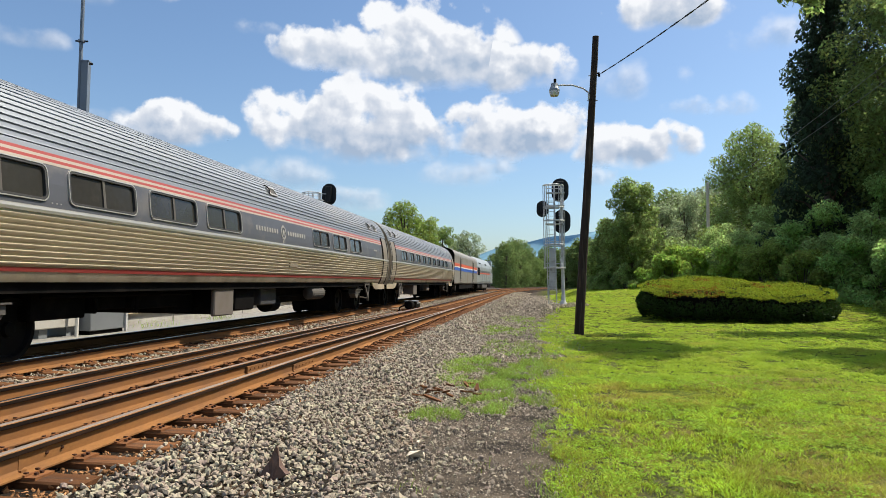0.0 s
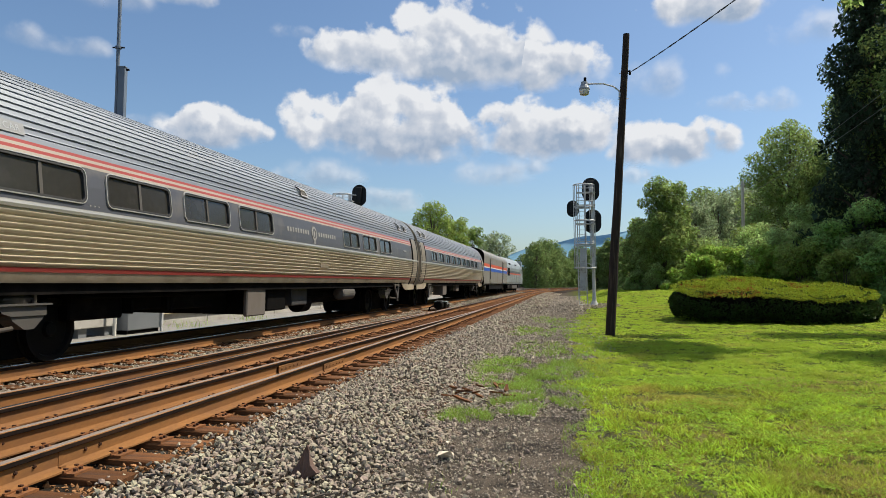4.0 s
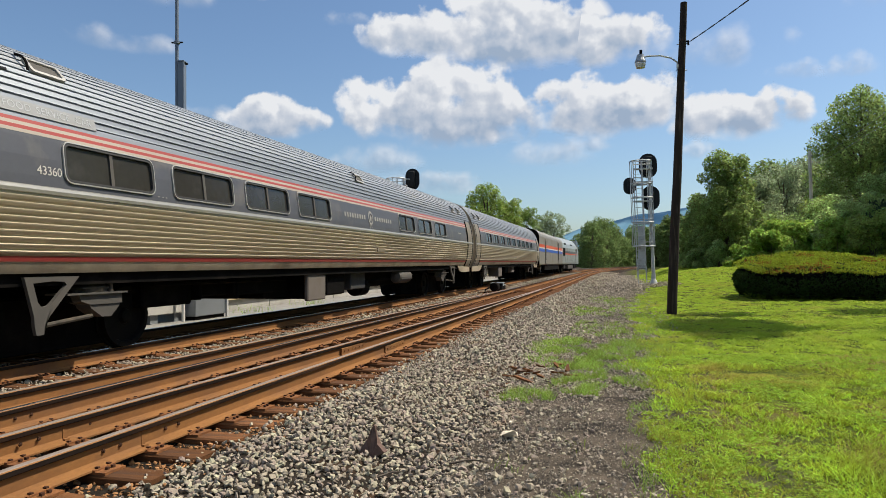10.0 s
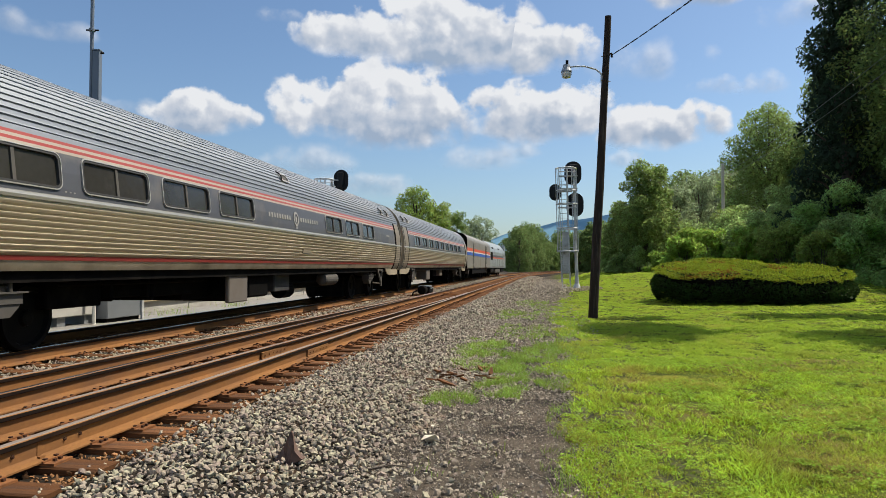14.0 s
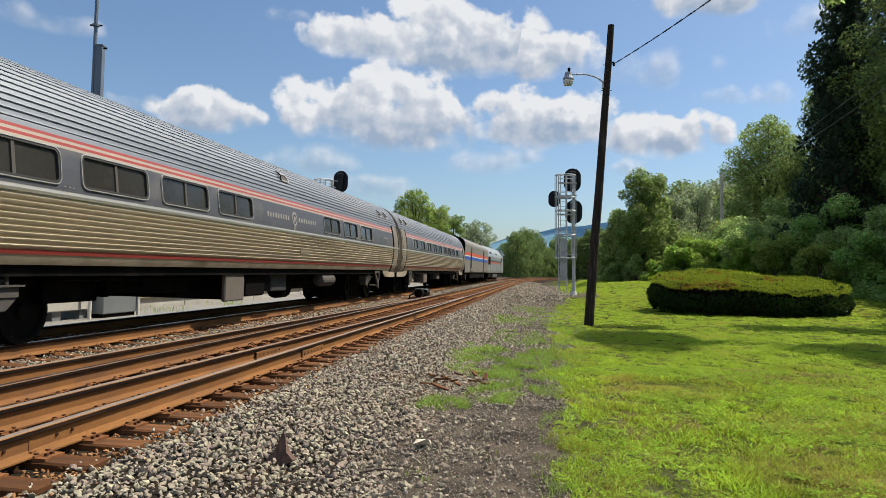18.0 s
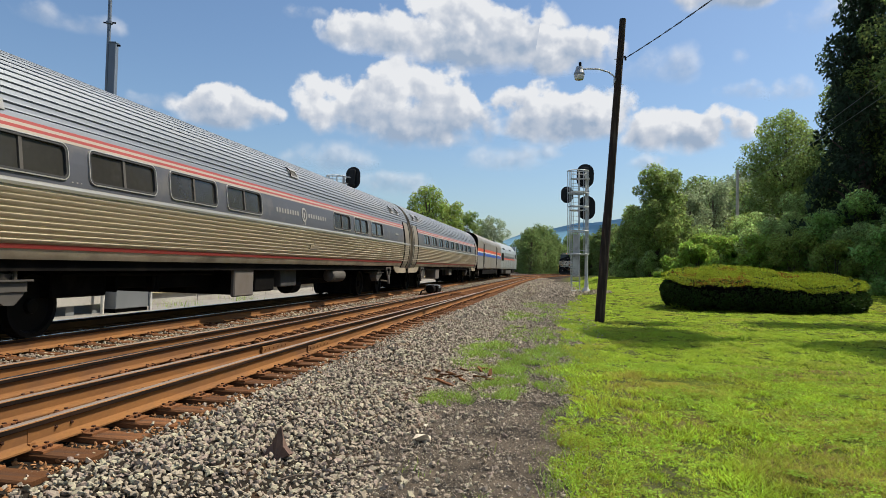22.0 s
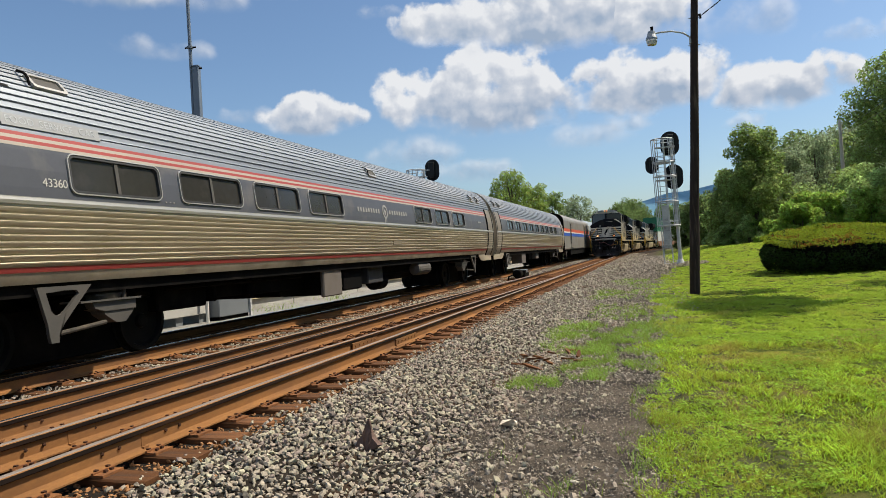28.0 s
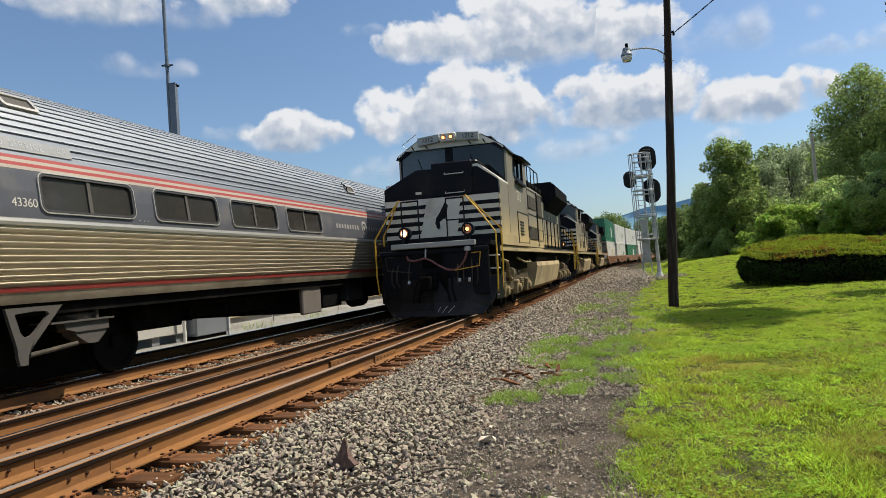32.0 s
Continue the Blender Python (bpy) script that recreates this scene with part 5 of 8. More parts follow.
sign = flat_patch("sign_plate", cafe, 5.62 - CAR_Y, 7.02 - CAR_Y, 2.97, 3.12, M("dull_sign_plate", (0.24, 0.245, 0.245), 0.6, 0.3, 0.1, 3, 30, 0.05), 0.018)


def on_wall(y, z, out=0.014):
    """A pose for lettering that lies on the camera-side wall."""
    u = car_u(z)
    (x0, z0), (x1, z1) = car_point(u - 0.05, out), car_point(u + 0.05, out)
    lean = math.degrees(math.atan2(x0 - x1, z1 - z0))
    return pose((x0 + x1) / 2, y, (z0 + z1) / 2, 90 - lean, 0, 90)


for word, yw in (("FOOD", 5.86), ("SERVICE", 6.36), ("CAR", 6.82)):
    lettering("sign_word", word, 0.128, on_wall(yw - CAR_Y, 3.045, 0.0195), PALE_MARK, sign, 0.001, 1.05)
port = flat_patch("toilet_window", cafe, 4.88 - CAR_Y, 5.52 - CAR_Y, 2.97, 3.17, STEEL_ROOF, 0.02)
bm = bmesh.new()
pl = side_place(5.22 - CAR_Y, 3.07)
ring_prism(bm, rounded(0.46, 0.185, 0.085), rounded(0.385, 0.112, 0.055), pl, 0.015, 0.036)
part("pane_rim", bm, RUBBER, port, "dark rubber rim")
bm = bmesh.new()
bm.faces.new([bm.verts.new(pl(a, b, 0.026)) for a, b in rounded(0.40, 0.125, 0.06)])
part("pane", bm, GLASS_BLUE, port, "small blue-tinted pane")
lettering("car_number", "43360", 0.148, on_wall(6.19 - CAR_Y, 2.33, 0.005), WHITE_MARK, cafe, 0.001, 0.95)
lettering("car_name", "Cafe", 0.118, on_wall(4.97 - CAR_Y, 2.415, 0.005), WHITE_MARK, cafe, 0.001)
bm = bmesh.new()
pl = side_place(4.94 - CAR_Y, 2.225)
bm.faces.new([bm.verts.new(pl(0.052 * math.cos(t), 0.052 * math.sin(t), 0.012)) for t in np.linspace(0, 2 * math.pi, 20)[:-1]])
mark = part("round_mark", bm, WHITE_MARK, cafe, "white round sticker")
bm = bmesh.new()
for lo, hi, wide in ((-0.026, -0.012, 0.030), (-0.004, 0.026, 0.016)):
    bm.faces.new([bm.verts.new(pl(*p, 0.0145)) for p in ((-wide / 2, lo), (wide / 2, lo), (wide / 2, hi), (-wide / 2, hi))])
part("mark_device", bm, BLUE_GREY, mark, "small dark device on the sticker")
flat_patch("maker_mark", cafe, 4.88 - CAR_Y, 5.03 - CAR_Y, 2.625, 2.64, BAR_MARK, 0.006, 1)


def service_mark(car, y0, y1, z):
    """A line of pale letter-sized bars with an oval device in the middle."""
    mid = (y0 + y1) / 2
    bm = bmesh.new()
    for a, b, count in ((y0, mid - 0.30, 9), (mid + 0.30, y1, 8)):
        step = (b - a) / count
        for k in range(count):
            ya, w = a + k * step, step * 0.52
            pl = side_place(ya + w / 2, z)
            bm.faces.new([bm.verts.new(pl(*p, 0.008)) for p in ((-w / 2, -0.055), (w / 2, -0.055), (w / 2, 0.055), (-w / 2, 0.055))])
    pl = side_place(mid, z)
    outer = [(0.17 * math.cos(t), 0.19 * math.sin(t)) for t in np.linspace(0, 2 * math.pi, 21)[:-1]]
    inner = [(0.12 * math.cos(t), 0.13 * math.sin(t)) for t in np.linspace(0, 2 * math.pi, 21)[:-1]]
    ring_prism(bm, outer, inner, pl, 0.004, 0.012)
    bm.faces.new([bm.verts.new(pl(*p, 0.012)) for p in ((-0.05, -0.08), (0.03, -0.08), (0.06, 0.02), (0.0, 0.08), (-0.06, 0.04))])
    bm.faces.new([bm.verts.new(pl(*p, 0.012)) for p in ((-0.09, -0.30), (-0.05, -0.30), (-0.02, -0.19), (-0.06, -0.19))])
    bm.faces.new([bm.verts.new(pl(*p, 0.012)) for p in ((0.02, -0.27), (0.06, -0.27), (0.06, -0.19), (0.02, -0.19))])
    part("service_lettering", bm, BAR_MARK, car, "pale line of small lettering round an oval device")["kind"] = "stuff"


service_mark(cafe, 14.72 - CAR_Y, 18.15 - CAR_Y, 2.44)
flat_patch("access_panel", cafe, 16.9 - CAR_Y, 17.5 - CAR_Y, 1.56, 1.66, STEEL_SKIRT, 0.036)
flat_patch("operator_mark", cafe, 26.2 - CAR_Y, 26.7 - CAR_Y, 2.42, 2.48, BAR_MARK, 0.008)
for k, yy in enumerate((8.05, 8.14, 8.22, 8.55)):
    flat_patch("number_mark", cafe, yy - CAR_Y, yy + 0.03 - CAR_Y, 2.205, 2.222 + 0.015 * (k == 3), BAR_MARK, 0.006, 1)

COACH_Y = 29.4
cw = [(32.0 + k * 1.98, 33.35 + k * 1.98) for k in range(9)]
coach = passenger_car(COACH_Y, 23.8, [(a - COACH_Y, b - COACH_Y) for a, b in cw], (33.05 - COACH_Y, 49.5 - COACH_Y),
                      "stainless steel coach with red, cream and blue-grey bands")
underfloor(coach, [
    (0.75, 1.34, 36.5 - COACH_Y, 37.6 - COACH_Y, 0.45, 1.04, BOX_GREY, "grey equipment box"), (0.7, 1.15, 39.6 - COACH_Y, 40.9 - COACH_Y, 0.6, 1.02, UNDER_BLACK, ""),
    (0.7, 1.25, 41.6 - COACH_Y, 42.6 - COACH_Y, 0.60, 1.02, BOX_GREY, "grey box"), (-1.1, 0.6, 35.0 - COACH_Y, 45.0 - COACH_Y, 0.6, 1.02, UNDER_BLACK, "")])
roof_hatch(coach, 30.4 - COACH_Y, 3.42, 0.42, 0.26)
roof_hatch(coach, 31.4 - COACH_Y, 3.42, 0.42, 0.26)
service_mark(coach, 43.2 - COACH_Y + 8, 46.4 - COACH_Y + 4, 2.44)


# baggage car
def baggage_car(y0, L):
    car = thing("baggage_car", pose(PASSENGER_X, y0, 0), "silver baggage car with red, white and blue bands", "train car", "cars of the standing train")
    half = [(1.50, 1.0), (1.55, 1.08), (1.55, 3.42), (1.50, 3.62), (1.36, 3.80), (1.1, 3.95), (0.7, 4.06), (0.0, 4.12)]
    line = half
    part("side_wall", strip(line[:4], 0, L), SILVER_SIDE, car, "plain dusty silver wall")
    part("roof", strip(line[3:], 0, L), SILVER_SIDE, car)
    poly = half + [(-x, z) for x, z in half[::-1][1:]]
    for y in (0.0, L):
        part("end_wall", prisms(1, (poly, y - 0.04 if y else 0.0, y if y else 0.04)), UNDER_BLACK, car, "black end wall")
    for z0, z1, m in ((2.52, 2.78, RED_STRIPE), (2.42, 2.52, WHITE_STRIPE), (2.16, 2.42, BLUE_STRIPE)):
        part("band", boxes((1.545, 1.556, 0.04, L - 0.04, z0, z1)), m, car)
    for yd in (4.1, L - 5.6):
        d = part("sliding_door", boxes((1.54, 1.60, yd, yd + 1.9, 1.15, 3.35), bevel=0.01), SILVER_SIDE, car, "silver sliding door edged with black seals")
        part("door_seal", boxes((1.56, 1.612, yd + 0.10, yd + 0.52, 1.45, 3.25), bevel=0.01), RUBBER, d, "narrow black door window")
        for z0, z1, m in ((2.52, 2.78, RED_STRIPE), (2.42, 2.52, WHITE_STRIPE), (2.16, 2.42, BLUE_STRIPE)):
            part("band", boxes((1.60, 1.606, yd + 0.54, yd + 1.88, z0, z1)), m, d)
    part("underframe", boxes((-1.4, 1.4, 0.1, L - 0.1, 0.9, 1.02), (1.2, 1.45, 4.5, L - 4.5, 0.55, 1.0)), UNDER_BLACK, car)
    for b in (2.6, L - 2.6):
        coach_bogie(car, b)
    return car


baggage_car(53.7, 21.5)


# passenger locomotive, seen from behind its cab
def passenger_loco(y0, L):
    p, a = along(y0 + L / 2, PASSENGER_X - FREIGHT_X)
    loco = thing("diesel_locomotive", pose(p.x, p.y, 0, 0, 0, math.degrees(a)) @ pose(0, -L / 2, 0), "silver passenger diesel locomotive at the head of the train", "locomotive")
    half = [(1.48, 1.0), (1.53, 1.2), (1.53, 3.0), (1.40, 3.45), (1.1, 3.85), (0.8, 4.18), (0.0, 4.24)]
    poly = half + [(-x, z) for x, z in half[::-1][1:]]
    body = part("body", prisms(1, (poly, 0.0, L - 2.4)), LOCO_SILVER, loco)
    nose = [(L - 2.4, 1.0), (L, 1.0), (L, 2.3), (L - 0.7, 3.0), (L - 1.5, 4.0), (L - 2.4, 4.2)]
    part("nose", prisms(0, (nose, -1.45, 1.45)), LOCO_SILVER, loco)
    part("side_band", boxes((1.53, 1.54, 0, L - 3, 2.34, 2.60)), BLUE_GREY, loco)
    part("side_band", boxes((1.53, 1.542, 0, L - 3, 2.18, 2.32)), RED_STRIPE, loco)
    for k in range(2):
        part("air_intake", boxes((1.18, 1.46, 3.0 + k * 7.0, 4.6 + k * 7.0, 3.34, 3.52), bevel=0.03), UNDER_BLACK, loco)
    for k in range(5):
        part("door_panel", boxes((1.53, 1.545, 3.4 + k * 2.5, 5.4 + k * 2.5, 1.25, 2.12), bevel=0.008), LOCO_SILVER, loco)
    for k in range(3):
        part("end_step", boxes((1.30, 1.50, 0.25, 0.75, 0.40 + k * 0.24, 0.43 + k * 0.24)), UNDER_BLACK, loco)
    part("end_seam", boxes((1.53, 1.55, 0.05, 0.14, 1.05, 3.0)), UNDER_BLACK, loco)
    part("cab_window", boxes((1.46, 1.545, L - 3.6, L - 2.7, 2.5, 3.05)), GLASS_DARK, loco)
    part("cab_door", boxes((1.535, 1.56, L - 5.0, L - 4.2, 1.2, 3.05), bevel=0.01), LOCO_SILVER, loco)
    part("radiator_grille", boxes((1.535, 1.56, 1.0, 3.0, 2.0, 2.9)), UNDER_BLACK, loco)
    part("fuel_tank", boxes((-1.4, 1.4, 7.2, 13.2, 0.35, 1.0), bevel=0.1), TRUCK_GREY, loco)
    part("underframe", boxes((-1.4, 1.4, 0.2, L - 0.3, 0.86, 1.02)), UNDER_BLACK, loco)
    for b in (3.9, L - 4.4):
        coach_bogie(loco, b)
        part("side_frame", boxes((1.18, 1.38, b - 1.9, b + 1.9, 0.5, 0.85), bevel=0.03), UNDER_BLACK, loco)
    return loco


passenger_loco(75.7, 20.6)


# ---- the freight train that comes along the near track ----
LOCO_WHEEL = wheel_mesh(0.52)
LENS_WARM = lamp_material("headlight_glow_warm", (1.0, 0.40, 0.13), 3.0)
REFLECTOR = M("copper_reflector", (0.55, 0.24, 0.12), 0.3, 0.6, 0.2, 10, 40, 0.02)
LENS_WHITE = lamp_material("headlight_glow_white", (1.0, 0.66, 0.32), 4.0)
BOARD_GREY = M("number_board_grey", (0.30, 0.31, 0.29), 0.4, 0, 0.08, 2, 30, 0.02)


def loco_truck(loco, y):
    """A six-wheel truck with its heavy side frames, springs and brake gear."""
    frame_ob = part("truck_frame", boxes((-0.45, 0.45, y - 2.1, y + 2.1, 0.55, 0.8), bevel=0.03), UNDER_BLACK, loco)
    put_wheels(frame_ob, LOCO_WHEEL, (y - 1.9, y, y + 1.9), 0.52)
    for s in (1, -1):
        x0, x1 = sorted((s * 1.02, s * 1.22))
        poly = [(y - 2.6, 0.75), (y - 2.5, 0.95), (y - 1.2, 1.02), (y - 0.9, 0.86), (y + 0.9, 0.86), (y + 1.2, 1.02), (y + 2.5, 0.95), (y + 2.6, 0.75), (y + 2.3, 0.58), (y + 1.3, 0.62), (y + 0.7, 0.50), (y - 0.7, 0.50), (y - 1.3, 0.62), (y - 2.3, 0.58)]
        part("side_frame", prisms(0, (poly, x0, x1)), TRUCK_SHADE, frame_ob)
        for a in (y - 1.9, y, y + 1.9):
            jb = part("journal_box", boxes((min(x0, s * 1.02), max(x1, s * 1.34) if s > 0 else x1, a - 0.19, a + 0.19, 0.34, 0.76), bevel=0.04), TRUCK_TAN, frame_ob)
            part("bearing_cap", lathe(bmesh.new(), [(0.03, 0.0), (0.13, 0.0), (0.13, 0.06), (0.05, 0.09)], (s * 1.34 if s > 0 else -1.36, a, 0.52), "x", 12), TRUCK_TAN, jb)
        for a in (y - 1.0, y + 1.0):
            bm = bmesh.new()
            for k in range(5):
                lathe(bm, [(0.07, 0), (0.115, 0.015), (0.115, 0.035), (0.07, 0.05)], (s * 1.2, a, 0.50 + k * 0.062), "z", 10)
            part("coil_spring", bm, TRUCK_TAN, frame_ob)
        part("brake_cylinder", lathe(bmesh.new(), [(0.05, -0.24), (0.15, -0.22), (0.15, 0.16), (0.06, 0.24)], (s * 1.30, y - 1.05, 0.98), "y", 12), TRUCK_TAN, frame_ob)
        part("sand_pipe", tubes(0.025, 6, [(s * 1.25, y - 2.75, 1.45), (s * 1.28, y - 2.8, 1.0), (s * 1.15, y - 2.55, 0.6), (s * 0.85, y - 2.5, 0.16)]), TRUCK_TAN, frame_ob)
    return frame_ob


def nose_stripes(nose, y, half, z0, z1):
    """A white nose plate barred with black, the bars cut off aslant beside a dark device."""
    plate = part("emblem_panel", boxes((-half, half, y - 0.008, y, z0, z1)), NS_WHITE, nose, "dusty white nose plate")
    for k in range(4):
        zb, zt = z0 + 0.10 + k * 0.205, z0 + 0.195 + k * 0.205
        cut = 0.05 * k
        part("nose_stripe", prisms(1, ([(-half, zb), (-0.58 + cut, zb), (-0.54 + cut, zt), (-half, zt)], y - 0.014, y - 0.006)), NS_BLACK, plate, "black painted bar")
        part("nose_stripe", prisms(1, ([(0.40 + cut * 0.6, zb), (half, zb), (half, zt), (0.44 + cut * 0.6, zt)], y - 0.014, y - 0.006)), NS_BLACK, plate, "black painted bar")
    shape = [(-0.24, 0.10), (-0.16, 0.02), (-0.10, 0.14), (-0.12, 0.26), (0.04, 0.38), (0.10, 0.34), (0.16, 0.52), (0.22, 0.80), (0.12, 0.92), (0.02, 0.76), (-0.10, 0.58), (-0.24, 0.40), (-0.28, 0.24)]
    part("emblem", prisms(1, ([(a * 0.72 + 0.03, z0 + 0.16 + b * (z1 - z0) * 0.78) for a, b in shape], y - 0.018, y - 0.007)), NS_BLACK, plate, "plain black painted device")


def handrail(name, loco, pts, r=0.021, mat=None):
    return part(name, tubes(r, 6, pts), mat or YELLOW_RAIL, loco)


def freight_loco(lead, label):
    loco = thing("diesel_locomotive", Matrix(), label, "locomotive", "freight locomotives")
    L = 22.3
    # pilot and deck
    bm = bmesh.new()
    prof = ((0.98, 0.06), (0.72, 0.03), (0.42, 0.0), (0.22, -0.06), (0.09, -0.16))
    cols = ((-1.50, 0.30), (-0.85, 0.10), (0.0, -0.06), (0.85, 0.10), (1.50, 0.30))
    for back in (0.0, 0.07):
        for z, fwd in prof:
            tuck = 1.0 - 0.24 * max(0.0, (0.55 - z) / 0.46) ** 1.2
            for x, yb in cols:
                bm.verts.new((x * (tuck if abs(x) > 1 else 1.0), yb + fwd + back, z))
    bm.verts.ensure_lookup_table()
    for r in range(4):
        for c in range(4):
            a = r * 5 + c
            bm.faces.new([bm.verts[i] for i in (a, a + 5, a + 6, a + 1)])
            bm.faces.new([bm.verts[25 + i] for i in (a, a + 1, a + 6, a + 5)])
    for loop in ([0, 1, 2, 3, 4], [24, 23, 22, 21, 20], [20, 15, 10, 5, 0], [4, 9, 14, 19, 24]):
        for a, b in zip(loop, loop[1:]):
            bm.faces.new([bm.verts[i] for i in (a, b, b + 25, a + 25)])
    bmesh.ops.recalc_face_normals(bm, faces=bm.faces[:])
    part("snow_plow", bm, PLOW_STEEL, loco, "black steel plow scuffed along its edge")
    part("plow_edge", tubes(0.018, 6, [(x * (0.76 if abs(x) > 1 else 1), yb - 0.14, 0.10) for x, yb in cols]), PLOW_STEEL, loco)
    for s in (1, -1):
        part("plow_wing", prisms(2, ([(s * 1.47, 0.34), (s * 1.56, 0.75), (s * 1.50, 0.75), (s * 1.42, 0.38)], 0.42, 0.97)), PLOW_STEEL, loco)
    part("pilot_plate", boxes((-1.36, 1.36, 0.16, 0.26, 0.55, 1.72), bevel=0.02), NS_BLACK, loco)
    part("coupler", boxes((-0.14, 0.14, -0.26, 0.3, 0.72, 1.04), (-0.24, 0.05, -0.38, -0.20, 0.70, 1.06), bevel=0.04), UNDER_BLACK, loco)
    part("deck_edge", boxes((-1.06, 1.06, 0.04, 0.22, 1.74, 1.87), bevel=0.015), BOARD_GREY, loco, "worn pale edge of the front deck")
    part("front_deck", boxes((-1.42, 1.42, 0.22, 1.05, 1.74, 1.84)), NS_BLACK, loco)
    sag = [(-0.66, 1.56), (-0.62, 1.47), (-0.48, 1.44), (-0.32, 1.46), (-0.18, 1.49), (-0.02, 1.42), (0.16, 1.29), (0.36, 1.19), (0.54, 1.17), (0.68, 1.24), (0.80, 1.40), (0.88, 1.62)]
    part("air_hose", tubes(0.026, 8, [(a, 0.06 - 0.05 * math.sin(math.pi * k / 11), z) for k, (a, z) in enumerate(sag)]), HOSE, loco, "dull red hanging cable")
    part("hose_bracket", tubes(0.020, 6, [(-0.18, 0.10, 1.74), (-0.18, 0.04, 1.49)]), GALV, loco)
    part("cable_plug", lathe(bmesh.new(), [(0.03, -0.06), (0.075, -0.04), (0.075, 0.04), (0.03, 0.06)], (0.88, 0.06, 1.66), "z", 12), GALV, loco)
    for xs, lean in ((0.10, 0.10), (0.22, 0.16), (0.36, 0.22)):
        part("plow_scrape", tubes(0.006, 5, [(xs, -0.128, 0.17), (xs + lean * 0.7, -0.052, 0.32)]), CONCRETE, loco, "bright scrape on the plow")
    for xh in (-0.42, -0.30, 0.32, 0.44):
        part("brake_hose", tubes(0.022, 6, [(xh, 0.10, 0.98), (xh * 1.1, -0.06, 0.72), (xh * 1.25, -0.05, 0.42)]), UNDER_BLACK, loco)
    for k, xh in enumerate((-1.05, -0.92, -0.62, 0.60, 0.74, 0.95, 1.08)):
        part("air_pipe", tubes(0.016, 6, [(xh, 0.14, 1.30 + 0.06 * (k % 3)), (xh * 1.02, 0.05, 1.18), (xh * 1.02, 0.02, 0.92 + 0.05 * (k % 2)), (xh * 0.98, 0.08, 0.80)]), NS_PANEL, loco)
    for xh in (-0.62, 0.66, 0.90):
        part("pipe_coupling", tubes(0.035, 8, [(xh, 0.02, 0.96), (xh, -0.01, 0.88)]), GALV, loco)
    part("pilot_beam", boxes((-1.38, 1.38, 0.10, 0.17, 1.60, 1.70), bevel=0.01), NS_BLACK, loco)
    part("coupler_pocket", boxes((-0.36, 0.36, 0.02, 0.17, 0.62, 1.14), bevel=0.03), UNDER_BLACK, loco)
    part("mu_box", boxes((-0.28, 0.20, 0.10, 0.18, 1.26, 1.60), bevel=0.01), UNDER_BLACK, loco)
    for s in (1, -1):
        for zz, yy in ((0.50, 0.42), (0.82, 0.46), (1.14, 0.50), (1.46, 0.54)):
            part("step_tread", boxes((min(s * 1.08, s * 1.50), max(s * 1.08, s * 1.50), yy, yy + 0.34, zz, zz + 0.035)), NS_WHITE, loco)
        part("step_panel", boxes((min(s * 1.46, s * 1.50), max(s * 1.46, s * 1.50), 0.86, 0.92, 0.42, 1.8)), NS_BLACK, loco)
        # side hand irons and the sloping front rail
        handrail("corner_handrail", loco, [(s * 1.52, 0.30, 0.62), (s * 1.55, 0.26, 1.1), (s * 1.55, 0.26, 2.02), (s * 1.18, 0.24, 2.52), (s * 0.86, 0.24, 2.90), (s * 0.80, 0.24, 2.86)])
        handrail("corner_handrail", loco, [(s * 1.52, 0.86, 0.62), (s * 1.56, 0.90, 1.2), (s * 1.56, 0.90, 2.12), (s * 1.20, 0.60, 2.52), (s * 0.92, 0.30, 2.86)])
        handrail("uncoupling_lever", loco, [(s * 0.55, 0.02, 1.16), (s * 1.16, 0.0, 1.24), (s * 1.20, 0.0, 1.56), (s * 0.98, 0.0, 1.56)], 0.012, YELLOW_RAIL if s > 0 else NS_PANEL)
        for xp in (0.36, 0.80):
            handrail("front_stanchion", loco, [(s * xp, 0.24, 1.84), (s * xp, 0.24, 2.88)], 0.020, NS_BLACK)
        handrail("front_rail", loco, [(s * 0.36, 0.24, 2.86), (s * 0.80, 0.24, 2.86)], 0.020, NS_BLACK)
        handrail("front_rail", loco, [(s * 0.36, 0.24, 2.36), (s * 0.80, 0.24, 2.36)], 0.016, NS_BLACK)
        # ditch lights
        dl = part("ditch_light", lathe(bmesh.new(), [(0.05, 0.26), (0.14, 0.22), (0.155, 0.02), (0.155, -0.03), (0.13, -0.03)], (s * 0.82, 0.42, 2.13), "y", 16), NS_BLACK, loco)
        part("lens", lathe(bmesh.new(), [(0.02, -0.022), (0.06, -0.028), (0.098, -0.044), (0.112, -0.03)], (s * 0.82, 0.42, 2.13), "y", 16), REFLECTOR, dl, "coppery round reflector")
        part("bulb", lathe(bmesh.new(), [(0.008, -0.052), (0.045 if s > 0 else 0.075, -0.048), (0.05 if s > 0 else 0.08, -0.02)], (s * 0.82, 0.42, 2.13), "y", 12), LENS_WARM if s > 0 else LENS_WHITE, dl, "glowing lamp")
        part("light_bracket", boxes((s * 0.82 - 0.03, s * 0.82 + 0.03, 0.40, 0.58, 1.84, 2.0)), NS_BLACK, dl)
    # nose
    yn, hw = 1.05, 1.53
    nose_poly = [(-hw, 1.74), (hw, 1.74), (hw, 3.32), (1.02, 3.68), (-0.62, 3.70), (-hw, 3.28)]
    nose = part("nose", prisms(1, (nose_poly, yn, 2.40)), NS_BLACK, loco, "black short hood")
    nose_stripes(nose, yn, hw - 0.004, 2.02, 2.98)
    part("nose_door", boxes((-0.20, 0.88, yn - 0.05, yn + 0.02, 3.00, 3.82), bevel=0.02), NS_BLACK, nose)
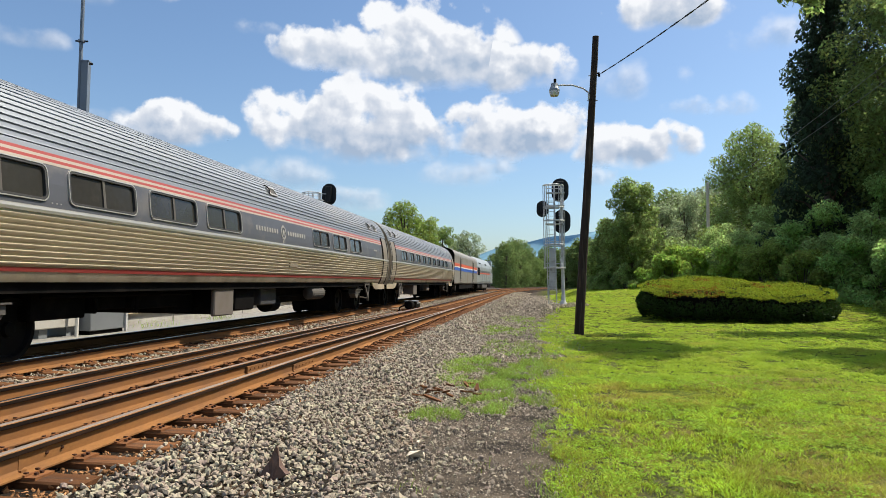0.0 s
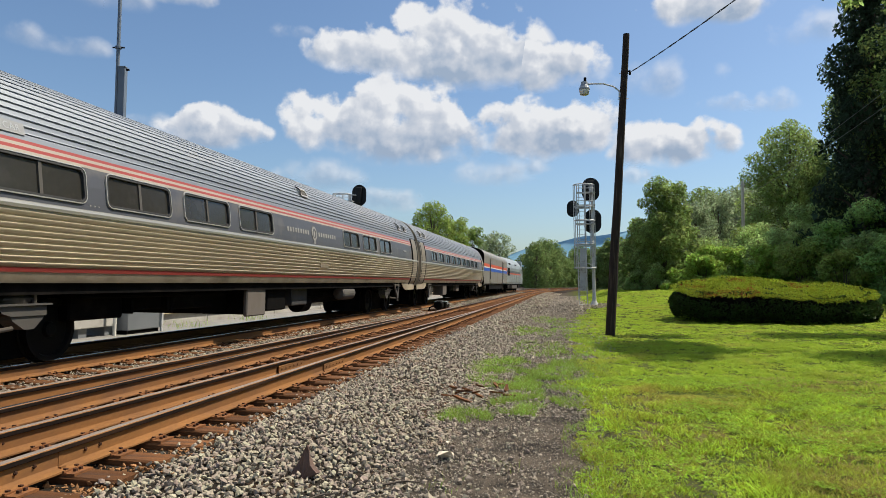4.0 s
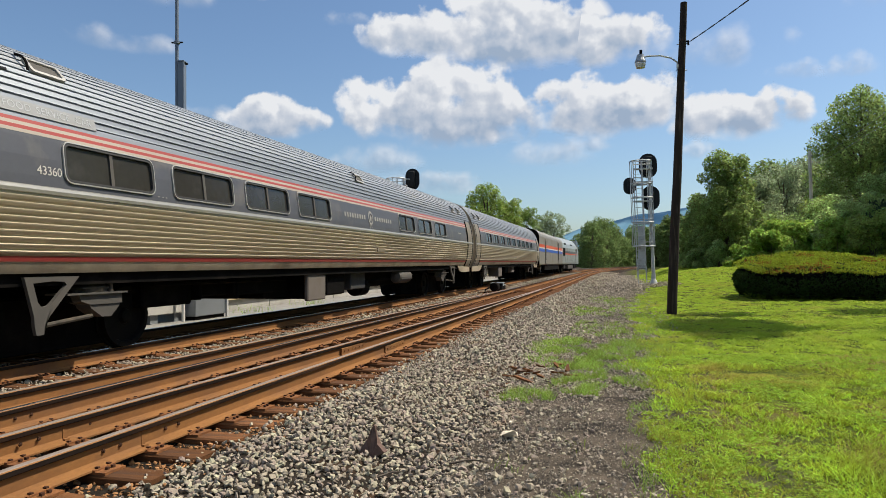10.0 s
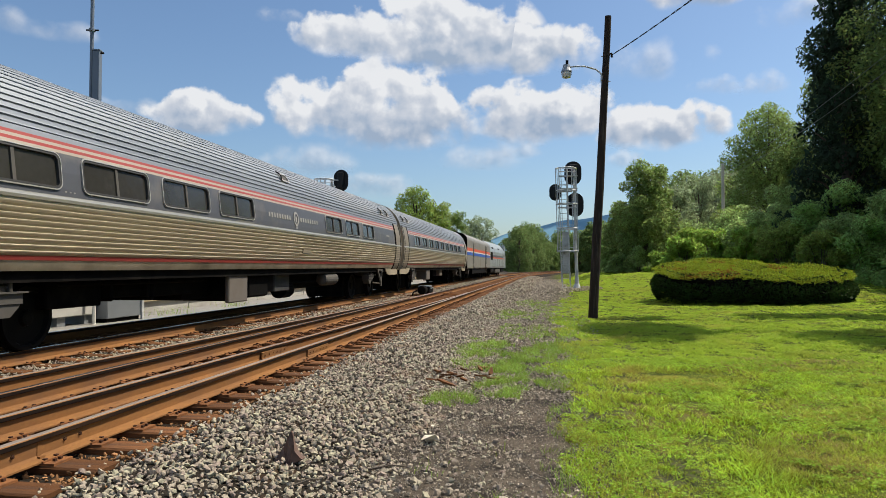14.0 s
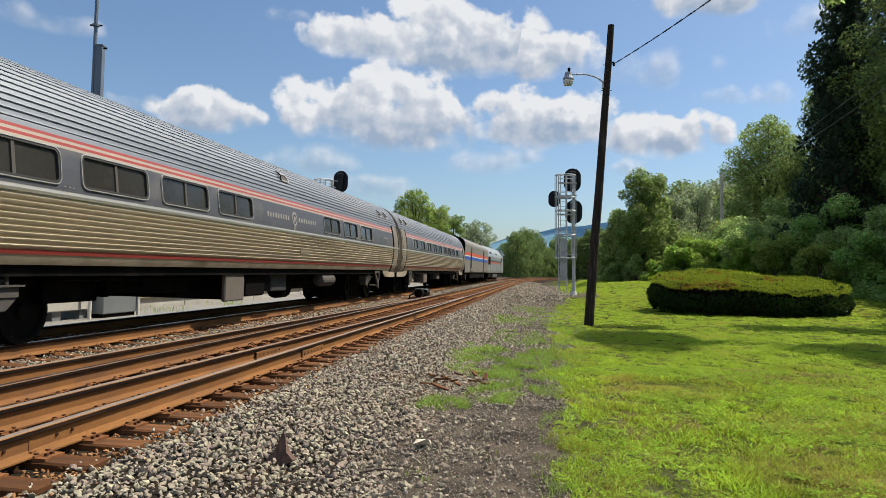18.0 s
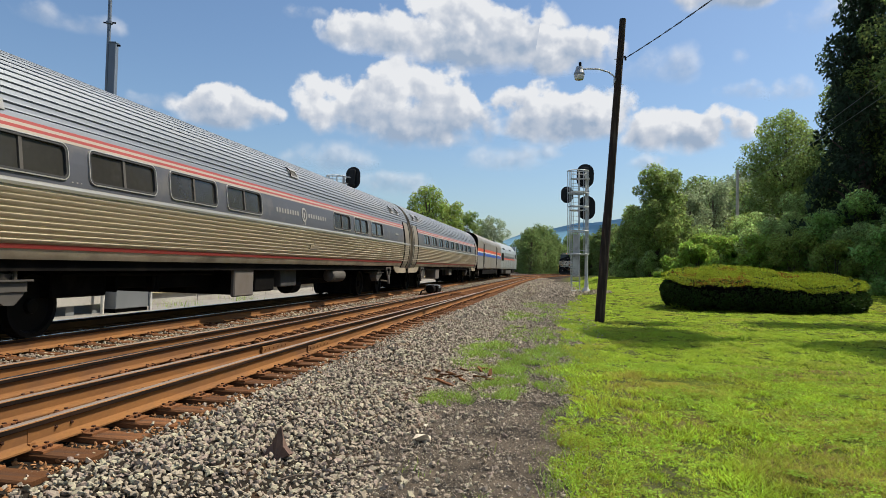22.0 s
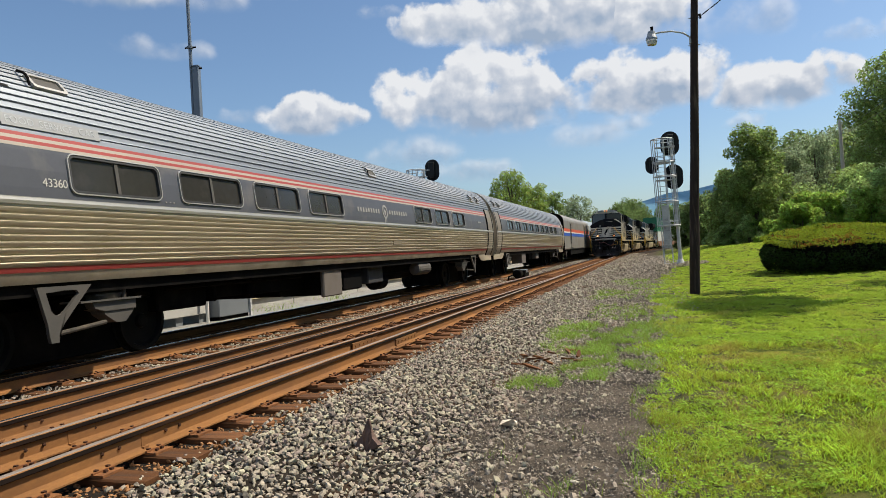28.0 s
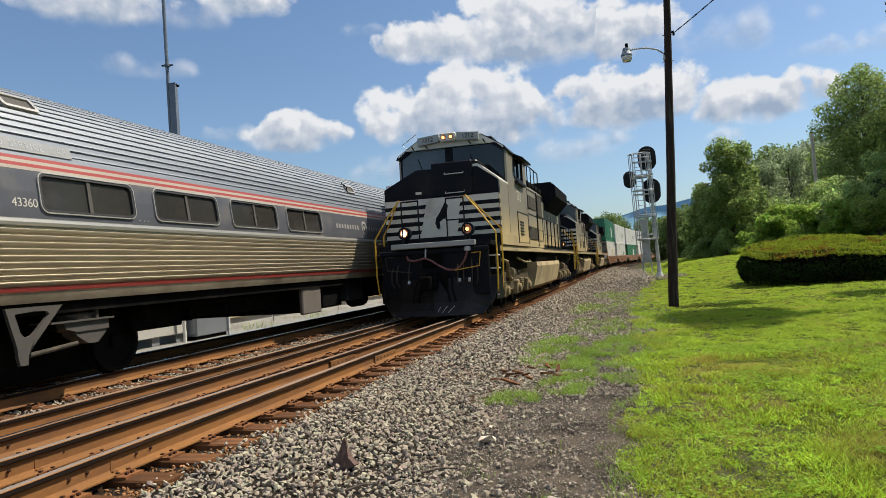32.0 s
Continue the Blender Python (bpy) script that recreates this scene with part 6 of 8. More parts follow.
    part("nose_hatch", boxes((-0.20, 1.02, yn + 0.02, 2.4, 3.60, 3.84), bevel=0.05), NS_BLACK, nose)
    part("nose_top", prisms(1, ([(0.90, 3.72), (1.04, 3.72), (hw + 0.006, 3.345), (hw + 0.006, 3.30), (1.02, 3.66), (0.90, 3.66)], yn - 0.012, 2.36)), NS_WHITE, nose, "pale top plate of the nose")
    part("grab_iron", tubes(0.012, 5, [(0.16, yn - 0.06, 3.56), (0.16, yn - 0.11, 3.52), (0.66, yn - 0.11, 3.52), (0.66, yn - 0.06, 3.56)]), NS_WHITE, nose)
    part("grab_iron", tubes(0.012, 5, [(0.16, yn - 0.06, 3.10), (0.16, yn - 0.11, 3.06), (0.66, yn - 0.11, 3.06), (0.66, yn - 0.06, 3.10)]), NS_WHITE, nose)
    part("reflector_plate", boxes((-0.66, -0.50, yn - 0.012, yn, 3.10, 3.16)), NS_WHITE, nose)
    part("side_stripe", boxes((hw, hw + 0.010, yn, yn + 0.14, 2.02, 2.10), (hw, hw + 0.010, yn, yn + 0.14, 2.21, 2.31), (hw, hw + 0.010, yn, yn + 0.14, 2.42, 2.52), (hw, hw + 0.010, yn, yn + 0.14, 2.63, 2.73), (hw, hw + 0.010, yn, yn + 0.14, 2.84, 2.95)), NS_TAN, nose, "yellowed ends of the white bands")
    # cab
    cab_end = 5.70
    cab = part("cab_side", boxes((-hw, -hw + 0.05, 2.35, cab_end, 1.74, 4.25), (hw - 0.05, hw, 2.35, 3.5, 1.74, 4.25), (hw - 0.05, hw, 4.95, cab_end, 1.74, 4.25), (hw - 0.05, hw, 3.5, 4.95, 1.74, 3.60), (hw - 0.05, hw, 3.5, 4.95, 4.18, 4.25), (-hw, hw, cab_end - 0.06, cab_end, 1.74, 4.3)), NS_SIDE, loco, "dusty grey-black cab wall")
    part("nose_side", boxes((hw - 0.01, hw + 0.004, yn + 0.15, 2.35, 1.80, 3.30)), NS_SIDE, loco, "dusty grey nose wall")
    part("lower_side", boxes((hw - 0.01, hw + 0.008, yn + 0.10, cab_end, 1.74, 2.00)), NS_TAN, loco, "tan dust along the sill")
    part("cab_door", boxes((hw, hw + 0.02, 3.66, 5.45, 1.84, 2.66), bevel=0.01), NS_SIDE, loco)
    for k in range(5):
        part("louvre", boxes((hw + 0.02, hw + 0.035, 3.95, 4.55, 2.05 + 0.085 * k, 2.09 + 0.085 * k)), NS_BLACK, loco)
    front = [(-hw, 3.24), (hw, 3.30), (hw, 4.28), (1.28, 4.46), (-1.28, 4.46), (-hw, 4.28)]
    part("windshield_surround", prisms(1, (front, 2.36, 2.46)), NS_BLACK if lead else BOARD_GREY, loco)
    for pane in ([(-1.42, 3.42), (-0.66, 3.76), (-0.16, 3.78), (-0.16, 4.42), (-1.24, 4.40), (-1.42, 4.30)], [(0.06, 3.86), (1.06, 3.86), (1.46, 3.46), (1.46, 4.30), (1.26, 4.40), (0.06, 4.42)]):
        # Panes other than the lead unit's right one get the painted sky reflection.
        part("windshield", prisms(1, (pane, 2.33, 2.365)), GLASS_DARK if pane[0][0] > 0 and lead else GLASS_PALE, loco)
    part("centre_post", boxes((-0.15, 0.05, 2.32, 2.37, 3.70, 4.40)), NS_BLACK, loco)
    for a in (-0.95, 0.55):
        part("wiper", tubes(0.010, 5, [(a, 2.31, 4.18), (a + 0.12, 2.31, 3.86)]), NS_BLACK, loco)
    roof_poly = [(-1.58, 4.20), (-1.52, 4.30), (-0.92, 4.66), (0.92, 4.66), (1.52, 4.30), (1.58, 4.20), (1.44, 4.20), (0.84, 4.58), (-0.84, 4.58), (-1.44, 4.20)]
    part("cab_roof", prisms(1, (roof_poly, 2.25, cab_end + 0.12)), NS_BLACK, loco)
    brow = [(-1.50, 4.24), (-1.28, 4.40), (1.28, 4.40), (1.50, 4.24), (1.49, 4.30), (0.92, 4.63), (-0.92, 4.63), (-1.49, 4.30)]
    part("roof_front", prisms(1, (brow, 2.22, 2.30)), NS_WHITE, loco, "pale front of the cab roof")
    for s in (1, -1):
        part("sun_visor", prisms(1, ([(s * 1.56, 4.24), (s * 1.82, 4.12), (s * 1.80, 4.08), (s * 1.54, 4.18)][::s], 3.4, 5.0)), NS_BLACK, loco)
    for xs in (-1.02, -0.62, 0.62, 1.02):
        part("brow_slot", prisms(1, ([(xs - 0.018, 4.41), (xs + 0.018, 4.41), (xs - 0.052, 4.52), (xs - 0.088, 4.52)], 2.205, 2.221)), NS_BLACK, loco)
    head = part("headlight_housing", boxes((-0.22, 0.22, 2.06, 2.26, 4.52, 4.76), bevel=0.03), NS_WHITE, loco)
    for xh in (-0.105, 0.105):
        part("lens", lathe(bmesh.new(), [(0.02, -0.006), (0.070, -0.012), (0.084, 0.01)], (xh, 2.06, 4.64), "y", 14), REFLECTOR, head, "coppery headlight reflector")
        part("bulb", lathe(bmesh.new(), [(0.008, -0.024), (0.04, -0.02), (0.044, 0.0)], (xh - 0.006, 2.06, 4.635), "y", 12), LENS_WARM, head, "glowing orange lamp")
    for s in (1, -1):
        nb = part("number_board", prisms(1, ([(s * 0.26, 4.54), (s * 0.86, 4.49), (s * 0.86, 4.69), (s * 0.26, 4.74)][::s], 2.08, 2.24)), BOARD_GREY, loco, "pale grey number board")
        if lead:
            lettering("board_number", "1212", 0.165, pose(s * 0.57, 2.075, 4.615, 90, 0, 0), NS_BLACK, nb, 0.003)
    if lead:
        lettering("cab_number", "1212", 0.40, pose(hw + 0.004, 4.05, 3.12, 90, 0, 90), NS_WHITE, loco, 0.003, 0.85)
    win = part("cab_window", boxes((hw - 0.03, hw - 0.015, 3.52, 4.93, 3.61, 4.17)), GLASS_DARK, loco)
    part("window_frame", boxes((hw - 0.02, hw + 0.02, 3.48, 3.56, 3.58, 4.20), (hw - 0.02, hw + 0.02, 4.18, 4.25, 3.58, 4.20), (hw - 0.02, hw + 0.02, 4.90, 4.98, 3.58, 4.20), (hw - 0.02, hw + 0.02, 3.56, 4.90, 3.58, 3.64)), NS_BLACK, win)
    part("arm_rest", boxes((hw, hw + 0.10, 3.5, 5.0, 3.46, 3.52)), NS_BLACK, loco)
    part("antenna", tubes(0.05, 8, [(0.55, 3.0, 4.70), (0.55, 3.0, 4.80)]), NS_BLACK, loco)
    part("roof_rail", tubes(0.012, 5, [(-1.30, 2.4, 4.50), (-1.42, 2.4, 4.62), (-1.0, 2.4, 4.86)]), NS_WHITE, loco)
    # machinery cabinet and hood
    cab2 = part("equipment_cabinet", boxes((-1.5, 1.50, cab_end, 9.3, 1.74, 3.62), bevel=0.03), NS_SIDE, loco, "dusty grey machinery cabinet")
    for y0, y1, z0, z1, m in ((5.88, 7.66, 2.94, 3.34, NS_PANEL), (8.05, 9.1, 2.80, 3.48, NS_PANEL), (5.88, 7.66, 1.98, 2.38, NS_PANEL), (8.05, 9.1, 1.98, 2.66, NS_SIDE)):
        part("cabinet_door", boxes((1.50, 1.525, y0, y1, z0, z1), bevel=0.006), m, cab2)
    part("lower_side", boxes((1.495, 1.512, cab_end, 9.3, 1.74, 1.94)), NS_TAN, loco, "tan dust along the sill")
    for yy, z1 in ((5.71, 3.60), (7.86, 3.56), (2.36, 3.28)):
        part("panel_seam", boxes((1.49, 1.536, yy - 0.016, yy + 0.016, 1.78, z1)), NS_BLACK, loco)
    for zz in (3.52, 2.76):
        part("panel_seam", boxes((1.49, 1.512, 5.78, 9.25, zz - 0.012, zz + 0.012)), NS_BLACK, loco)
    part("roof_box", boxes((0.72, 1.08, 2.9, 3.5, 4.52, 4.70), bevel=0.03), NS_BLACK, loco)
    for yy in (6.1, 7.2, 8.2, 8.8):
        part("door_latch", boxes((1.52, 1.545, yy, yy + 0.10, 2.30, 2.34)), NS_BLACK, loco)
    part("door_frame", boxes((hw + 0.004, hw + 0.024, 3.63, 3.66, 1.82, 2.69), (hw + 0.004, hw + 0.024, 5.45, 5.48, 1.82, 2.69), (hw + 0.004, hw + 0.024, 3.66, 5.45, 2.66, 2.69)), NS_BLACK, loco)
    part("hood", boxes((-0.92, 0.92, cab_end, L - 1.0, 1.74, 4.05), bevel=0.06), NS_BLACK, loco, "black long hood")
    for k in range(9):
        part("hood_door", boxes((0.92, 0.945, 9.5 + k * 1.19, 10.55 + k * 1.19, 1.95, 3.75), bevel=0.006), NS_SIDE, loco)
    flare = [(-0.95, 3.45), (-1.50, 4.02), (-1.50, 4.46), (-1.30, 4.62), (1.30, 4.62), (1.50, 4.46), (1.50, 4.02), (0.95, 3.45)]
    part("blower_housing", boxes((-0.96, 0.96, 9.8, 13.6, 4.04, 4.26), bevel=0.05), NS_ROOF, loco, "black air intake housing on the hood")
    part("radiator", prisms(1, (flare, L - 7.9, L - 2.7)), NS_ROOF, loco, "black flared radiator housing")
    part("exhaust_stack", boxes((-0.3, 0.3, 14.2, 15.4, 4.0, 4.62), bevel=0.04), NS_BLACK, loco)
    part("roof_walk_rail", tubes(0.02, 6, [(1.42, 5.9, 3.62), (1.42, 5.9, 4.36), (1.42, 9.2, 4.36), (1.42, 9.2, 3.62)]), NS_BLACK, loco)
    for yy in (6.7, 7.5, 8.3):
        part("roof_walk_post", tubes(0.018, 6, [(1.42, yy, 3.62), (1.42, yy, 4.36)]), NS_BLACK, loco)
    # frame
    part("walkway", boxes((-1.50, 1.50, 9.3, L - 0.3, 1.66, 1.76)), NS_BLACK, loco)
    part("side_sill", boxes((1.40, 1.50, 1.0, L - 0.4, 1.58, 1.72), (-1.50, -1.40, 1.0, L - 0.4, 1.58, 1.72), bevel=0.01), NS_TAN, loco, "dust-covered side sill")
    part("main_frame", boxes((-1.1, 1.1, 0.3, L - 0.2, 1.05, 1.68)), UNDER_BLACK, loco)
    for k in range(10):
        yy = 9.5 + k * 1.27
        part("stanchion", tubes(0.022, 6, [(1.47, yy, 1.70), (1.47, yy, 2.82)]), NS_BLACK, loco)
    handrail("side_handrail", loco, [(1.47, 9.4, 2.80), (1.47, L - 1.0, 2.80), (1.50, L - 0.6, 2.2)], 0.022, NS_BLACK)
    handrail("side_handrail", loco, [(1.47, 9.4, 2.25), (1.47, L - 1.0, 2.25)], 0.014, NS_BLACK)
    handrail("rear_handrail", loco, [(1.50, L - 0.85, 0.7), (1.54, L - 0.8, 1.4), (1.54, L - 0.8, 2.1), (1.48, L - 1.4, 2.8)])
    handrail("rear_handrail", loco, [(1.50, L - 0.35, 0.7), (1.54, L - 0.3, 1.4), (1.54, L - 0.3, 2.1), (1.48, L - 0.9, 2.8)])
    tank = [(-1.42, 1.25), (1.42, 1.25), (1.46, 1.10), (1.30, 0.42), (1.05, 0.28), (-1.05, 0.28), (-1.30, 0.42), (-1.46, 1.10)]
    part("fuel_tank", prisms(1, (tank, 7.6, 14.6)), TANK_TAN, loco, "tan dust-coated fuel tank")
    part("air_reservoir", lathe(bmesh.new(), [(0.04, -1.6), (0.17, -1.5), (0.19, -1.4), (0.19, 1.4), (0.17, 1.5), (0.04, 1.6)], (1.15, 9.9, 1.40), "y", 14), UNDER_BLACK, loco)
    part("piping", tubes(0.05, 7, [(1.30, 1.6, 1.40), (1.42, 2.2, 1.30), (1.42, 2.4, 0.9), (1.36, 3.0, 0.8)]), TRUCK_TAN, loco)
    part("piping", tubes(0.035, 7, [(1.28, 4.6, 1.40), (1.38, 5.4, 1.26), (1.38, 6.6, 1.26), (1.2, 7.4, 1.36)]), TRUCK_TAN, loco)
    for y in (4.3, L - 4.3):
        loco_truck(loco, y)
    for o in loco.children_recursive:
        if o.matrix_basis.translation.length > 0.01:
            o.matrix_basis = pose(0, 0, (o.matrix_basis.translation.z - 1.8) * 0.055) @ o.matrix_basis
            continue
        for v in o.data.vertices:
            if v.co.z > 1.8 and "wheel" not in o.name:
                v.co.z = 1.8 + (v.co.z - 1.8) * 1.055
    return loco


LOCOS = [freight_loco(True, "black and white freight diesel locomotive with lit headlights"),
         freight_loco(False, "dusty black freight diesel locomotive coupled second"),
         freight_loco(False, "dusty black freight diesel locomotive coupled third")]


def ribbed_box(bm, hx, L, z0, z1, pitch, depth):
    """A box whose long sides are folded into upright ribs."""
    n = int(L / pitch)
    line = []
    for k in range(n):
        y = k * L / n
        w = L / n
        line += [(y, 0), (y + w * 0.35, 0), (y + w * 0.5, -depth), (y + w * 0.85, -depth)]
    line.append((L, 0))
    for s in (1, -1):
        lo = [bm.verts.new((s * (hx + d), y, z0)) for y, d in line]
        hi = [bm.verts.new((s * (hx + d), y, z1)) for y, d in line]
        for i in range(len(line) - 1):
            bm.faces.new((lo[i], lo[i + 1], hi[i + 1], hi[i]))
    for y in (0, L):
        bm.faces.new([bm.verts.new(p) for p in ((-hx, y, z0), (hx, y, z0), (hx, y, z1), (-hx, y, z1))])
    for z in (z0, z1):
        bm.faces.new([bm.verts.new(p) for p in ((-hx + depth, 0, z), (hx - depth, 0, z), (hx - depth, L, z), (-hx + depth, L, z))])
    return bm


def container(L, color, label, mark):
    c = thing("shipping_container", Matrix(), label, "container", "stacked containers")
    H = 2.88
    part("box_wall", ribbed_box(bmesh.new(), 1.29, L, 0.05, H - 0.05, 0.42, 0.035), color, c)
    for s in (1, -1):
        a, b = sorted((s * 1.255, s * 1.305))
        part("side_rail", boxes((a, b, 0, L, 0, 0.14), bevel=0.01), color, c)
        part("top_rail", boxes((a, b, 0, L, H - 0.11, H), bevel=0.01), color, c)
        for y in (0, 1.9, L - 2.05, L - 0.15):
            part("corner_post", boxes((a, b, y, y + 0.15, 0.14, H - 0.11)), color, c)
    if mark:
        part("side_mark", boxes((1.295, 1.302, L * mark[0], L * mark[1], mark[2], mark[3])), mark[4], c, "plain painted block on the wall")
    return c


def well_car(L):
    w = thing("well_car", Matrix(), "brown double-stack well car", "freight car", "well cars")
    side = [(0.0, 1.05), (1.4, 1.05), (2.3, 0.42), (L - 2.3, 0.42), (L - 1.4, 1.05), (L, 1.05), (L, 1.34), (0.0, 1.34)]
    for s in (1, -1):
        a, b = sorted((s * 1.36, s * 1.46))
        wall = part("side_wall", prisms(0, (side, a, b)), WELL_BROWN, w)
        part("top_chord", boxes((min(s * 1.34, s * 1.50), max(s * 1.34, s * 1.50), 0.0, L, 1.30, 1.42), bevel=0.01), WELL_BROWN, wall)
        for k in range(12):
            yy = 2.6 + (L - 5.2) * k / 11
            part("side_post", boxes((min(s * 1.45, s * 1.50), max(s * 1.45, s * 1.50), yy - 0.05, yy + 0.05, 0.44, 1.30)), WELL_BROWN, wall)
    part("well_floor", boxes((-1.36, 1.36, 2.0, L - 2.0, 0.38, 0.46)), UNDER_BLACK, w)
    for y0, y1 in ((0.0, 1.9), (L - 1.9, L)):
        part("end_platform", boxes((-1.36, 1.36, y0, y1, 0.95, 1.10)), WELL_BROWN, w)
    for y in (0.35,):
        t = part("bogie_frame", boxes((-1.12, -0.96, y - 1.15, y + 1.15, 0.36, 0.72), (0.96, 1.12, y - 1.15, y + 1.15, 0.36, 0.72), (-1.0, 1.0, y - 0.2, y + 0.2, 0.5, 0.9), bevel=0.03), UNDER_BLACK, w)
        put_wheels(t, CAR_WHEEL, (y - 0.88, y + 0.88), 0.455)
    return w


UNIT = 18.4
CONSIST = [(CONTAINER_GREEN, CONTAINER_WHITE), (CONTAINER_WHITE, CONTAINER_WHITE), (CONTAINER_WHITE, CONTAINER_GREEN), (CONTAINER_WHITE, CONTAINER_WHITE),
           (CONTAINER_WHITE, CONTAINER_WHITE), (CONTAINER_GREEN, CONTAINER_WHITE), (CONTAINER_WHITE, CONTAINER_WHITE), (CONTAINER_WHITE, CONTAINER_GREEN)]
GOLD_MARK = M("yellow_block_mark", (0.55, 0.38, 0.05), 0.5, 0, 0.1, 2, 30, 0)
WAGONS = []
for k, (top, bottom) in enumerate(CONSIST):
    boxes_here = []
    for lower, colour in ((True, bottom), (False, top)):
        green = colour is CONTAINER_GREEN
        mark = (0.60, 0.70, 0.7, 2.0, CONTAINER_WHITE) if green else ((0.62, 0.70, 1.1, 1.9, GOLD_MARK) if lower and k == 0 else (0.66, 0.74, 1.0, 1.7, CONTAINER_GREEN if k % 2 else NS_BLACK))
        c = container(16.15 if not lower else 14.6, colour, "%s painted container stacked %s" % ("green" if green else "white", "in the well" if lower else "on another container"), mark)
        boxes_here.append((c, 0.9 if not lower else 1.7, 0.46 if lower else 3.36))
    WAGONS.append((well_car(UNIT - 0.4), boxes_here))


# ---- signals, poles and wires ----
def signal_head(tower, x, y, z, w, h):
    """An oval black target with its lamp case and hoods on the far side."""
    outline = rounded(w, h, w * 0.49, 6)
    bm = bmesh.new()
    prism(bm, [(x + a, z + b) for a, b in outline], 1, y, y + 0.05)
    head = part("signal_head", bm, SIGNAL_BLACK, tower, "black oval signal target seen from behind")
    part("lamp_case", boxes((x - w * 0.2, x + w * 0.2, y - 0.2, y, z - h * 0.36, z + h * 0.36), bevel=0.03), SIGNAL_BLACK, head)
    for k in (-1, 0, 1):
        part("lamp_hood", lathe(bmesh.new(), [(0.10, 0.05), (0.11, 0.3)], (x, y, z + k * h * 0.27), "y", 12), SIGNAL_BLACK, head)
    part("bracket", tubes(0.04, 6, [(x - 0.05, y - 0.12, z), (0.0, -0.05, z)]), GALV, head)
    return head


def signal_tower(m, heads, label):
    t = thing("railway_signal", m, label, "railway signal", "railway signals")
    H = 7.05
    bm = bmesh.new()
    lathe(bm, [(0.24, 0.0), (0.24, 0.05), (0.13, 0.30), (0.11, 0.62)], (0.25, 0, 0), "z", 14)
    tube(bm, [Vector((0.25, 0, 0.6)), Vector((0.19, 0, 3.0)), Vector((0.10, 0, H))], 0.10, 14, 0.08)
    part("mast", bm, GALV, t, "galvanised tubular mast with flared foot")
    part("base_plate", boxes((-0.85, 0.80, -0.55, 0.55, -0.14, 0.0), bevel=0.02), CONCRETE, t)
    part("cable_cabinet", boxes((-0.58, -0.20, -0.12, 0.14, 0.92, 3.35), bevel=0.015), GALV, t, "tall flat grey cable cabinet")
    for x in (-0.60, -0.15):
        part("cabinet_leg", tubes(0.03, 6, [(x + 0.02, 0, 0), (x + 0.02, 0, 0.96)]), GALV, t)
    part("cabinet_brace", tubes(0.02, 6, [(-0.58, 0, 0.06), (-0.13, 0, 0.06)]), GALV, t)
    for x in (-0.58, -0.10):
        part("ladder_rail", tubes(0.032, 6, [(x - 0.05, -0.32, 0.4), (x - 0.20, -0.32, H)]), GALV, t)
    n = 24
    for k in range(n):
        z = 0.6 + (H - 0.8) * k / (n - 1)
        f = (z - 0.4) / (H - 0.4)
        part("rung", tubes(0.014, 5, [(-0.63 - 0.15 * f, -0.32, z), (-0.15 - 0.15 * f, -0.32, z)]), GALV, t)
    for z in (2.20, 3.55, 4.95, 5.75, H):
        f = (z - 0.4) / (H - 0.4)
        cx = -0.21 - 0.16 * f
        part("cage_hoop", tubes(0.032, 5, [(cx + 0.60 * math.cos(a), -0.20 - 0.62 * math.sin(a), z) for a in np.linspace(0, math.pi, 11)]), GALV, t)
        part("hoop_bar", tubes(0.026, 5, [(cx - 0.60, -0.20, z), (cx + 0.60, -0.20, z)]), GALV, t)
    for a in np.linspace(0.0, math.pi, 7):
        part("cage_strap", tubes(0.022, 5, [(-0.21 - 0.16 * f + 0.60 * math.cos(a), -0.20 - 0.62 * math.sin(a), 0.4 + f * (H - 0.4)) for f in (0.26, 0.6, 1.0)]), GALV, t)
    for z, w in ((2.15, 0.62), (3.45, 0.5), (4.75, 0.55), (5.85, 0.5), (6.6, 0.5)):
        part("platform", boxes((-0.80, 0.30, -0.25, 0.20, z, z + 0.05)), GALV, t)
        part("tie_bar", tubes(0.022, 6, [(-0.78, -0.28, z + 0.28), (0.24, -0.10, z + 0.28)]), GALV, t)
    for h in heads:
        signal_head(t, *h)
    return t


signal_tower(pose(1.42, 39.3, -0.10), [(0.06, 0.42, 6.86, 1.0, 1.42), (-0.98, 0.30, 5.72, 0.70, 0.98), (0.18, 0.42, 4.97, 1.0, 1.42)],
             "galvanised signal mast with ladder cage and black heads")
signal_tower(pose(-13.70, 40.2, -0.33), [(0.55, 0.42, 7.05, 0.95, 1.40)],
             "galvanised signal mast standing behind the passenger train")


def relay_mast():
    m = thing("radio_mast", pose(-16.28, 21.45, -0.4, 0, 0, 12), "tall slim grey steel mast with a box column", "mast")
    part("column", boxes((-0.03, 0.21, -0.12, 0.12, 0, 9.42), bevel=0.01), MAST_GREY, m, "square grey hollow column")
    part("pipe", tubes(0.068, 10, [(-0.11, 0, 0), (-0.11, 0, 14.5)]), MAST_GREY, m)
    part("upper_pipe", tubes(0.06, 10, [(-0.11, 0, 14.5), (-0.11, 0, 22)]), MAST_GREY, m)
    part("collar", tubes(0.12, 12, [(-0.11, 0, 10.15), (-0.11, 0, 10.23)]), MAST_GREY, m)
    part("clamp_bolt", tubes(0.03, 6, [(-0.32, 0, 10.19), (0.12, 0, 10.19)]), UNDER_BLACK, m)
    part("column_cap", boxes((-0.05, 0.23, -0.14, 0.14, 9.42, 9.46)), MAST_GREY, m)
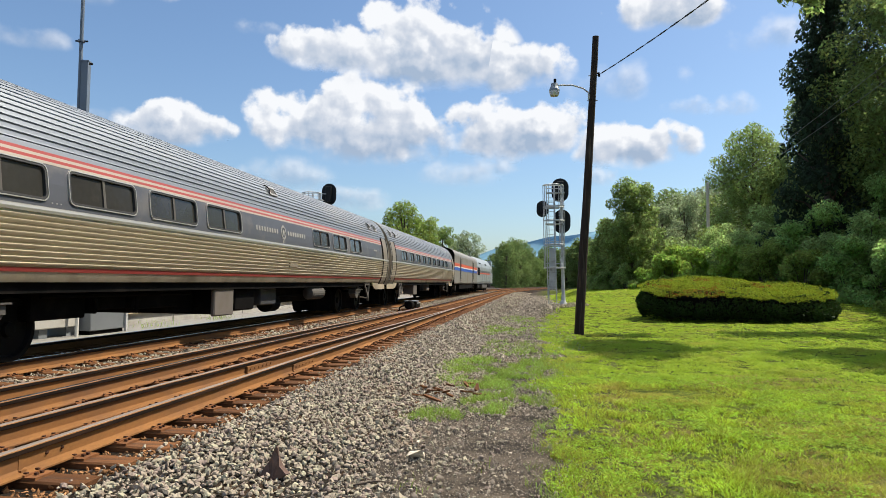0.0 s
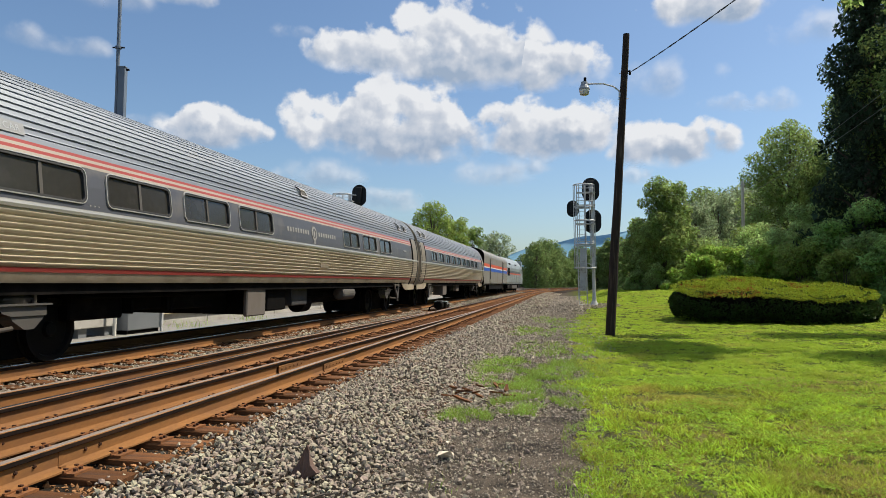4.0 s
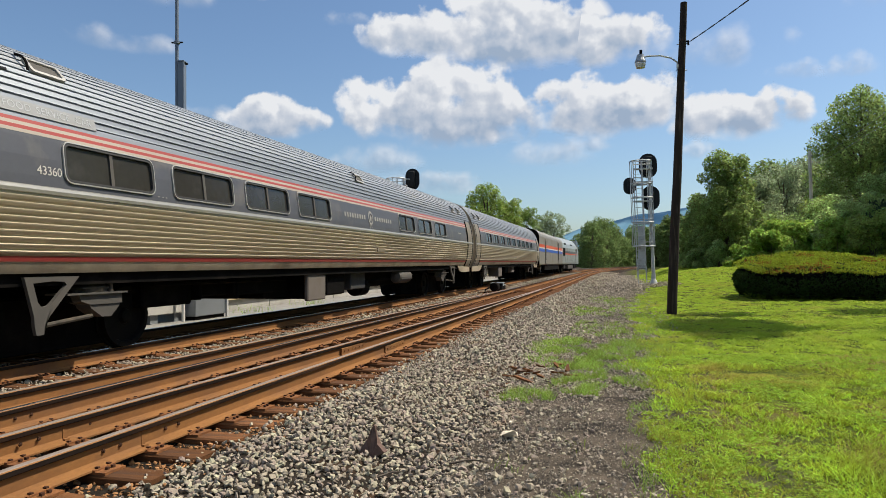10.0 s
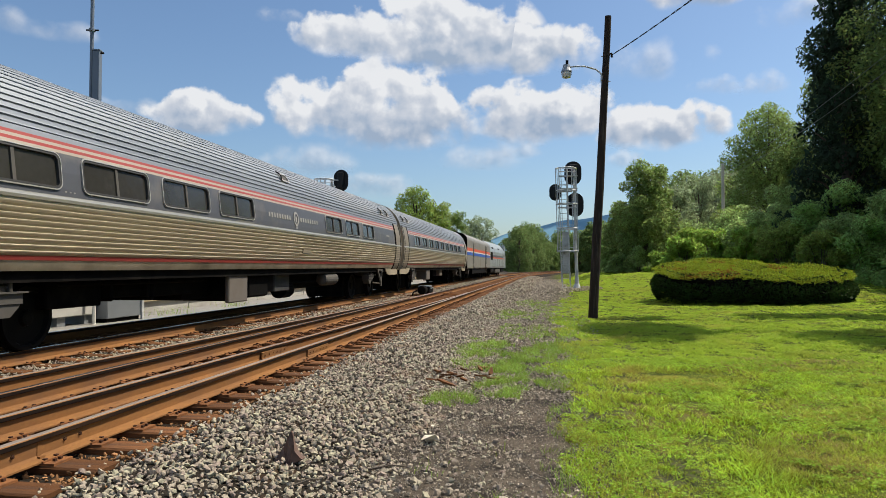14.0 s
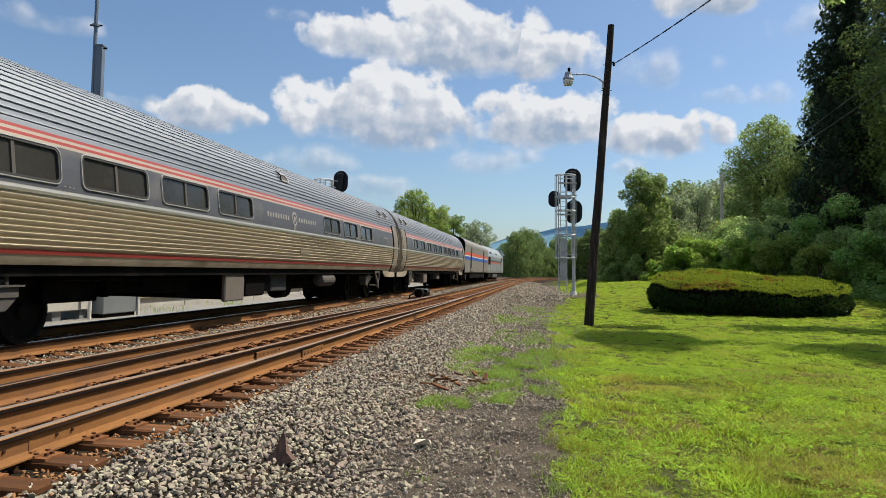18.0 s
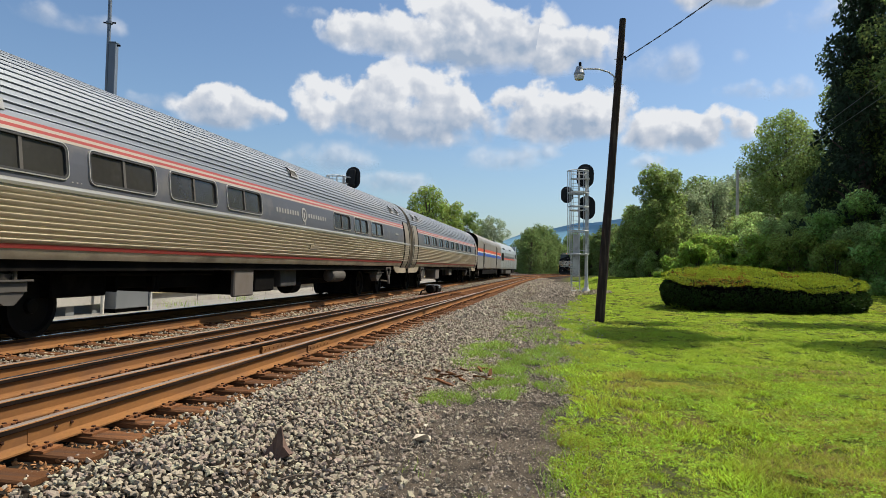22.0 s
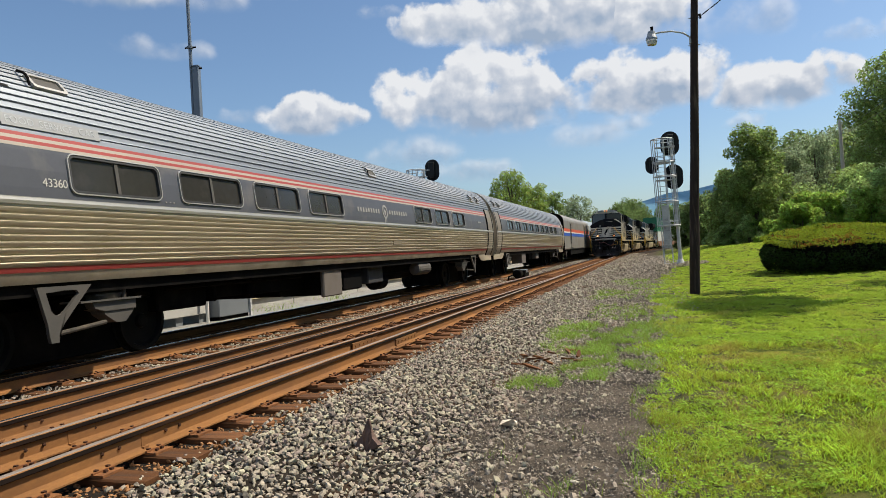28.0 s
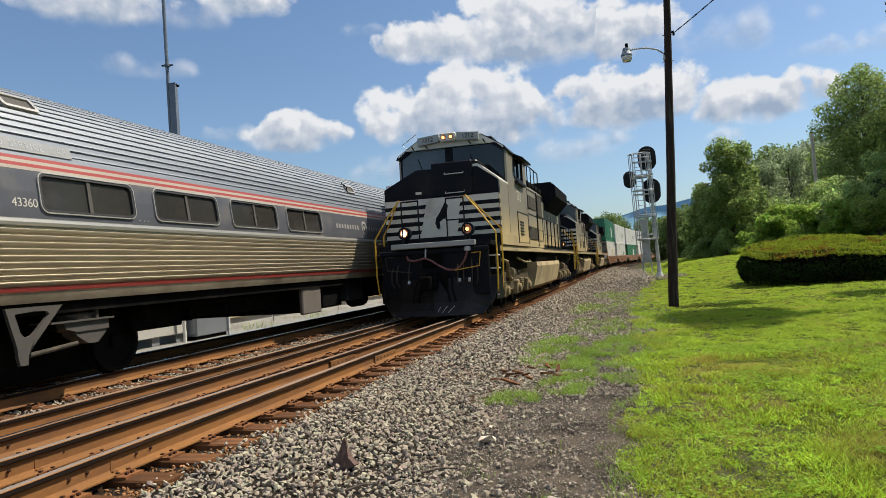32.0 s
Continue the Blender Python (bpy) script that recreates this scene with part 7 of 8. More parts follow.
    part("rest_bolt", tubes(0.035, 6, [(0.28, -0.17, 9.3), (0.40, -0.17, 9.3)]), UNDER_BLACK, m)


relay_mast()


def lamp_pole():
    x, y, z = 1.39, 21.1, -0.36
    p = thing("street_lamp", pose(x, y, z), "dark creosoted wooden pole with a curved lamp arm", "lamp post")
    rnd = random.Random(3)
    top = Vector((0.50, -0.15, 9.40))
    pts = [top * (k / 12) + Vector((rnd.uniform(-0.008, 0.008), rnd.uniform(-0.008, 0.008), 0)) for k in range(13)]
    pts[0] = Vector((0, 0, -0.1))
    bm = bmesh.new()
    tube(bm, pts, 0.150, 16, 0.098)
    part("pole", bm, POLE_WOOD, p, "dark weathered round pole leaning slightly")
    a = top * (7.56 / 9.40)
    arm = [a + Vector((-0.10, -0.02, -0.12)), a + Vector((-0.13, -0.02, 0.05)), a + Vector((-0.30, -0.05, 0.18)), a + Vector((-0.62, -0.10, 0.27)), a + Vector((-0.95, -0.15, 0.27)), a + Vector((-1.10, -0.17, 0.25))]
    part("lamp_arm", tubes(0.026, 8, arm), GALV, p, "grey curved pipe arm")
    h = a + Vector((-1.20, -0.19, 0.22))
    head = part("lamp_head", lathe(bmesh.new(), [(0.03, 0.12), (0.10, 0.10), (0.12, 0.0), (0.165, -0.10), (0.17, -0.14), (0.15, -0.15)], h, "z", 18), CABINET_GREY, p, "grey barn-style lamp head")
    part("photo_cell", tubes(0.045, 10, [h + Vector((0.02, 0, 0.11)), h + Vector((0.02, 0, 0.24))]), UNDER_BLACK, head)
    part("lamp_bowl", lathe(bmesh.new(), [(0.155, -0.15), (0.16, -0.20), (0.13, -0.30), (0.03, -0.33)], h, "z", 18), M("frosted_refractor", (0.62, 0.60, 0.55), 0.2, 0, 0.1, 3, 30, 0.1), head, "pale ribbed glass bowl")
    part("arm_bracket", boxes((a.x - 0.14, a.x - 0.06, a.y - 0.06, a.y + 0.06, a.z - 0.16, a.z - 0.02)), GALV, p)
    w = top * (8.20 / 9.40)
    part("wire_clevis", tubes(0.035, 8, [w + Vector((0.05, 0, 0.0)), w + Vector((0.16, -0.02, 0.02)), w + Vector((0.17, -0.03, -0.10))]), UNDER_BLACK, p)
    for zz in (7.35, 8.15):
        c = top * (zz / 9.4)
        part("through_bolt", tubes(0.014, 6, [c + Vector((-0.16, 0, 0)), c + Vector((0.17, 0, 0))]), GALV, p)


lamp_pole()
WIRE = M("black_twisted_wire", (0.02, 0.02, 0.02), 0.6, 0, 0.2, 5, 40, 0)
PALE_WIRE = M("grey_bare_wire", (0.16, 0.17, 0.16), 0.5, 0.3, 0.1, 5, 40, 0)


def sagging(a, b, sag, n=24):
    a, b = Vector(a), Vector(b)
    return [a.lerp(b, k / n) - Vector((0, 0, sag * 4 * (k / n) * (1 - k / n))) for k in range(n + 1)]


def twisted_wire(name, a, b, sag, label):
    """Two strands wound round each other."""
    base = sagging(a, b, sag, 150)
    bm = bmesh.new()
    for ph in (0, math.pi):
        tube(bm, [p + Vector((0.011 * math.cos(k * 0.9 + ph), 0, 0.011 * math.sin(k * 0.9 + ph))) for k, p in enumerate(base)], 0.0095, 5)
    w = part(name, bm, WIRE, None)
    return tagged(w, label, "cable")


twisted_wire("service_cable", (2.0, 21.0, 7.83), (9.2, -7.0, 8.0), 0.75, "black twisted cable slung from the lamp pole")


def utility_pole(x, y, z, h):
    p = thing("utility_pole", pose(x, y, z), "bare grey wooden utility pole among the trees", "utility pole")
    part("pole", tube(bmesh.new(), [(0, 0, -0.3), (0.05, 0, h * 0.5), (0.02, 0, h)], 0.17, 12, 0.12), OLD_POLE, p)
    for zz in (0.96, 0.90):
        part("insulator", tubes(0.05, 8, [(0.12, 0, h * zz), (0.24, 0, h * zz)]), CABINET_GREY, p)
    return p


utility_pole(15.28, 61.2, ground_z(15.28, 61.2), 10.35 - ground_z(15.28, 61.2))
for a, b, sag in (((15.5, 61.2, 9.45), (15.4, 19.0, 12.4), 0.5), ((15.5, 61.2, 9.05), (15.4, 19.0, 11.6), 0.6), ((15.3, 61.2, 7.2), (7.0, 88, 6.0), 0.3)):
    w = part("overhead_wire", tubes(0.014, 5, sagging(a, b, sag)), PALE_WIRE, None)
    tagged(w, "thin grey overhead wire strung between poles", "cable", "overhead wires")


# ---- lineside things ----
def switch_machine():
    s = thing("switch_machine", pose(-5.95, 31.6, -0.24), "dark iron switch machine beside the track points", "switch machine")
    for yy in (-0.75, 0.55):
        part("long_tie", boxes((-0.75, 1.1, yy - 0.11, yy + 0.11, -0.03, 0.08), bevel=0.012), TIE_WOOD, s)
    part("base_plate", boxes((-0.34, 0.36, -1.0, 1.0, 0.08, 0.11), bevel=0.008), PLATE_RUST, s)
    part("motor_case", lathe(bmesh.new(), [(0.05, -0.42), (0.19, -0.40), (0.21, -0.34), (0.21, 0.14), (0.17, 0.18)], (0.02, -0.52, 0.31), "y", 18), UNDER_BLACK, s, "round black motor case")
    gear = part("gear_case", boxes((-0.26, 0.30, -0.32, 0.34, 0.11, 0.46), bevel=0.05), UNDER_BLACK, s)
    part("lid", boxes((-0.28, 0.32, -0.34, 0.36, 0.46, 0.50), bevel=0.012), CABINET_GREY, gear)
    part("hasp", boxes((0.30, 0.33, -0.05, 0.05, 0.34, 0.48)), GALV, gear)
    circuit = part("circuit_case", boxes((-0.24, 0.26, 0.38, 0.95, 0.11, 0.36), bevel=0.04), UNDER_BLACK, s)
    part("lid", boxes((-0.26, 0.28, 0.36, 0.97, 0.36, 0.39), bevel=0.010), CABINET_GREY, circuit)
    for yy in (-0.85, -0.30, 0.36, 0.92):
        part("hold_down_bolt", lathe(bmesh.new(), [(0.03, 0.0), (0.03, 0.05), (0.012, 0.06)], (0.31, yy, 0.11), "z", 6), PLATE_RUST, s)
    for yy, z in ((0.05, 0.10), (0.24, 0.13), (0.62, 0.10)):
        part("throw_rod", tubes(0.026, 6, [(0.2, yy, z), (1.05, yy, z - 0.02), (1.6, yy, z - 0.07)]), PLATE_RUST, s)
    part("throw_lever", tubes(0.025, 6, [(-0.05, 0.95, 0.24), (-0.05, 1.15, 0.27), (-0.05, 1.55, 0.20)]), CABINET_GREY, s)
    part("conduit", tubes(0.035, 8, [(-0.20, -0.9, 0.28), (-0.34, -1.05, 0.22), (-0.42, -1.1, -0.05)]), UNDER_BLACK, s)


switch_machine()


def steel_shard():
    g = ground_z(-2.0, 5.0)
    z = ballast_z(-2.0)
    bm = bmesh.new()
    poly = [(-0.10, 0.0), (-0.05, 0.10), (-0.02, 0.20), (-0.005, 0.235), (0.008, 0.22), (0.03, 0.155), (0.07, 0.095), (0.135, 0.045), (0.02, -0.04)]
    front = [bm.verts.new((a, -0.05 * (b < 0.1), b)) for a, b in poly]
    back = [bm.verts.new((a, 0.02, b)) for a, b in poly]
    bm.faces.new(front)
    bm.faces.new(back[::-1])
    for i in range(len(poly)):
        j = (i + 1) % len(poly)
        bm.faces.new((front[j], front[i], back[i], back[j]))
    ob = part("steel_scrap", bm, SHARD_RUST, None)
    ob.matrix_basis = pose(-2.0, 4.92, z + 0.0, -8, 4, -6)
    tagged(ob, "pointed rusty steel scrap standing in the ballast", "scrap metal")


steel_shard()


def debris():
    rnd = random.Random(12)
    spots = [(-1.35, 9.2, 0.5), (-1.0, 8.7, 0.35), (-0.9, 9.6, 0.25), (-1.25, 5.1, 0.3), (-0.85, 17.5, 0.4), (-0.65, 6.9, 0.2), (-1.7, 4.55, 0.22)]
    for x, y, l in spots:
        a = rnd.uniform(0, 180)
        d = Vector((math.cos(radians(a)), math.sin(radians(a)), 0)) * l / 2
        z = max(ground_z(x, y), ballast_z(x) if x < -0.95 else -9) + 0.035
        st = part("dead_stick", tube(bmesh.new(), [(x - d.x, y - d.y, z), (x + 0.02, y, z + 0.02), (x + d.x, y + d.y, z)], 0.011, 6, 0.005), BARK, None)
        tagged(st, "short dry stick lying on the gravel", "stick", "dry sticks")


debris()


def wood_chips():
    """Splinters of a rotten tie strewn on the gravel."""
    rnd = random.Random(21)
    for k in range(16):
        x, y = rnd.gauss(-1.2, 0.22), rnd.gauss(9.5, 0.5)
        l, w = rnd.uniform(0.05, 0.17), rnd.uniform(0.018, 0.05)
        chip = part("wood_chip", prisms(2, ([(-l, -w * 0.4), (-l * 0.3, -w), (l, -w * 0.5), (l * 0.8, w * 0.6), (-l * 0.7, w)], -0.012, 0.012)), TIE_WOOD, None)
        chip.matrix_basis = pose(x, y, max(ground_z(x, y), ballast_z(x) if x < -0.95 else -9) + 0.05, rnd.uniform(-16, 16), rnd.uniform(-16, 16), rnd.uniform(0, 360))
        tagged(chip, "rust-brown splinter of rotten wood on the gravel", "wood chip", "wood chips")


wood_chips()


# ---- beyond the standing train ----
def platform_side():
    pl = thing("platform", pose(-13.6, 0, 0), "low concrete platform beyond the standing train", "platform", kind="structure")
    for k in range(9):
        part("slab", boxes((-4.0, 0.0, 17.4 + k * 6.0, 23.36 + k * 6.0, -0.75, -0.02), bevel=0.02), CONCRETE, pl)
        part("edge_beam", boxes((-0.04, 0.12, 17.4 + k * 6.0, 23.36 + k * 6.0, -0.02, 0.16), bevel=0.015), WALL_TAN, pl, "tan painted edge beam")
    apron = new("gravel_apron", mesh_from("gravel_apron", [(-13.5, -2, -0.39), (-10.4, -2, -0.385), (-10.4, 96, -0.385), (-13.5, 96, -0.39)], [(0, 1, 2, 3)],
                M("pale_gravel", (0.20, 0.19, 0.17), 0.95, 0, 0.3, 4, 30, 0.6, world_space=True, bump_dist=0.03)))
    tagged(apron, "pale gravel strip between the track and the platform", "gravel", kind="structure")
    c = thing("equipment_cabinet", pose(-12.6, 16.62, -0.40), "grey sheet-metal equipment cabinet by the platform", "cabinet")
    part("body", boxes((-0.5, 0.5, 0.0, 1.55, 0.12, 1.3), bevel=0.02), CABINET_GREY, c)
    part("plinth", boxes((-0.45, 0.45, 0.05, 1.5, 0, 0.12)), UNDER_BLACK, c)
    part("door_edge", boxes((0.5, 0.56, 1.50, 1.58, 0.0, 1.42)), GALV, c)
    c2 = thing("equipment_cabinet", pose(-12.9, 12.9, -0.40), "weathered tan equipment cabinet by the platform", "cabinet")
    part("body", boxes((-0.5, 0.5, 0.0, 3.6, 0.26, 0.98), bevel=0.02), CONCRETE, c2)
    for yy in (0.1, 1.2, 2.3, 3.3):
        part("leg", boxes((-0.4, 0.4, yy, yy + 0.3, 0, 0.30)), CABINET_GREY, c2)
    p = thing("marker_post", pose(-12.2, 16.2, -0.40), "white painted steel post beside the cabinet", "post")
    part("post", tubes(0.05, 10, [(0, 0, 0), (0, 0, 1.5)]), CONTAINER_WHITE, p)
    rng = np.random.default_rng(30)
    r = np.array([(rng.normal(-12.3, 0.3), rng.normal(y, 0.5), -0.39) for y in (20.0, 24.5) for _ in range(70)])
    ob = new("weeds", blades("weeds", r, rng.uniform(0.10, 0.30, len(r)), np.full(len(r), 0.012), WEED, rng, 0.5))
    tagged(ob, "tall yellow-green weeds beside the platform", "weeds", kind="stuff")


platform_side()


# ---- trees and bushes ----
def leaf_cloud(name, blobs, count, size, material, rng, flat=0.5, droop=0.0, shell=0.45):
    """Many small leaf sprays spread over lumps; blobs are rows of centre x, y, z and radius."""
    blobs = np.array(blobs, float)
    w = blobs[:, 3] ** 2
    pick = rng.choice(len(blobs), count, p=w / w.sum())
    d = rng.normal(size=(count, 3))
    d /= np.linalg.norm(d, axis=1)[:, None]
    rad = blobs[pick, 3] * (shell + (1.08 - shell) * rng.random(count) ** 0.6)
    c = blobs[pick, :3] + d * rad[:, None] * np.array([1, 1, 0.85])
    n = d * 0.7 + rng.normal(size=(count, 3)) * 0.6 + np.array([0, 0, 0.45])
    n /= np.linalg.norm(n, axis=1)[:, None]
    a = np.cross(n, rng.normal(size=(count, 3)))
    a /= np.linalg.norm(a, axis=1)[:, None]
    a[:, 2] -= droop
    b = np.cross(n, a)
    s = size * rng.uniform(0.55, 1.25, count)
    a, b = a * s[:, None], b * (s * flat)[:, None]
    v = np.stack([c - a, c - b * 0.9 + a * 0.1, c + a, c + b * 0.9 + a * 0.1], 1).reshape(-1, 3)
    return big_mesh(name, v, np.arange(4 * count).reshape(-1, 4), material)


def tree(x, y, h, r, leaf, label, count=7000, size=0.22, bare=0.22, seed=1, lumps=34, category="tree", trunk_r=None, conical=0.0, lean=(0, 0), droop=0.0, turn=None, reach=(0, 0)):
    """A tapered trunk with limbs and an uneven crown of many leaf sprays."""
    rnd = random.Random(seed)
    rng = np.random.default_rng(seed)
    t = thing("tree", pose(x, y, ground_z(x, y) - 0.1, 0, 0, rnd.uniform(0, 360) if turn is None else turn), label, category, "trees")
    trunk_r = trunk_r or 0.02 * h + 0.05
    top = Vector((rnd.uniform(-0.4, 0.4) + lean[0], rnd.uniform(-0.4, 0.4) + lean[1], h * 0.82))
    bm = bmesh.new()
    tube(bm, [Vector((0, 0, -0.4)), top * 0.3 + Vector((rnd.uniform(-0.15, 0.15), 0, 0)), top * 0.65, top], trunk_r, 9, trunk_r * 0.25)
    blobs = []
    for k in range(lumps):
        f = (k + 0.5) / lumps
        z = h * (bare + (1 - bare) * f)
        prof = math.sin(math.pi * min(0.12 + 0.80 * f, 1)) ** 0.7 if not conical else (1 - f) ** 0.8 * conical + 0.12
        a = k * 2.39996 + rnd.uniform(-0.4, 0.4)
        rr = r * prof * rnd.uniform(0.35, 0.92)
        br = r * rnd.uniform(0.20, 0.36) * (0.7 + 0.3 * prof)
        c = Vector((rr * math.cos(a) + lean[0] * f + reach[0], rr * math.sin(a) + lean[1] * f + reach[1], z - br * 0.4))
        blobs.append((*c, br))
        if k % 2 == 0:
            root = top * max(min(z / h * 0.72, 0.9), 0.15)
            tube(bm, [root, root.lerp(c, 0.55) + Vector((0, 0, 0.12 * r)), c], trunk_r * 0.28, 5, trunk_r * 0.06)
    part("trunk", bm, BARK, t)
    ob = new("crown", leaf_cloud("crown", blobs, count, size, leaf, rng, droop=droop))
    ob.parent = t
    return t


def bush(x, y, h, r, leaf, label, count=2200, size=0.16, seed=1, lumps=26, z=None):
    rnd = random.Random(seed)
    rng = np.random.default_rng(seed)
    t = thing("bush", pose(x, y, (ground_z(x, y) if z is None else z) - 0.05, 0, 0, rnd.uniform(0, 360)), label, "bush", "bushes")
    blobs, bm = [], bmesh.new()
    for k in range(lumps):
        a, f = k * 2.39996, rnd.random()
        br = min(r, h) * rnd.uniform(0.13, 0.36)
        rr = r * rnd.uniform(0.1, 0.9) * (1 - 0.45 * f)
        c = Vector((rr * math.cos(a), rr * math.sin(a), max(h * f - br * 0.3, br * 0.5)))
        blobs.append((*c, br))
        if k % 2 == 0:
            tube(bm, [Vector((c.x * 0.15, c.y * 0.15, -0.1)), c * 0.6 + Vector((0, 0, 0.1)), c], 0.035, 5, 0.012)
    part("stem", bm, BARK, t)
    ob = new("foliage", leaf_cloud("foliage", blobs, count, size, leaf, rng, 0.45))
    ob.parent = t
    return t


def overhanging_maple():
    """A maple whose long limbs reach out over the lawn."""
    rnd = random.Random(11)
    base = Vector((18.5, 19.5, ground_z(18.5, 19.5)))
    t = thing("tree", pose(*base), "large maple with long limbs overhanging the lawn", "tree", "trees")
    bm = bmesh.new()
    fork = Vector((-0.5, 0.2, 6.5))
    tube(bm, [Vector((0, 0, -0.4)), Vector((-0.1, 0, 3)), fork], 0.42, 10, 0.30)
    blobs = []
    for cx, cy, cz, rx, ry, n, br in ((9.6, 21.7, 12.4, 0.9, 2.1, 18, 0.85), (9.9, 25.6, 12.0, 0.9, 0.7, 5, 0.55), (15.6, 26.8, 12.8, 2.2, 1.1, 12, 0.8), (15.2, 20.3, 13.2, 1.6, 1.6, 12, 0.9), (19, 19, 15, 3.5, 3.5, 22, 1.3)):
        hub = Vector((cx, cy, cz)) - base
        tube(bm, [fork, fork.lerp(hub, 0.5) + Vector((0, 0, 1.2)), hub], 0.17, 7, 0.06)
        for k in range(n):
            a, f = k * 2.39996, math.sqrt((k + 0.5) / n)
            c = hub + Vector((rx * f * math.cos(a), ry * f * math.sin(a), rnd.uniform(-0.5, 0.5)))
            blobs.append((*c, br * rnd.uniform(0.7, 1.2)))
            tube(bm, [hub, c], 0.045, 5, 0.015)
    part("trunk", bm, BARK, t)
    ob = new("crown", leaf_cloud("crown", blobs, 30000, 0.15, LEAF_OAK, np.random.default_rng(11)))
    ob.parent = t


def woods():
    # edge of the wood along the lawn
    tree(8.9, 62, 9.9, 3.1, LEAF_OAK, "broad leafy tree at the edge of the lawn", 26000, 0.14, 0.04, 1, 60)
    tree(7.4, 66, 7.0, 2.6, LEAF_OAK, "low leafy tree at the edge of the lawn", 15000, 0.14, 0.03, 2, 44)
    tree(12.9, 70, 8.2, 2.8, LEAF_WILLOW, "leafy tree in the shade of the wood", 15000, 0.145, 0.04, 3, 44)
    tree(17.0, 79, 10.2, 3.6, LEAF_WILLOW, "grey-green feathery tree behind the wood edge", 18000, 0.14, 0.05, 4, 50)
    tree(21.5, 84, 10.4, 3.6, LEAF_WILLOW, "grey-green feathery tree behind the wood edge", 9000, 0.19, 0.05, 5, 50)
    tree(21.2, 68, 14.2, 4.6, LEAF_OAK, "tall light green maple on the bank", 32000, 0.15, 0.02, 6, 70)
    tree(23.5, 58, 14.5, 4.6, LEAF_DEEP, "tall green maple on the bank", 24000, 0.16, 0.03, 7, 60)
    tree(18.9, 45.5, 20.5, 4.6, LEAF_DARK, "tall dark spruce with drooping boughs", 19000, 0.17, 0.03, 8, 56, conical=0.80, droop=0.5)
    tree(21.6, 41.5, 20.5, 4.3, LEAF_DEEP, "tall green maple against the dark spruce", 30000, 0.15, 0.03, 9, 70)
    tree(22.6, 50, 19.5, 4.4, LEAF_DARK, "tall dark leafy tree on the bank", 24000, 0.16, 0.03, 10, 60)
    overhanging_maple()
    tree(23.0, 28.5, 18.5, 5.2, LEAF_LIGHT, "large light green maple on the bank", 16000, 0.17, 0.05, 12, 60)
    tree(26, 36, 13, 5.5, LEAF_OAK, "tall leafy tree on the hillside", 12000, 0.23, 0.03, 14, 50)
    tree(27, 46, 14, 5.5, LEAF_OAK, "tall leafy tree on the hillside", 11000, 0.24, 0.03, 15, 50)
    tree(29, 62, 17, 5.5, LEAF_OAK, "tall leafy tree on the hillside", 10000, 0.25, 0.03, 16, 50)
    # understorey
    rnd = random.Random(40)
    kinds = [(LEAF_SHRUB, "dense dark green bush on the bank"), (LEAF_BLUISH, "blue-green bush on the bank"), (LEAF_SUMAC, "bright green sumac bush on the bank"), (LEAF_LIGHT, "light green shrub on the bank")]
    spots = [(10.3, 52.5, 2.5, 1.9, 2), (12.0, 50.5, 3.2, 2.0, 2), (11.2, 54.5, 3.4, 2.0, 2), (9.2, 56, 1.5, 1.4, 2), (13.6, 49, 3.6, 2.1, 0), (13.0, 46, 2.8, 1.9, 2), (14.8, 46.4, 3.9, 2.2, 0),
             (14.2, 43, 3.2, 1.9, 3), (15.6, 42.5, 4.3, 2.2, 1), (16.2, 40, 3.6, 2.0, 0), (17.6, 41.5, 5.0, 2.3, 1), (15.0, 39.3, 2.6, 1.6, 3), (16.4, 37, 3.3, 1.9, 1), (17.9, 37.5, 4.4, 2.2, 0),
             (18.9, 35.0, 4.2, 2.1, 1), (17.3, 34.2, 3.2, 1.8, 1), (16.9, 32.0, 2.8, 1.6, 3), (18.6, 31.6, 4.0, 2.0, 0), (20.2, 35.5, 5.2, 2.2, 0), (19.6, 40, 6.0, 2.4, 1), (18.2, 45, 5.0, 2.3, 3),
             (16.0, 50, 4.8, 2.3, 0), (18.0, 53, 5.5, 2.5, 0), (14.4, 54, 4.4, 2.3, 0), (15.0, 58, 5.0, 2.4, 3), (12.4, 59, 4.2, 2.2, 0), (20.5, 49, 6, 2.6, 0), (8.0, 60, 2.2, 1.6, 0), (6.6, 63, 1.9, 1.5, 0),
             (5.9, 68, 3.0, 2.0, 0), (17.5, 28.5, 3.0, 1.7, 3), (19.4, 27, 4.2, 2.0, 0), (21.5, 31, 5.5, 2.4, 0), (23, 37, 6.5, 2.6, 0), (24, 43, 7, 2.8, 0)]
    for k, (x, y, h, r, m) in enumerate(spots):
        bush(x, y, h, r, *kinds[m], count=8000 if y < 56 else 5200, size=0.105 if m != 2 else 0.14, seed=100 + k)
    # copses that close the view beyond the bend
    far = [tree(-300, 300, 16, 5.2, LEAF_FAR, "leafy tree beyond the bend in the line", 9000, 0.25, 0.02, 60, 52),
           tree(-300, 320, 14, 4.8, LEAF_FAR, "green tree beyond the bend in the line", 8500, 0.25, 0.02, 61, 50),
           tree(-300, 340, 11, 4.6, LEAF_FAR, "bushy tree beyond the bend in the line", 8000, 0.25, 0.0, 62, 46)]
    used = set()

    def set_tree(k, x, y, z):
        rz = rnd.uniform(0, 360)
        if k not in used:
            used.add(k)
            far[k].matrix_basis = pose(x, y, z, 0, 0, rz)
            return far[k]
        return copy_thing(far[k], pose(x, y, z, 0, 0, rz))

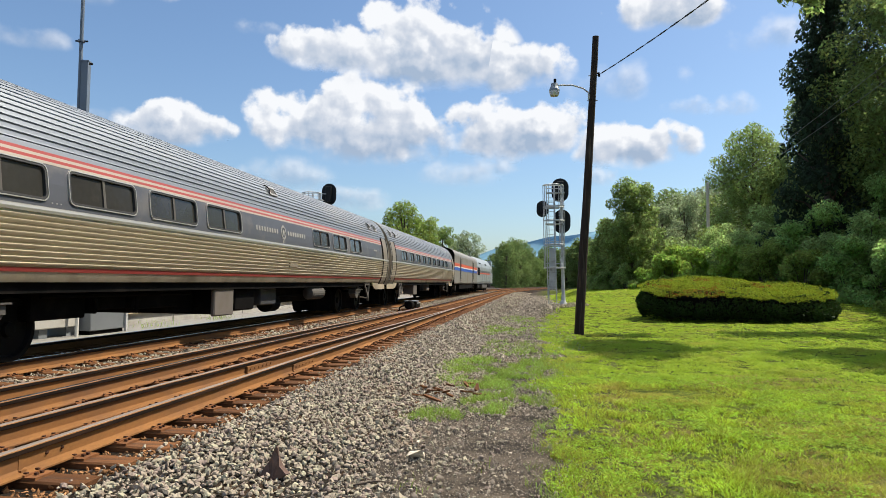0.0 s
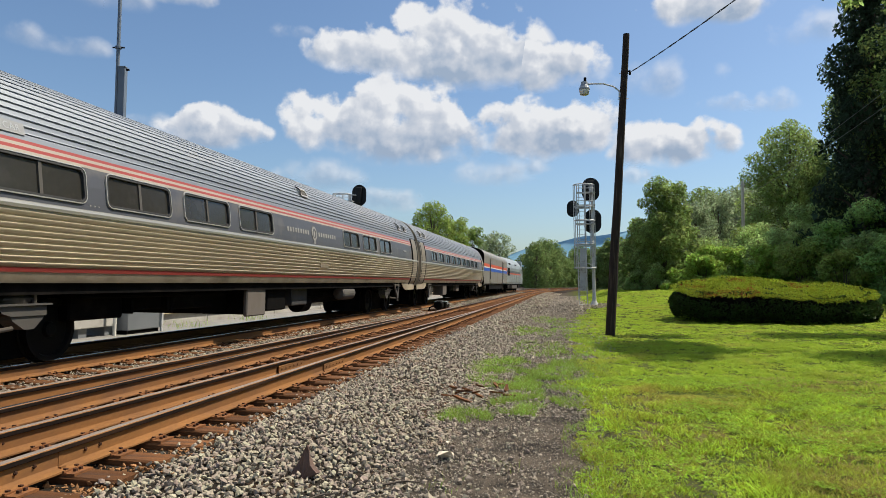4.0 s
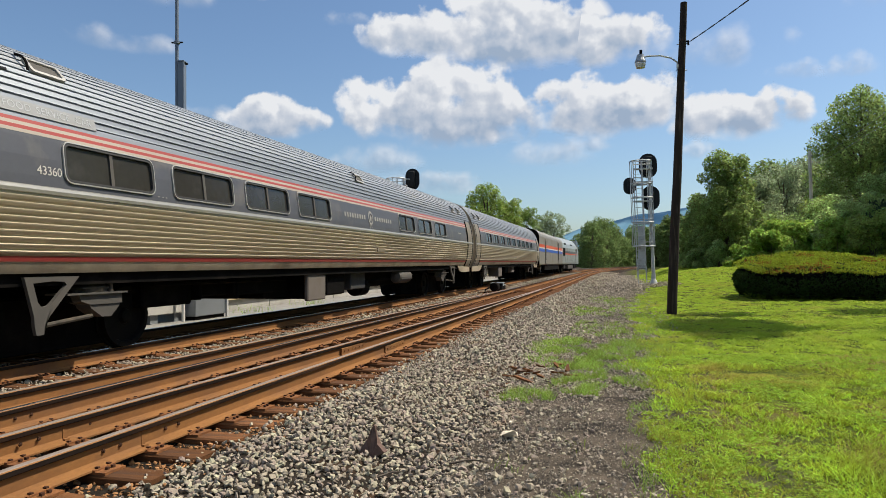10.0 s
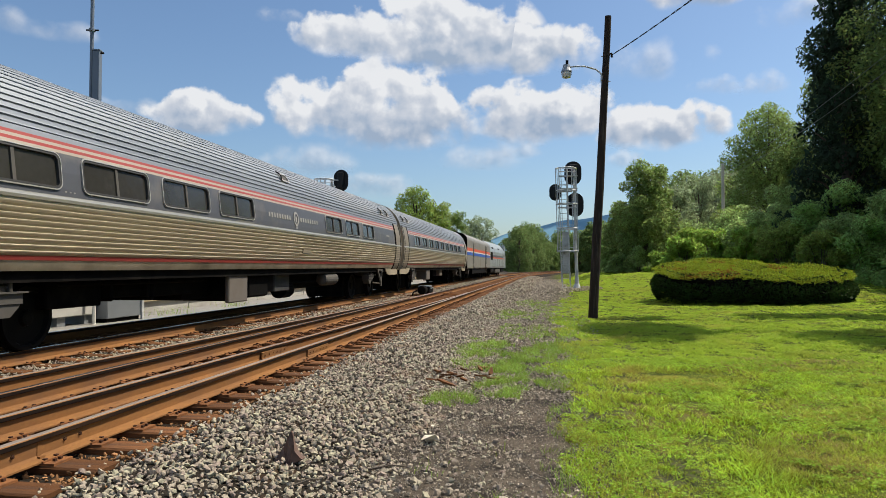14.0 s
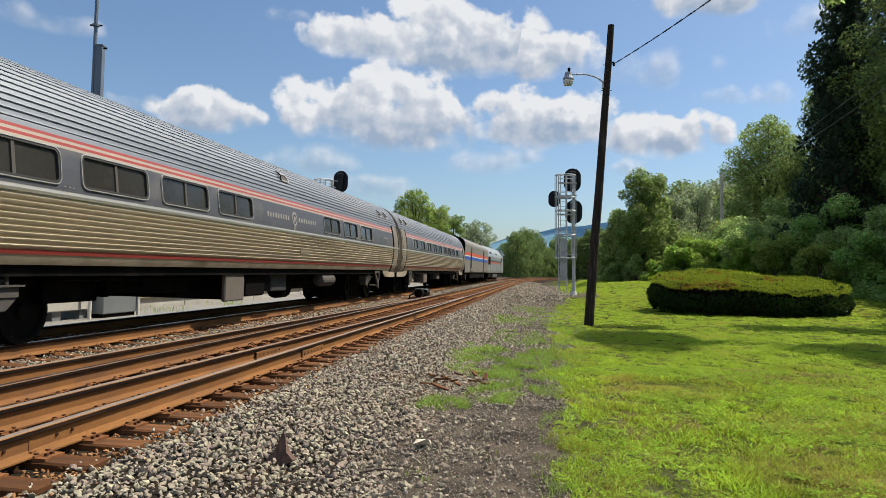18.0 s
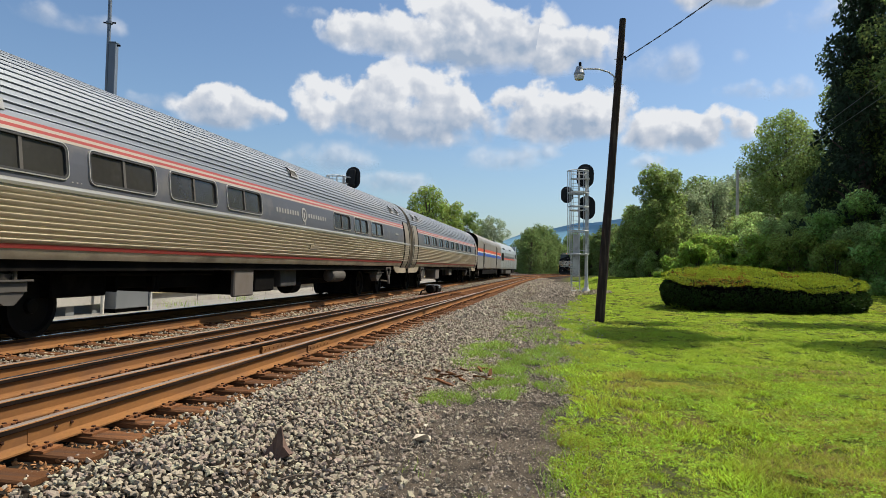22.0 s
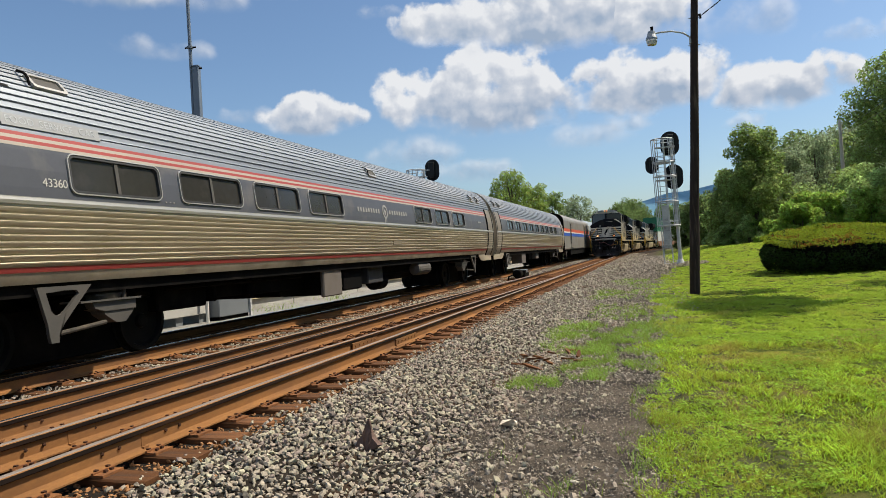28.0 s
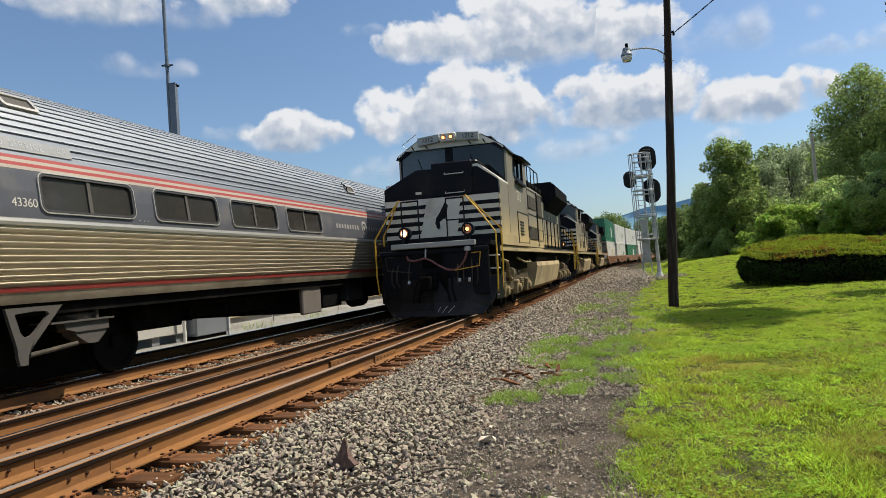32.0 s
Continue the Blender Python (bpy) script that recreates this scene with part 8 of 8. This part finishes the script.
    for s in np.arange(132, 330, 7.5):
        for off, lift in ((-17, 0), (-25, 1.0)):
            p, _ = along(s + rnd.uniform(-2, 2), off + rnd.uniform(-3, 3))
            if math.degrees(math.atan2(p.x, p.y)) < -3.9:
                continue
            set_tree(rnd.choice((0, 1, 2, 2)), p.x, p.y, ground_z(p.x, p.y) + lift - 1.2)
    for x, y, k in ((-27, 132, 1),):
        set_tree(k, x, y, ground_z(x, y) + (1.6 if y < 125 else 0.3))
    tree(-23.6, 115.5, 15.9, 4.6, LEAF_LIGHT, "tall rounded leafy tree beyond the train", 15000, 0.22, 0.05, 71, 60)
    tree(-27.0, 116.5, 11.5, 3.6, LEAF_LIGHT, "yellow-green leafy tree beyond the train", 10000, 0.22, 0.03, 72, 50)
    tree(-20.0, 119.5, 13.4, 4.2, LEAF_LIGHT, "rounded leafy tree beyond the train", 11000, 0.22, 0.05, 73, 50)
    tree(-17.2, 123.5, 12.2, 3.3, LEAF_OAK, "smaller leafy tree beyond the train", 9000, 0.22, 0.05, 74, 44)
    tree(-12.2, 119, 10.8, 3.5, LEAF_WILLOW, "pale grey-green tree beyond the train", 11000, 0.17, 0.05, 70, 50)
    tree(6.6, 93, 6.6, 3.2, LEAF_FAR, "dark leafy tree inside the bend", 10000, 0.20, 0.02, 75, 46)
    tree(9.6, 104, 7.6, 3.8, LEAF_FAR, "dark leafy tree inside the bend", 10000, 0.22, 0.02, 76, 46)
    tree(5.4, 114, 7.0, 3.2, LEAF_FAR, "dark leafy tree inside the bend", 9000, 0.22, 0.02, 77, 44)
    for x, y in ((14, 92), (20, 96), (26, 92), (33, 98), (30, 112), (38, 108), (46, 120), (24, 104), (41, 132), (54, 136), (36, 80), (34, 70), (60, 150), (48, 150), (66, 168), (17, 88)):
        set_tree(rnd.choice((0, 1)), x, y, ground_z(x, y) - 4.2)


woods()


def hedge():
    h = thing("hedge", pose(8.6, 29.9, -0.34, 0, 0, 9), "low clipped yew hedge with yellow-green top", "hedge")
    rng = np.random.default_rng(77)
    A, B = 4.15, 2.7

    def top_z(u, v):
        return 0.98 + 0.40 * (v + 1) + 0.14 * (1 - u * u - v * v) + 0.05 * math.sin(u * 7 + v * 3) + 0.16 * noise.noise((u * 3.1, v * 2.2, 3)) + 0.09 * noise.noise((u * 9, v * 6, 8)) + 0.10 * math.exp(-((u + 0.25) / 0.4) ** 2)

    bm = bmesh.new()
    rings = []
    for f, zf in ((0.86, 0.16), (0.93, 0.45), (0.95, 0.85), (0.90, 0.97), (0.5, 0.97)):
        ring = []
        for k in range(40):
            a = 2 * math.pi * k / 40
            u, v = f * math.cos(a), f * math.sin(a)
            ring.append(bm.verts.new((A * u, B * v, zf * top_z(u, v))))
        rings.append(ring)
    for q, w in zip(rings, rings[1:]):
        for k in range(40):
            bm.faces.new((q[k], q[(k + 1) % 40], w[(k + 1) % 40], w[k]))
    bm.faces.new(rings[-1])
    bm.faces.new(rings[0][::-1])
    # Black core paints the deep shade inside the hedge.
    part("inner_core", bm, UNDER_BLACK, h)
    for k in range(22):
        stem = bmesh.new()
        a, f = k * 2.4, 0.75 * math.sqrt((k + 0.5) / 22)
        tube(stem, [(A * f * math.cos(a), B * f * math.sin(a), -0.15), (A * f * math.cos(a) * 1.08, B * f * math.sin(a) * 1.08, 0.5)], 0.04, 5)
        part("stem", stem, BARK, h)

    def sprays(name, pts, size, mat, up):
        n = len(pts)
        d = rng.normal(size=(n, 3)) * 0.9 + up
        d /= np.linalg.norm(d, axis=1)[:, None]
        side = np.cross(d, rng.normal(size=(n, 3)))
        side /= np.linalg.norm(side, axis=1)[:, None]
        s = size * rng.uniform(0.6, 1.4, n)
        a, b = d * s[:, None], side * (s * 0.32)[:, None]
        v = np.stack([pts - b * 0.5, pts + a * 0.5 - b, pts + a, pts + a * 0.5 + b], 1).reshape(-1, 3)
        ob = new(name, big_mesh(name, v, np.arange(4 * n).reshape(-1, 4), mat))
        ob.parent = h

    th, rr = rng.uniform(0, 2 * math.pi, 46000), np.sqrt(rng.random(46000))
    pts = np.array([(A * r * (1 + 0.05 * noise.noise((math.cos(t) * 5, math.sin(t) * 5, 1))) * math.cos(t), B * r * math.sin(t), top_z(r * math.cos(t), r * math.sin(t)) - rng.uniform(0, 0.10)) for t, r in zip(th, rr)])
    brown = np.array([noise.noise((p[0] * 0.8, p[1] * 0.9, 5)) > 0.28 and p[0] < 1.2 and rng.random() < 0.40 for p in pts])
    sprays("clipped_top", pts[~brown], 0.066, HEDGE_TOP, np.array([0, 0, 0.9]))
    sprays("browned_patch", pts[brown], 0.070, HEDGE_RUST, np.array([0, 0, 0.9]))
    th = rng.uniform(0, 2 * math.pi, 18000)
    pts, ups = [], []
    for t in th:
        f = rng.uniform(0.12, 1.0)
        bulge = 0.90 + 0.10 * math.sin(math.pi * min(f * 1.1, 1)) + 0.06 * noise.noise((math.cos(t) * 4, math.sin(t) * 4, f * 2))
        u, v = bulge * math.cos(t), bulge * math.sin(t)
        pts.append((A * u, B * v, f * top_z(u, v)))
        ups.append((math.cos(t) * 0.8, math.sin(t) * 0.8, 0.3))
    # The sides take the darkened green, so their shade is in the colour.
    sprays("clipped_side", np.array(pts), 0.10, HEDGE_SHADED, np.array(ups))


hedge()


# ---- distance and clouds ----
def mountain():
    m = bpy.data.materials.new("hazy_wooded_ridge")
    m.use_nodes = True
    nt = m.node_tree
    b = nt.nodes["Principled BSDF"]
    n = nt.nodes.new("ShaderNodeTexNoise")
    n.inputs["Scale"].default_value, n.inputs["Detail"].default_value = 0.02, 10
    r = nt.nodes.new("ShaderNodeValToRGB")
    # The blue of the distant air haze is painted into the ridge's colour.
    r.color_ramp.elements[0].position, r.color_ramp.elements[0].color = 0.40, (0.135, 0.260, 0.345, 1)
    r.color_ramp.elements[1].position, r.color_ramp.elements[1].color = 0.60, (0.185, 0.320, 0.410, 1)
    nt.links.new(nt.nodes.new("ShaderNodeNewGeometry").outputs["Position"], n.inputs["Vector"])
    nt.links.new(n.outputs["Fac"], r.inputs[0])
    nt.links.new(r.outputs[0], b.inputs["Base Color"])
    b.inputs["Roughness"].default_value, b.inputs["Specular IOR Level"].default_value = 1.0, 0.0
    xs = np.linspace(-1400, 1800, 90)
    verts, faces = [], []
    for i, x in enumerate(xs):
        crest = 22 + 150 * smoothstep(-620, 330, x) * (1 - 0.35 * smoothstep(500, 1100, x)) + 14 * smoothstep(-330, -120, x) + 26 * smoothstep(-420, -120, x)
        crest = crest * 0.93 + 8 * noise.noise((x * 0.01, 0, 0)) + 5 * noise.noise((x * 0.05, 3, 0))
        for f in (0.0, 0.35, 0.7, 0.93, 1.0, 0.6):
            back = 0 if f < 1 else 30
            yy = 2150 + 300 * f + (250 if f == 0.6 else back)
            verts.append((x, yy, max(crest * f, -1)))
    for i in range(len(xs) - 1):
        for k in range(5):
            faces.append((i * 6 + k, (i + 1) * 6 + k, (i + 1) * 6 + k + 1, i * 6 + k + 1))
    ob = new("mountain_ridge", mesh_from("mountain_ridge", verts, faces, m))
    tagged(ob, "blue hazy wooded mountain ridge on the horizon", "mountain", kind="structure")


mountain()


def cloud_material(name, strength, cover=1.0, bias=-0.68, soft_edge=0.0):
    m = bpy.data.materials.new(name)
    m.use_nodes = True
    nt = m.node_tree
    N, L = nt.nodes, nt.links
    N.clear()
    tc = N.new("ShaderNodeTexCoord")
    rnd_n = N.new("ShaderNodeObjectInfo").outputs["Random"]

    def math_node(op, a, b=None, c=None):
        n = N.new("ShaderNodeMath")
        n.operation = op
        for i, v in enumerate((a, b, c)):
            if v is None:
                continue
            if isinstance(v, (int, float)):
                n.inputs[i].default_value = v
            else:
                L.new(v, n.inputs[i])
        return n.outputs[0]

    shift = N.new("ShaderNodeCombineXYZ")
    L.new(math_node("MULTIPLY", rnd_n, 9000.0), shift.inputs["X"])
    L.new(math_node("MULTIPLY", rnd_n, 4000.0), shift.inputs["Z"])
    vec = N.new("ShaderNodeVectorMath")
    L.new(tc.outputs["Object"], vec.inputs[0])
    L.new(shift.outputs[0], vec.inputs[1])

    def fbm(scale, detail, rough, offset=None):
        n = N.new("ShaderNodeTexNoise")
        n.inputs["Scale"].default_value, n.inputs["Detail"].default_value, n.inputs["Roughness"].default_value = scale, detail, rough
        src = vec.outputs[0]
        if offset:
            o = N.new("ShaderNodeVectorMath")
            o.inputs[1].default_value = offset
            L.new(src, o.inputs[0])
            src = o.outputs[0]
        L.new(src, n.inputs["Vector"])
        return n.outputs["Fac"]

    puff, puff_up = fbm(0.0062, 9, 0.50), fbm(0.0062, 4, 0.48, (26, 34, 0))
    sep = N.new("ShaderNodeSeparateXYZ")
    L.new(tc.outputs["Generated"], sep.inputs[0])
    u = math_node("MULTIPLY_ADD", sep.outputs["X"], 2.0, -1.0)
    v = math_node("MULTIPLY_ADD", sep.outputs["Y"], 2.0, -1.0)
    low = math_node("MULTIPLY", math_node("MINIMUM", v, 0.0), 1.55)
    high = math_node("MAXIMUM", v, 0.0)
    vv = math_node("ADD", low, high)
    r2 = math_node("ADD", math_node("MULTIPLY", u, u), math_node("MULTIPLY", vv, vv))
    body = math_node("SUBTRACT", 1.0, r2)
    bil = N.new("ShaderNodeTexVoronoi")
    bil.feature = "SMOOTH_F1"
    bil.inputs["Scale"].default_value, bil.inputs["Smoothness"].default_value = 0.0068, 0.6
    warp = N.new("ShaderNodeVectorMath")
    warp.operation = "MULTIPLY_ADD"
    wn3 = N.new("ShaderNodeTexNoise")
    wn3.inputs["Scale"].default_value, wn3.inputs["Detail"].default_value = 0.012, 6
    L.new(vec.outputs[0], wn3.inputs["Vector"])
    L.new(wn3.outputs["Color"], warp.inputs[0])
    warp.inputs[1].default_value = (70, 70, 0)
    L.new(vec.outputs[0], warp.inputs[2])
    L.new(warp.outputs[0], bil.inputs["Vector"])
    lump = math_node("MULTIPLY_ADD", bil.outputs["Distance"], -1.15, 0.55)
    calm = N.new("ShaderNodeMapRange")
    calm.inputs["From Min"].default_value, calm.inputs["From Max"].default_value = -0.55, 0.15
    calm.inputs["To Min"].default_value, calm.inputs["To Max"].default_value = 0.50, 1.0
    L.new(v, calm.inputs["Value"])
    rough_part = math_node("ADD", math_node("MULTIPLY_ADD", puff, 3.3, -1.65), lump)
    dens = math_node("ADD", math_node("MULTIPLY_ADD", body, 1.7, bias), math_node("MULTIPLY", rough_part, calm.outputs[0]))
    cut = N.new("ShaderNodeMapRange")
    cut.interpolation_type = "SMOOTHSTEP"
    cut.inputs["From Min"].default_value = 0.02
    L.new(math_node("MULTIPLY_ADD", math_node("MINIMUM", v, 0.35), -0.90, 0.76 + soft_edge), cut.inputs["From Max"])
    L.new(dens, cut.inputs["Value"])
    rim = N.new("ShaderNodeMapRange")
    rim.inputs["From Min"].default_value, rim.inputs["From Max"].default_value = 0.0, 0.15
    L.new(body, rim.inputs["Value"])
    alpha = math_node("MULTIPLY", math_node("MULTIPLY", cut.outputs[0], rim.outputs[0]), cover)
    # light from above: thicker toward the light means shade
    shade = math_node("ADD", math_node("MULTIPLY", math_node("SUBTRACT", puff_up, puff), 2.8), math_node("MULTIPLY", lump, -0.5))
    under = math_node("MULTIPLY_ADD", v, -0.80, 0.11)
    tone = math_node("ADD", math_node("ADD", shade, under), math_node("MULTIPLY", math_node("MINIMUM", dens, 1.1), 0.46))
    # Sunlit white to shaded blue-grey, put into the flat sheet's glow.
    ramp = N.new("ShaderNodeValToRGB")
    e = ramp.color_ramp.elements
    e[0].position, e[0].color = 0.10, (0.72, 0.735, 0.76, 1)
    e[1].position, e[1].color = 0.90, (0.30, 0.38, 0.50, 1)
    mid = ramp.color_ramp.elements.new(0.42)
    mid.color = (0.51, 0.55, 0.62, 1)
    L.new(tone, ramp.inputs[0])
    em = N.new("ShaderNodeEmission")
    em.inputs["Strength"].default_value = strength
    L.new(ramp.outputs[0], em.inputs[0])
    tr = N.new("ShaderNodeBsdfTransparent")
    mx = N.new("ShaderNodeMixShader")
    L.new(alpha, mx.inputs[0])
    L.new(tr.outputs[0], mx.inputs[1])
    L.new(em.outputs[0], mx.inputs[2])
    out = N.new("ShaderNodeOutputMaterial")
    L.new(mx.outputs[0], out.inputs["Surface"])
    return m


# The second, stronger glow is for added clouds out of view that give fill.
CLOUD_AHEAD, CLOUD_FILL = cloud_material("backlit_cumulus_vapour", 1.0, 1.0, -0.46), cloud_material("unseen_fill_cloud_glow", 1.75)
CLOUD_WISP = cloud_material("thin_cloud_wisp_vapour", 1.0, 0.50, -0.72, 0.75)
CLOUDS = []
# bearing to the right of the line, elevation, width and height, all in degrees
CLOUD_LIST = [(-17.0, 19.1, 8.6, 4.2), (-9.4, 19.0, 13.0, 7.7), (-1.0, 17.9, 9.9, 4.6), (-14.6, 12.8, 15.4, 7.7), (-1.7, 12.6, 12.4, 5.7), (-29.7, 12.0, 7.6, 4.0), (9.0, 11.1, 8.9, 4.3), (7.9, 16.4, 5.3, 2.5),
              (-34.8, 12.3, 2.6, 1.3), (-20.9, 8.6, 4.7, 2.8), (-16.1, 6.8, 5.2, 2.0), (-6.1, 9.3, 4.4, 2.3), (12.7, 21.7, 9.1, 3.8), (19.5, 18.9, 3.4, 2.5), (16.8, 13.9, 2.2, 1.5),
              (13.6, 14.3, 2.4, 1.4), (6.2, 8.8, 2.2, 1.4), (-23.8, 20.4, 2.2, 1.1), (-2.1, 9.9, 3.1, 1.3), (-37.9, 21.4, 4.6, 2.8), (-45.0, 22.0, 9.5, 5.5), (-41.0, 17.2, 4.0, 1.6), (-33.0, 22.6, 6.5, 3.6)]
# unseen glowing clouds overhead and behind, added as fill light for the shaded greenery
rnd = random.Random(12)
for k in range(40):
    az, el = 57 + 360 * (k + rnd.uniform(0.1, 0.9)) / 40, rnd.choice((31, 38, 46, 58, 72)) + rnd.uniform(-2, 2)
    if abs((az - 57 + 180) % 360 - 180) > 26 and not (abs((az + 8 + 180) % 360 - 180) < 52 and el < 36):
        CLOUD_LIST.append((az, el, rnd.uniform(14, 26), rnd.uniform(8, 13)))
for k, (az, el, w, h) in enumerate(CLOUD_LIST):
    thin = w < 5.5
    if thin:
        w, h = w * 1.9, h * 1.5
    d = (3000.0 + 14 * k) * min(max(7.0 / w, 1.0), 1.35)
    w, h = math.tan(radians(w / 2)) * d * 1.42, math.tan(radians(h / 2)) * d * 1.42
    me = mesh_from("cloud", [(-w, -h, 0), (w, -h, 0), (w, h, 0), (-w, h, 0)], [(0, 1, 2, 3)], (CLOUD_WISP if thin else CLOUD_AHEAD) if k < 23 else CLOUD_FILL)
    ob = new("cloud", me)
    tagged(ob, "white fair-weather cumulus cloud with grey underside", "cloud", kind="structure")
    CLOUDS.append((ob, az, el, d))


def drift_clouds():
    for ob, az, el, d in CLOUDS:
        rows = []
        for k in range(9):
            t = 4.0 * k
            a = az + (t - 13) * 0.072
            ca, sa, ce, se = math.cos(radians(a)), math.sin(radians(a)), math.cos(radians(el)), math.sin(radians(el))
            p = Vector((sa * ce, ca * ce, se)) * d
            rows.append((t, pose(p.x, p.y, p.z, 90 + el, 0, -a)))
        walk(ob, rows)


# ---- what moves ----
SPEED, NOSE_AT_END = 13.5, 15.25


def ride(ob, back, length, lift=0.0, shift=0.0, lean=0.0):
    """Keys a vehicle along the near track; back is how far its front rides behind the train's nose."""
    rows = []
    for k in range(33):
        s = NOSE_AT_END + SPEED * (32 - k) + back
        a, _ = along(s + length * 0.2)
        b, _ = along(s + length * 0.8)
        d = (b - a).normalized()
        o = a - d * (length * 0.2 - shift)
        rows.append((float(k), pose(o.x, o.y, lift, 0, lean,  math.degrees(math.atan2(-d.x, d.y)))))
    walk(ob, rows)


def roll_wheels(vehicle, radius):
    """Turns each wheel under a rolling vehicle from the time that it comes into sight."""
    spin = math.degrees(SPEED / radius)
    for w in vehicle.children_recursive:
        if w.name.split(".")[0] == "wheel":
            rest = w.matrix_basis.copy()
            way = 1 if w.location.x < 0 else -1
            rows = [(0.0, rest)]
            for k in range(24 * FPS, 32 * FPS + 1):
                rows.append((k / FPS, rest @ pose(0, 0, 0, way * ((k / FPS - 24) * spin % 360))))
            walk(w, rows)


def motions():
    for k, loco in enumerate(LOCOS):
        ride(loco, 22.7 * k, 22.3, lean=0.5)
    roll_wheels(LOCOS[0], 0.52)
    for k, (wagon, loads) in enumerate(WAGONS):
        back = 22.7 * 3 + 0.4 + UNIT * k
        ride(wagon, back, UNIT)
        for load, shift, lift in loads:
            ride(load, back, UNIT, lift, shift)
    drift_clouds()


motions()
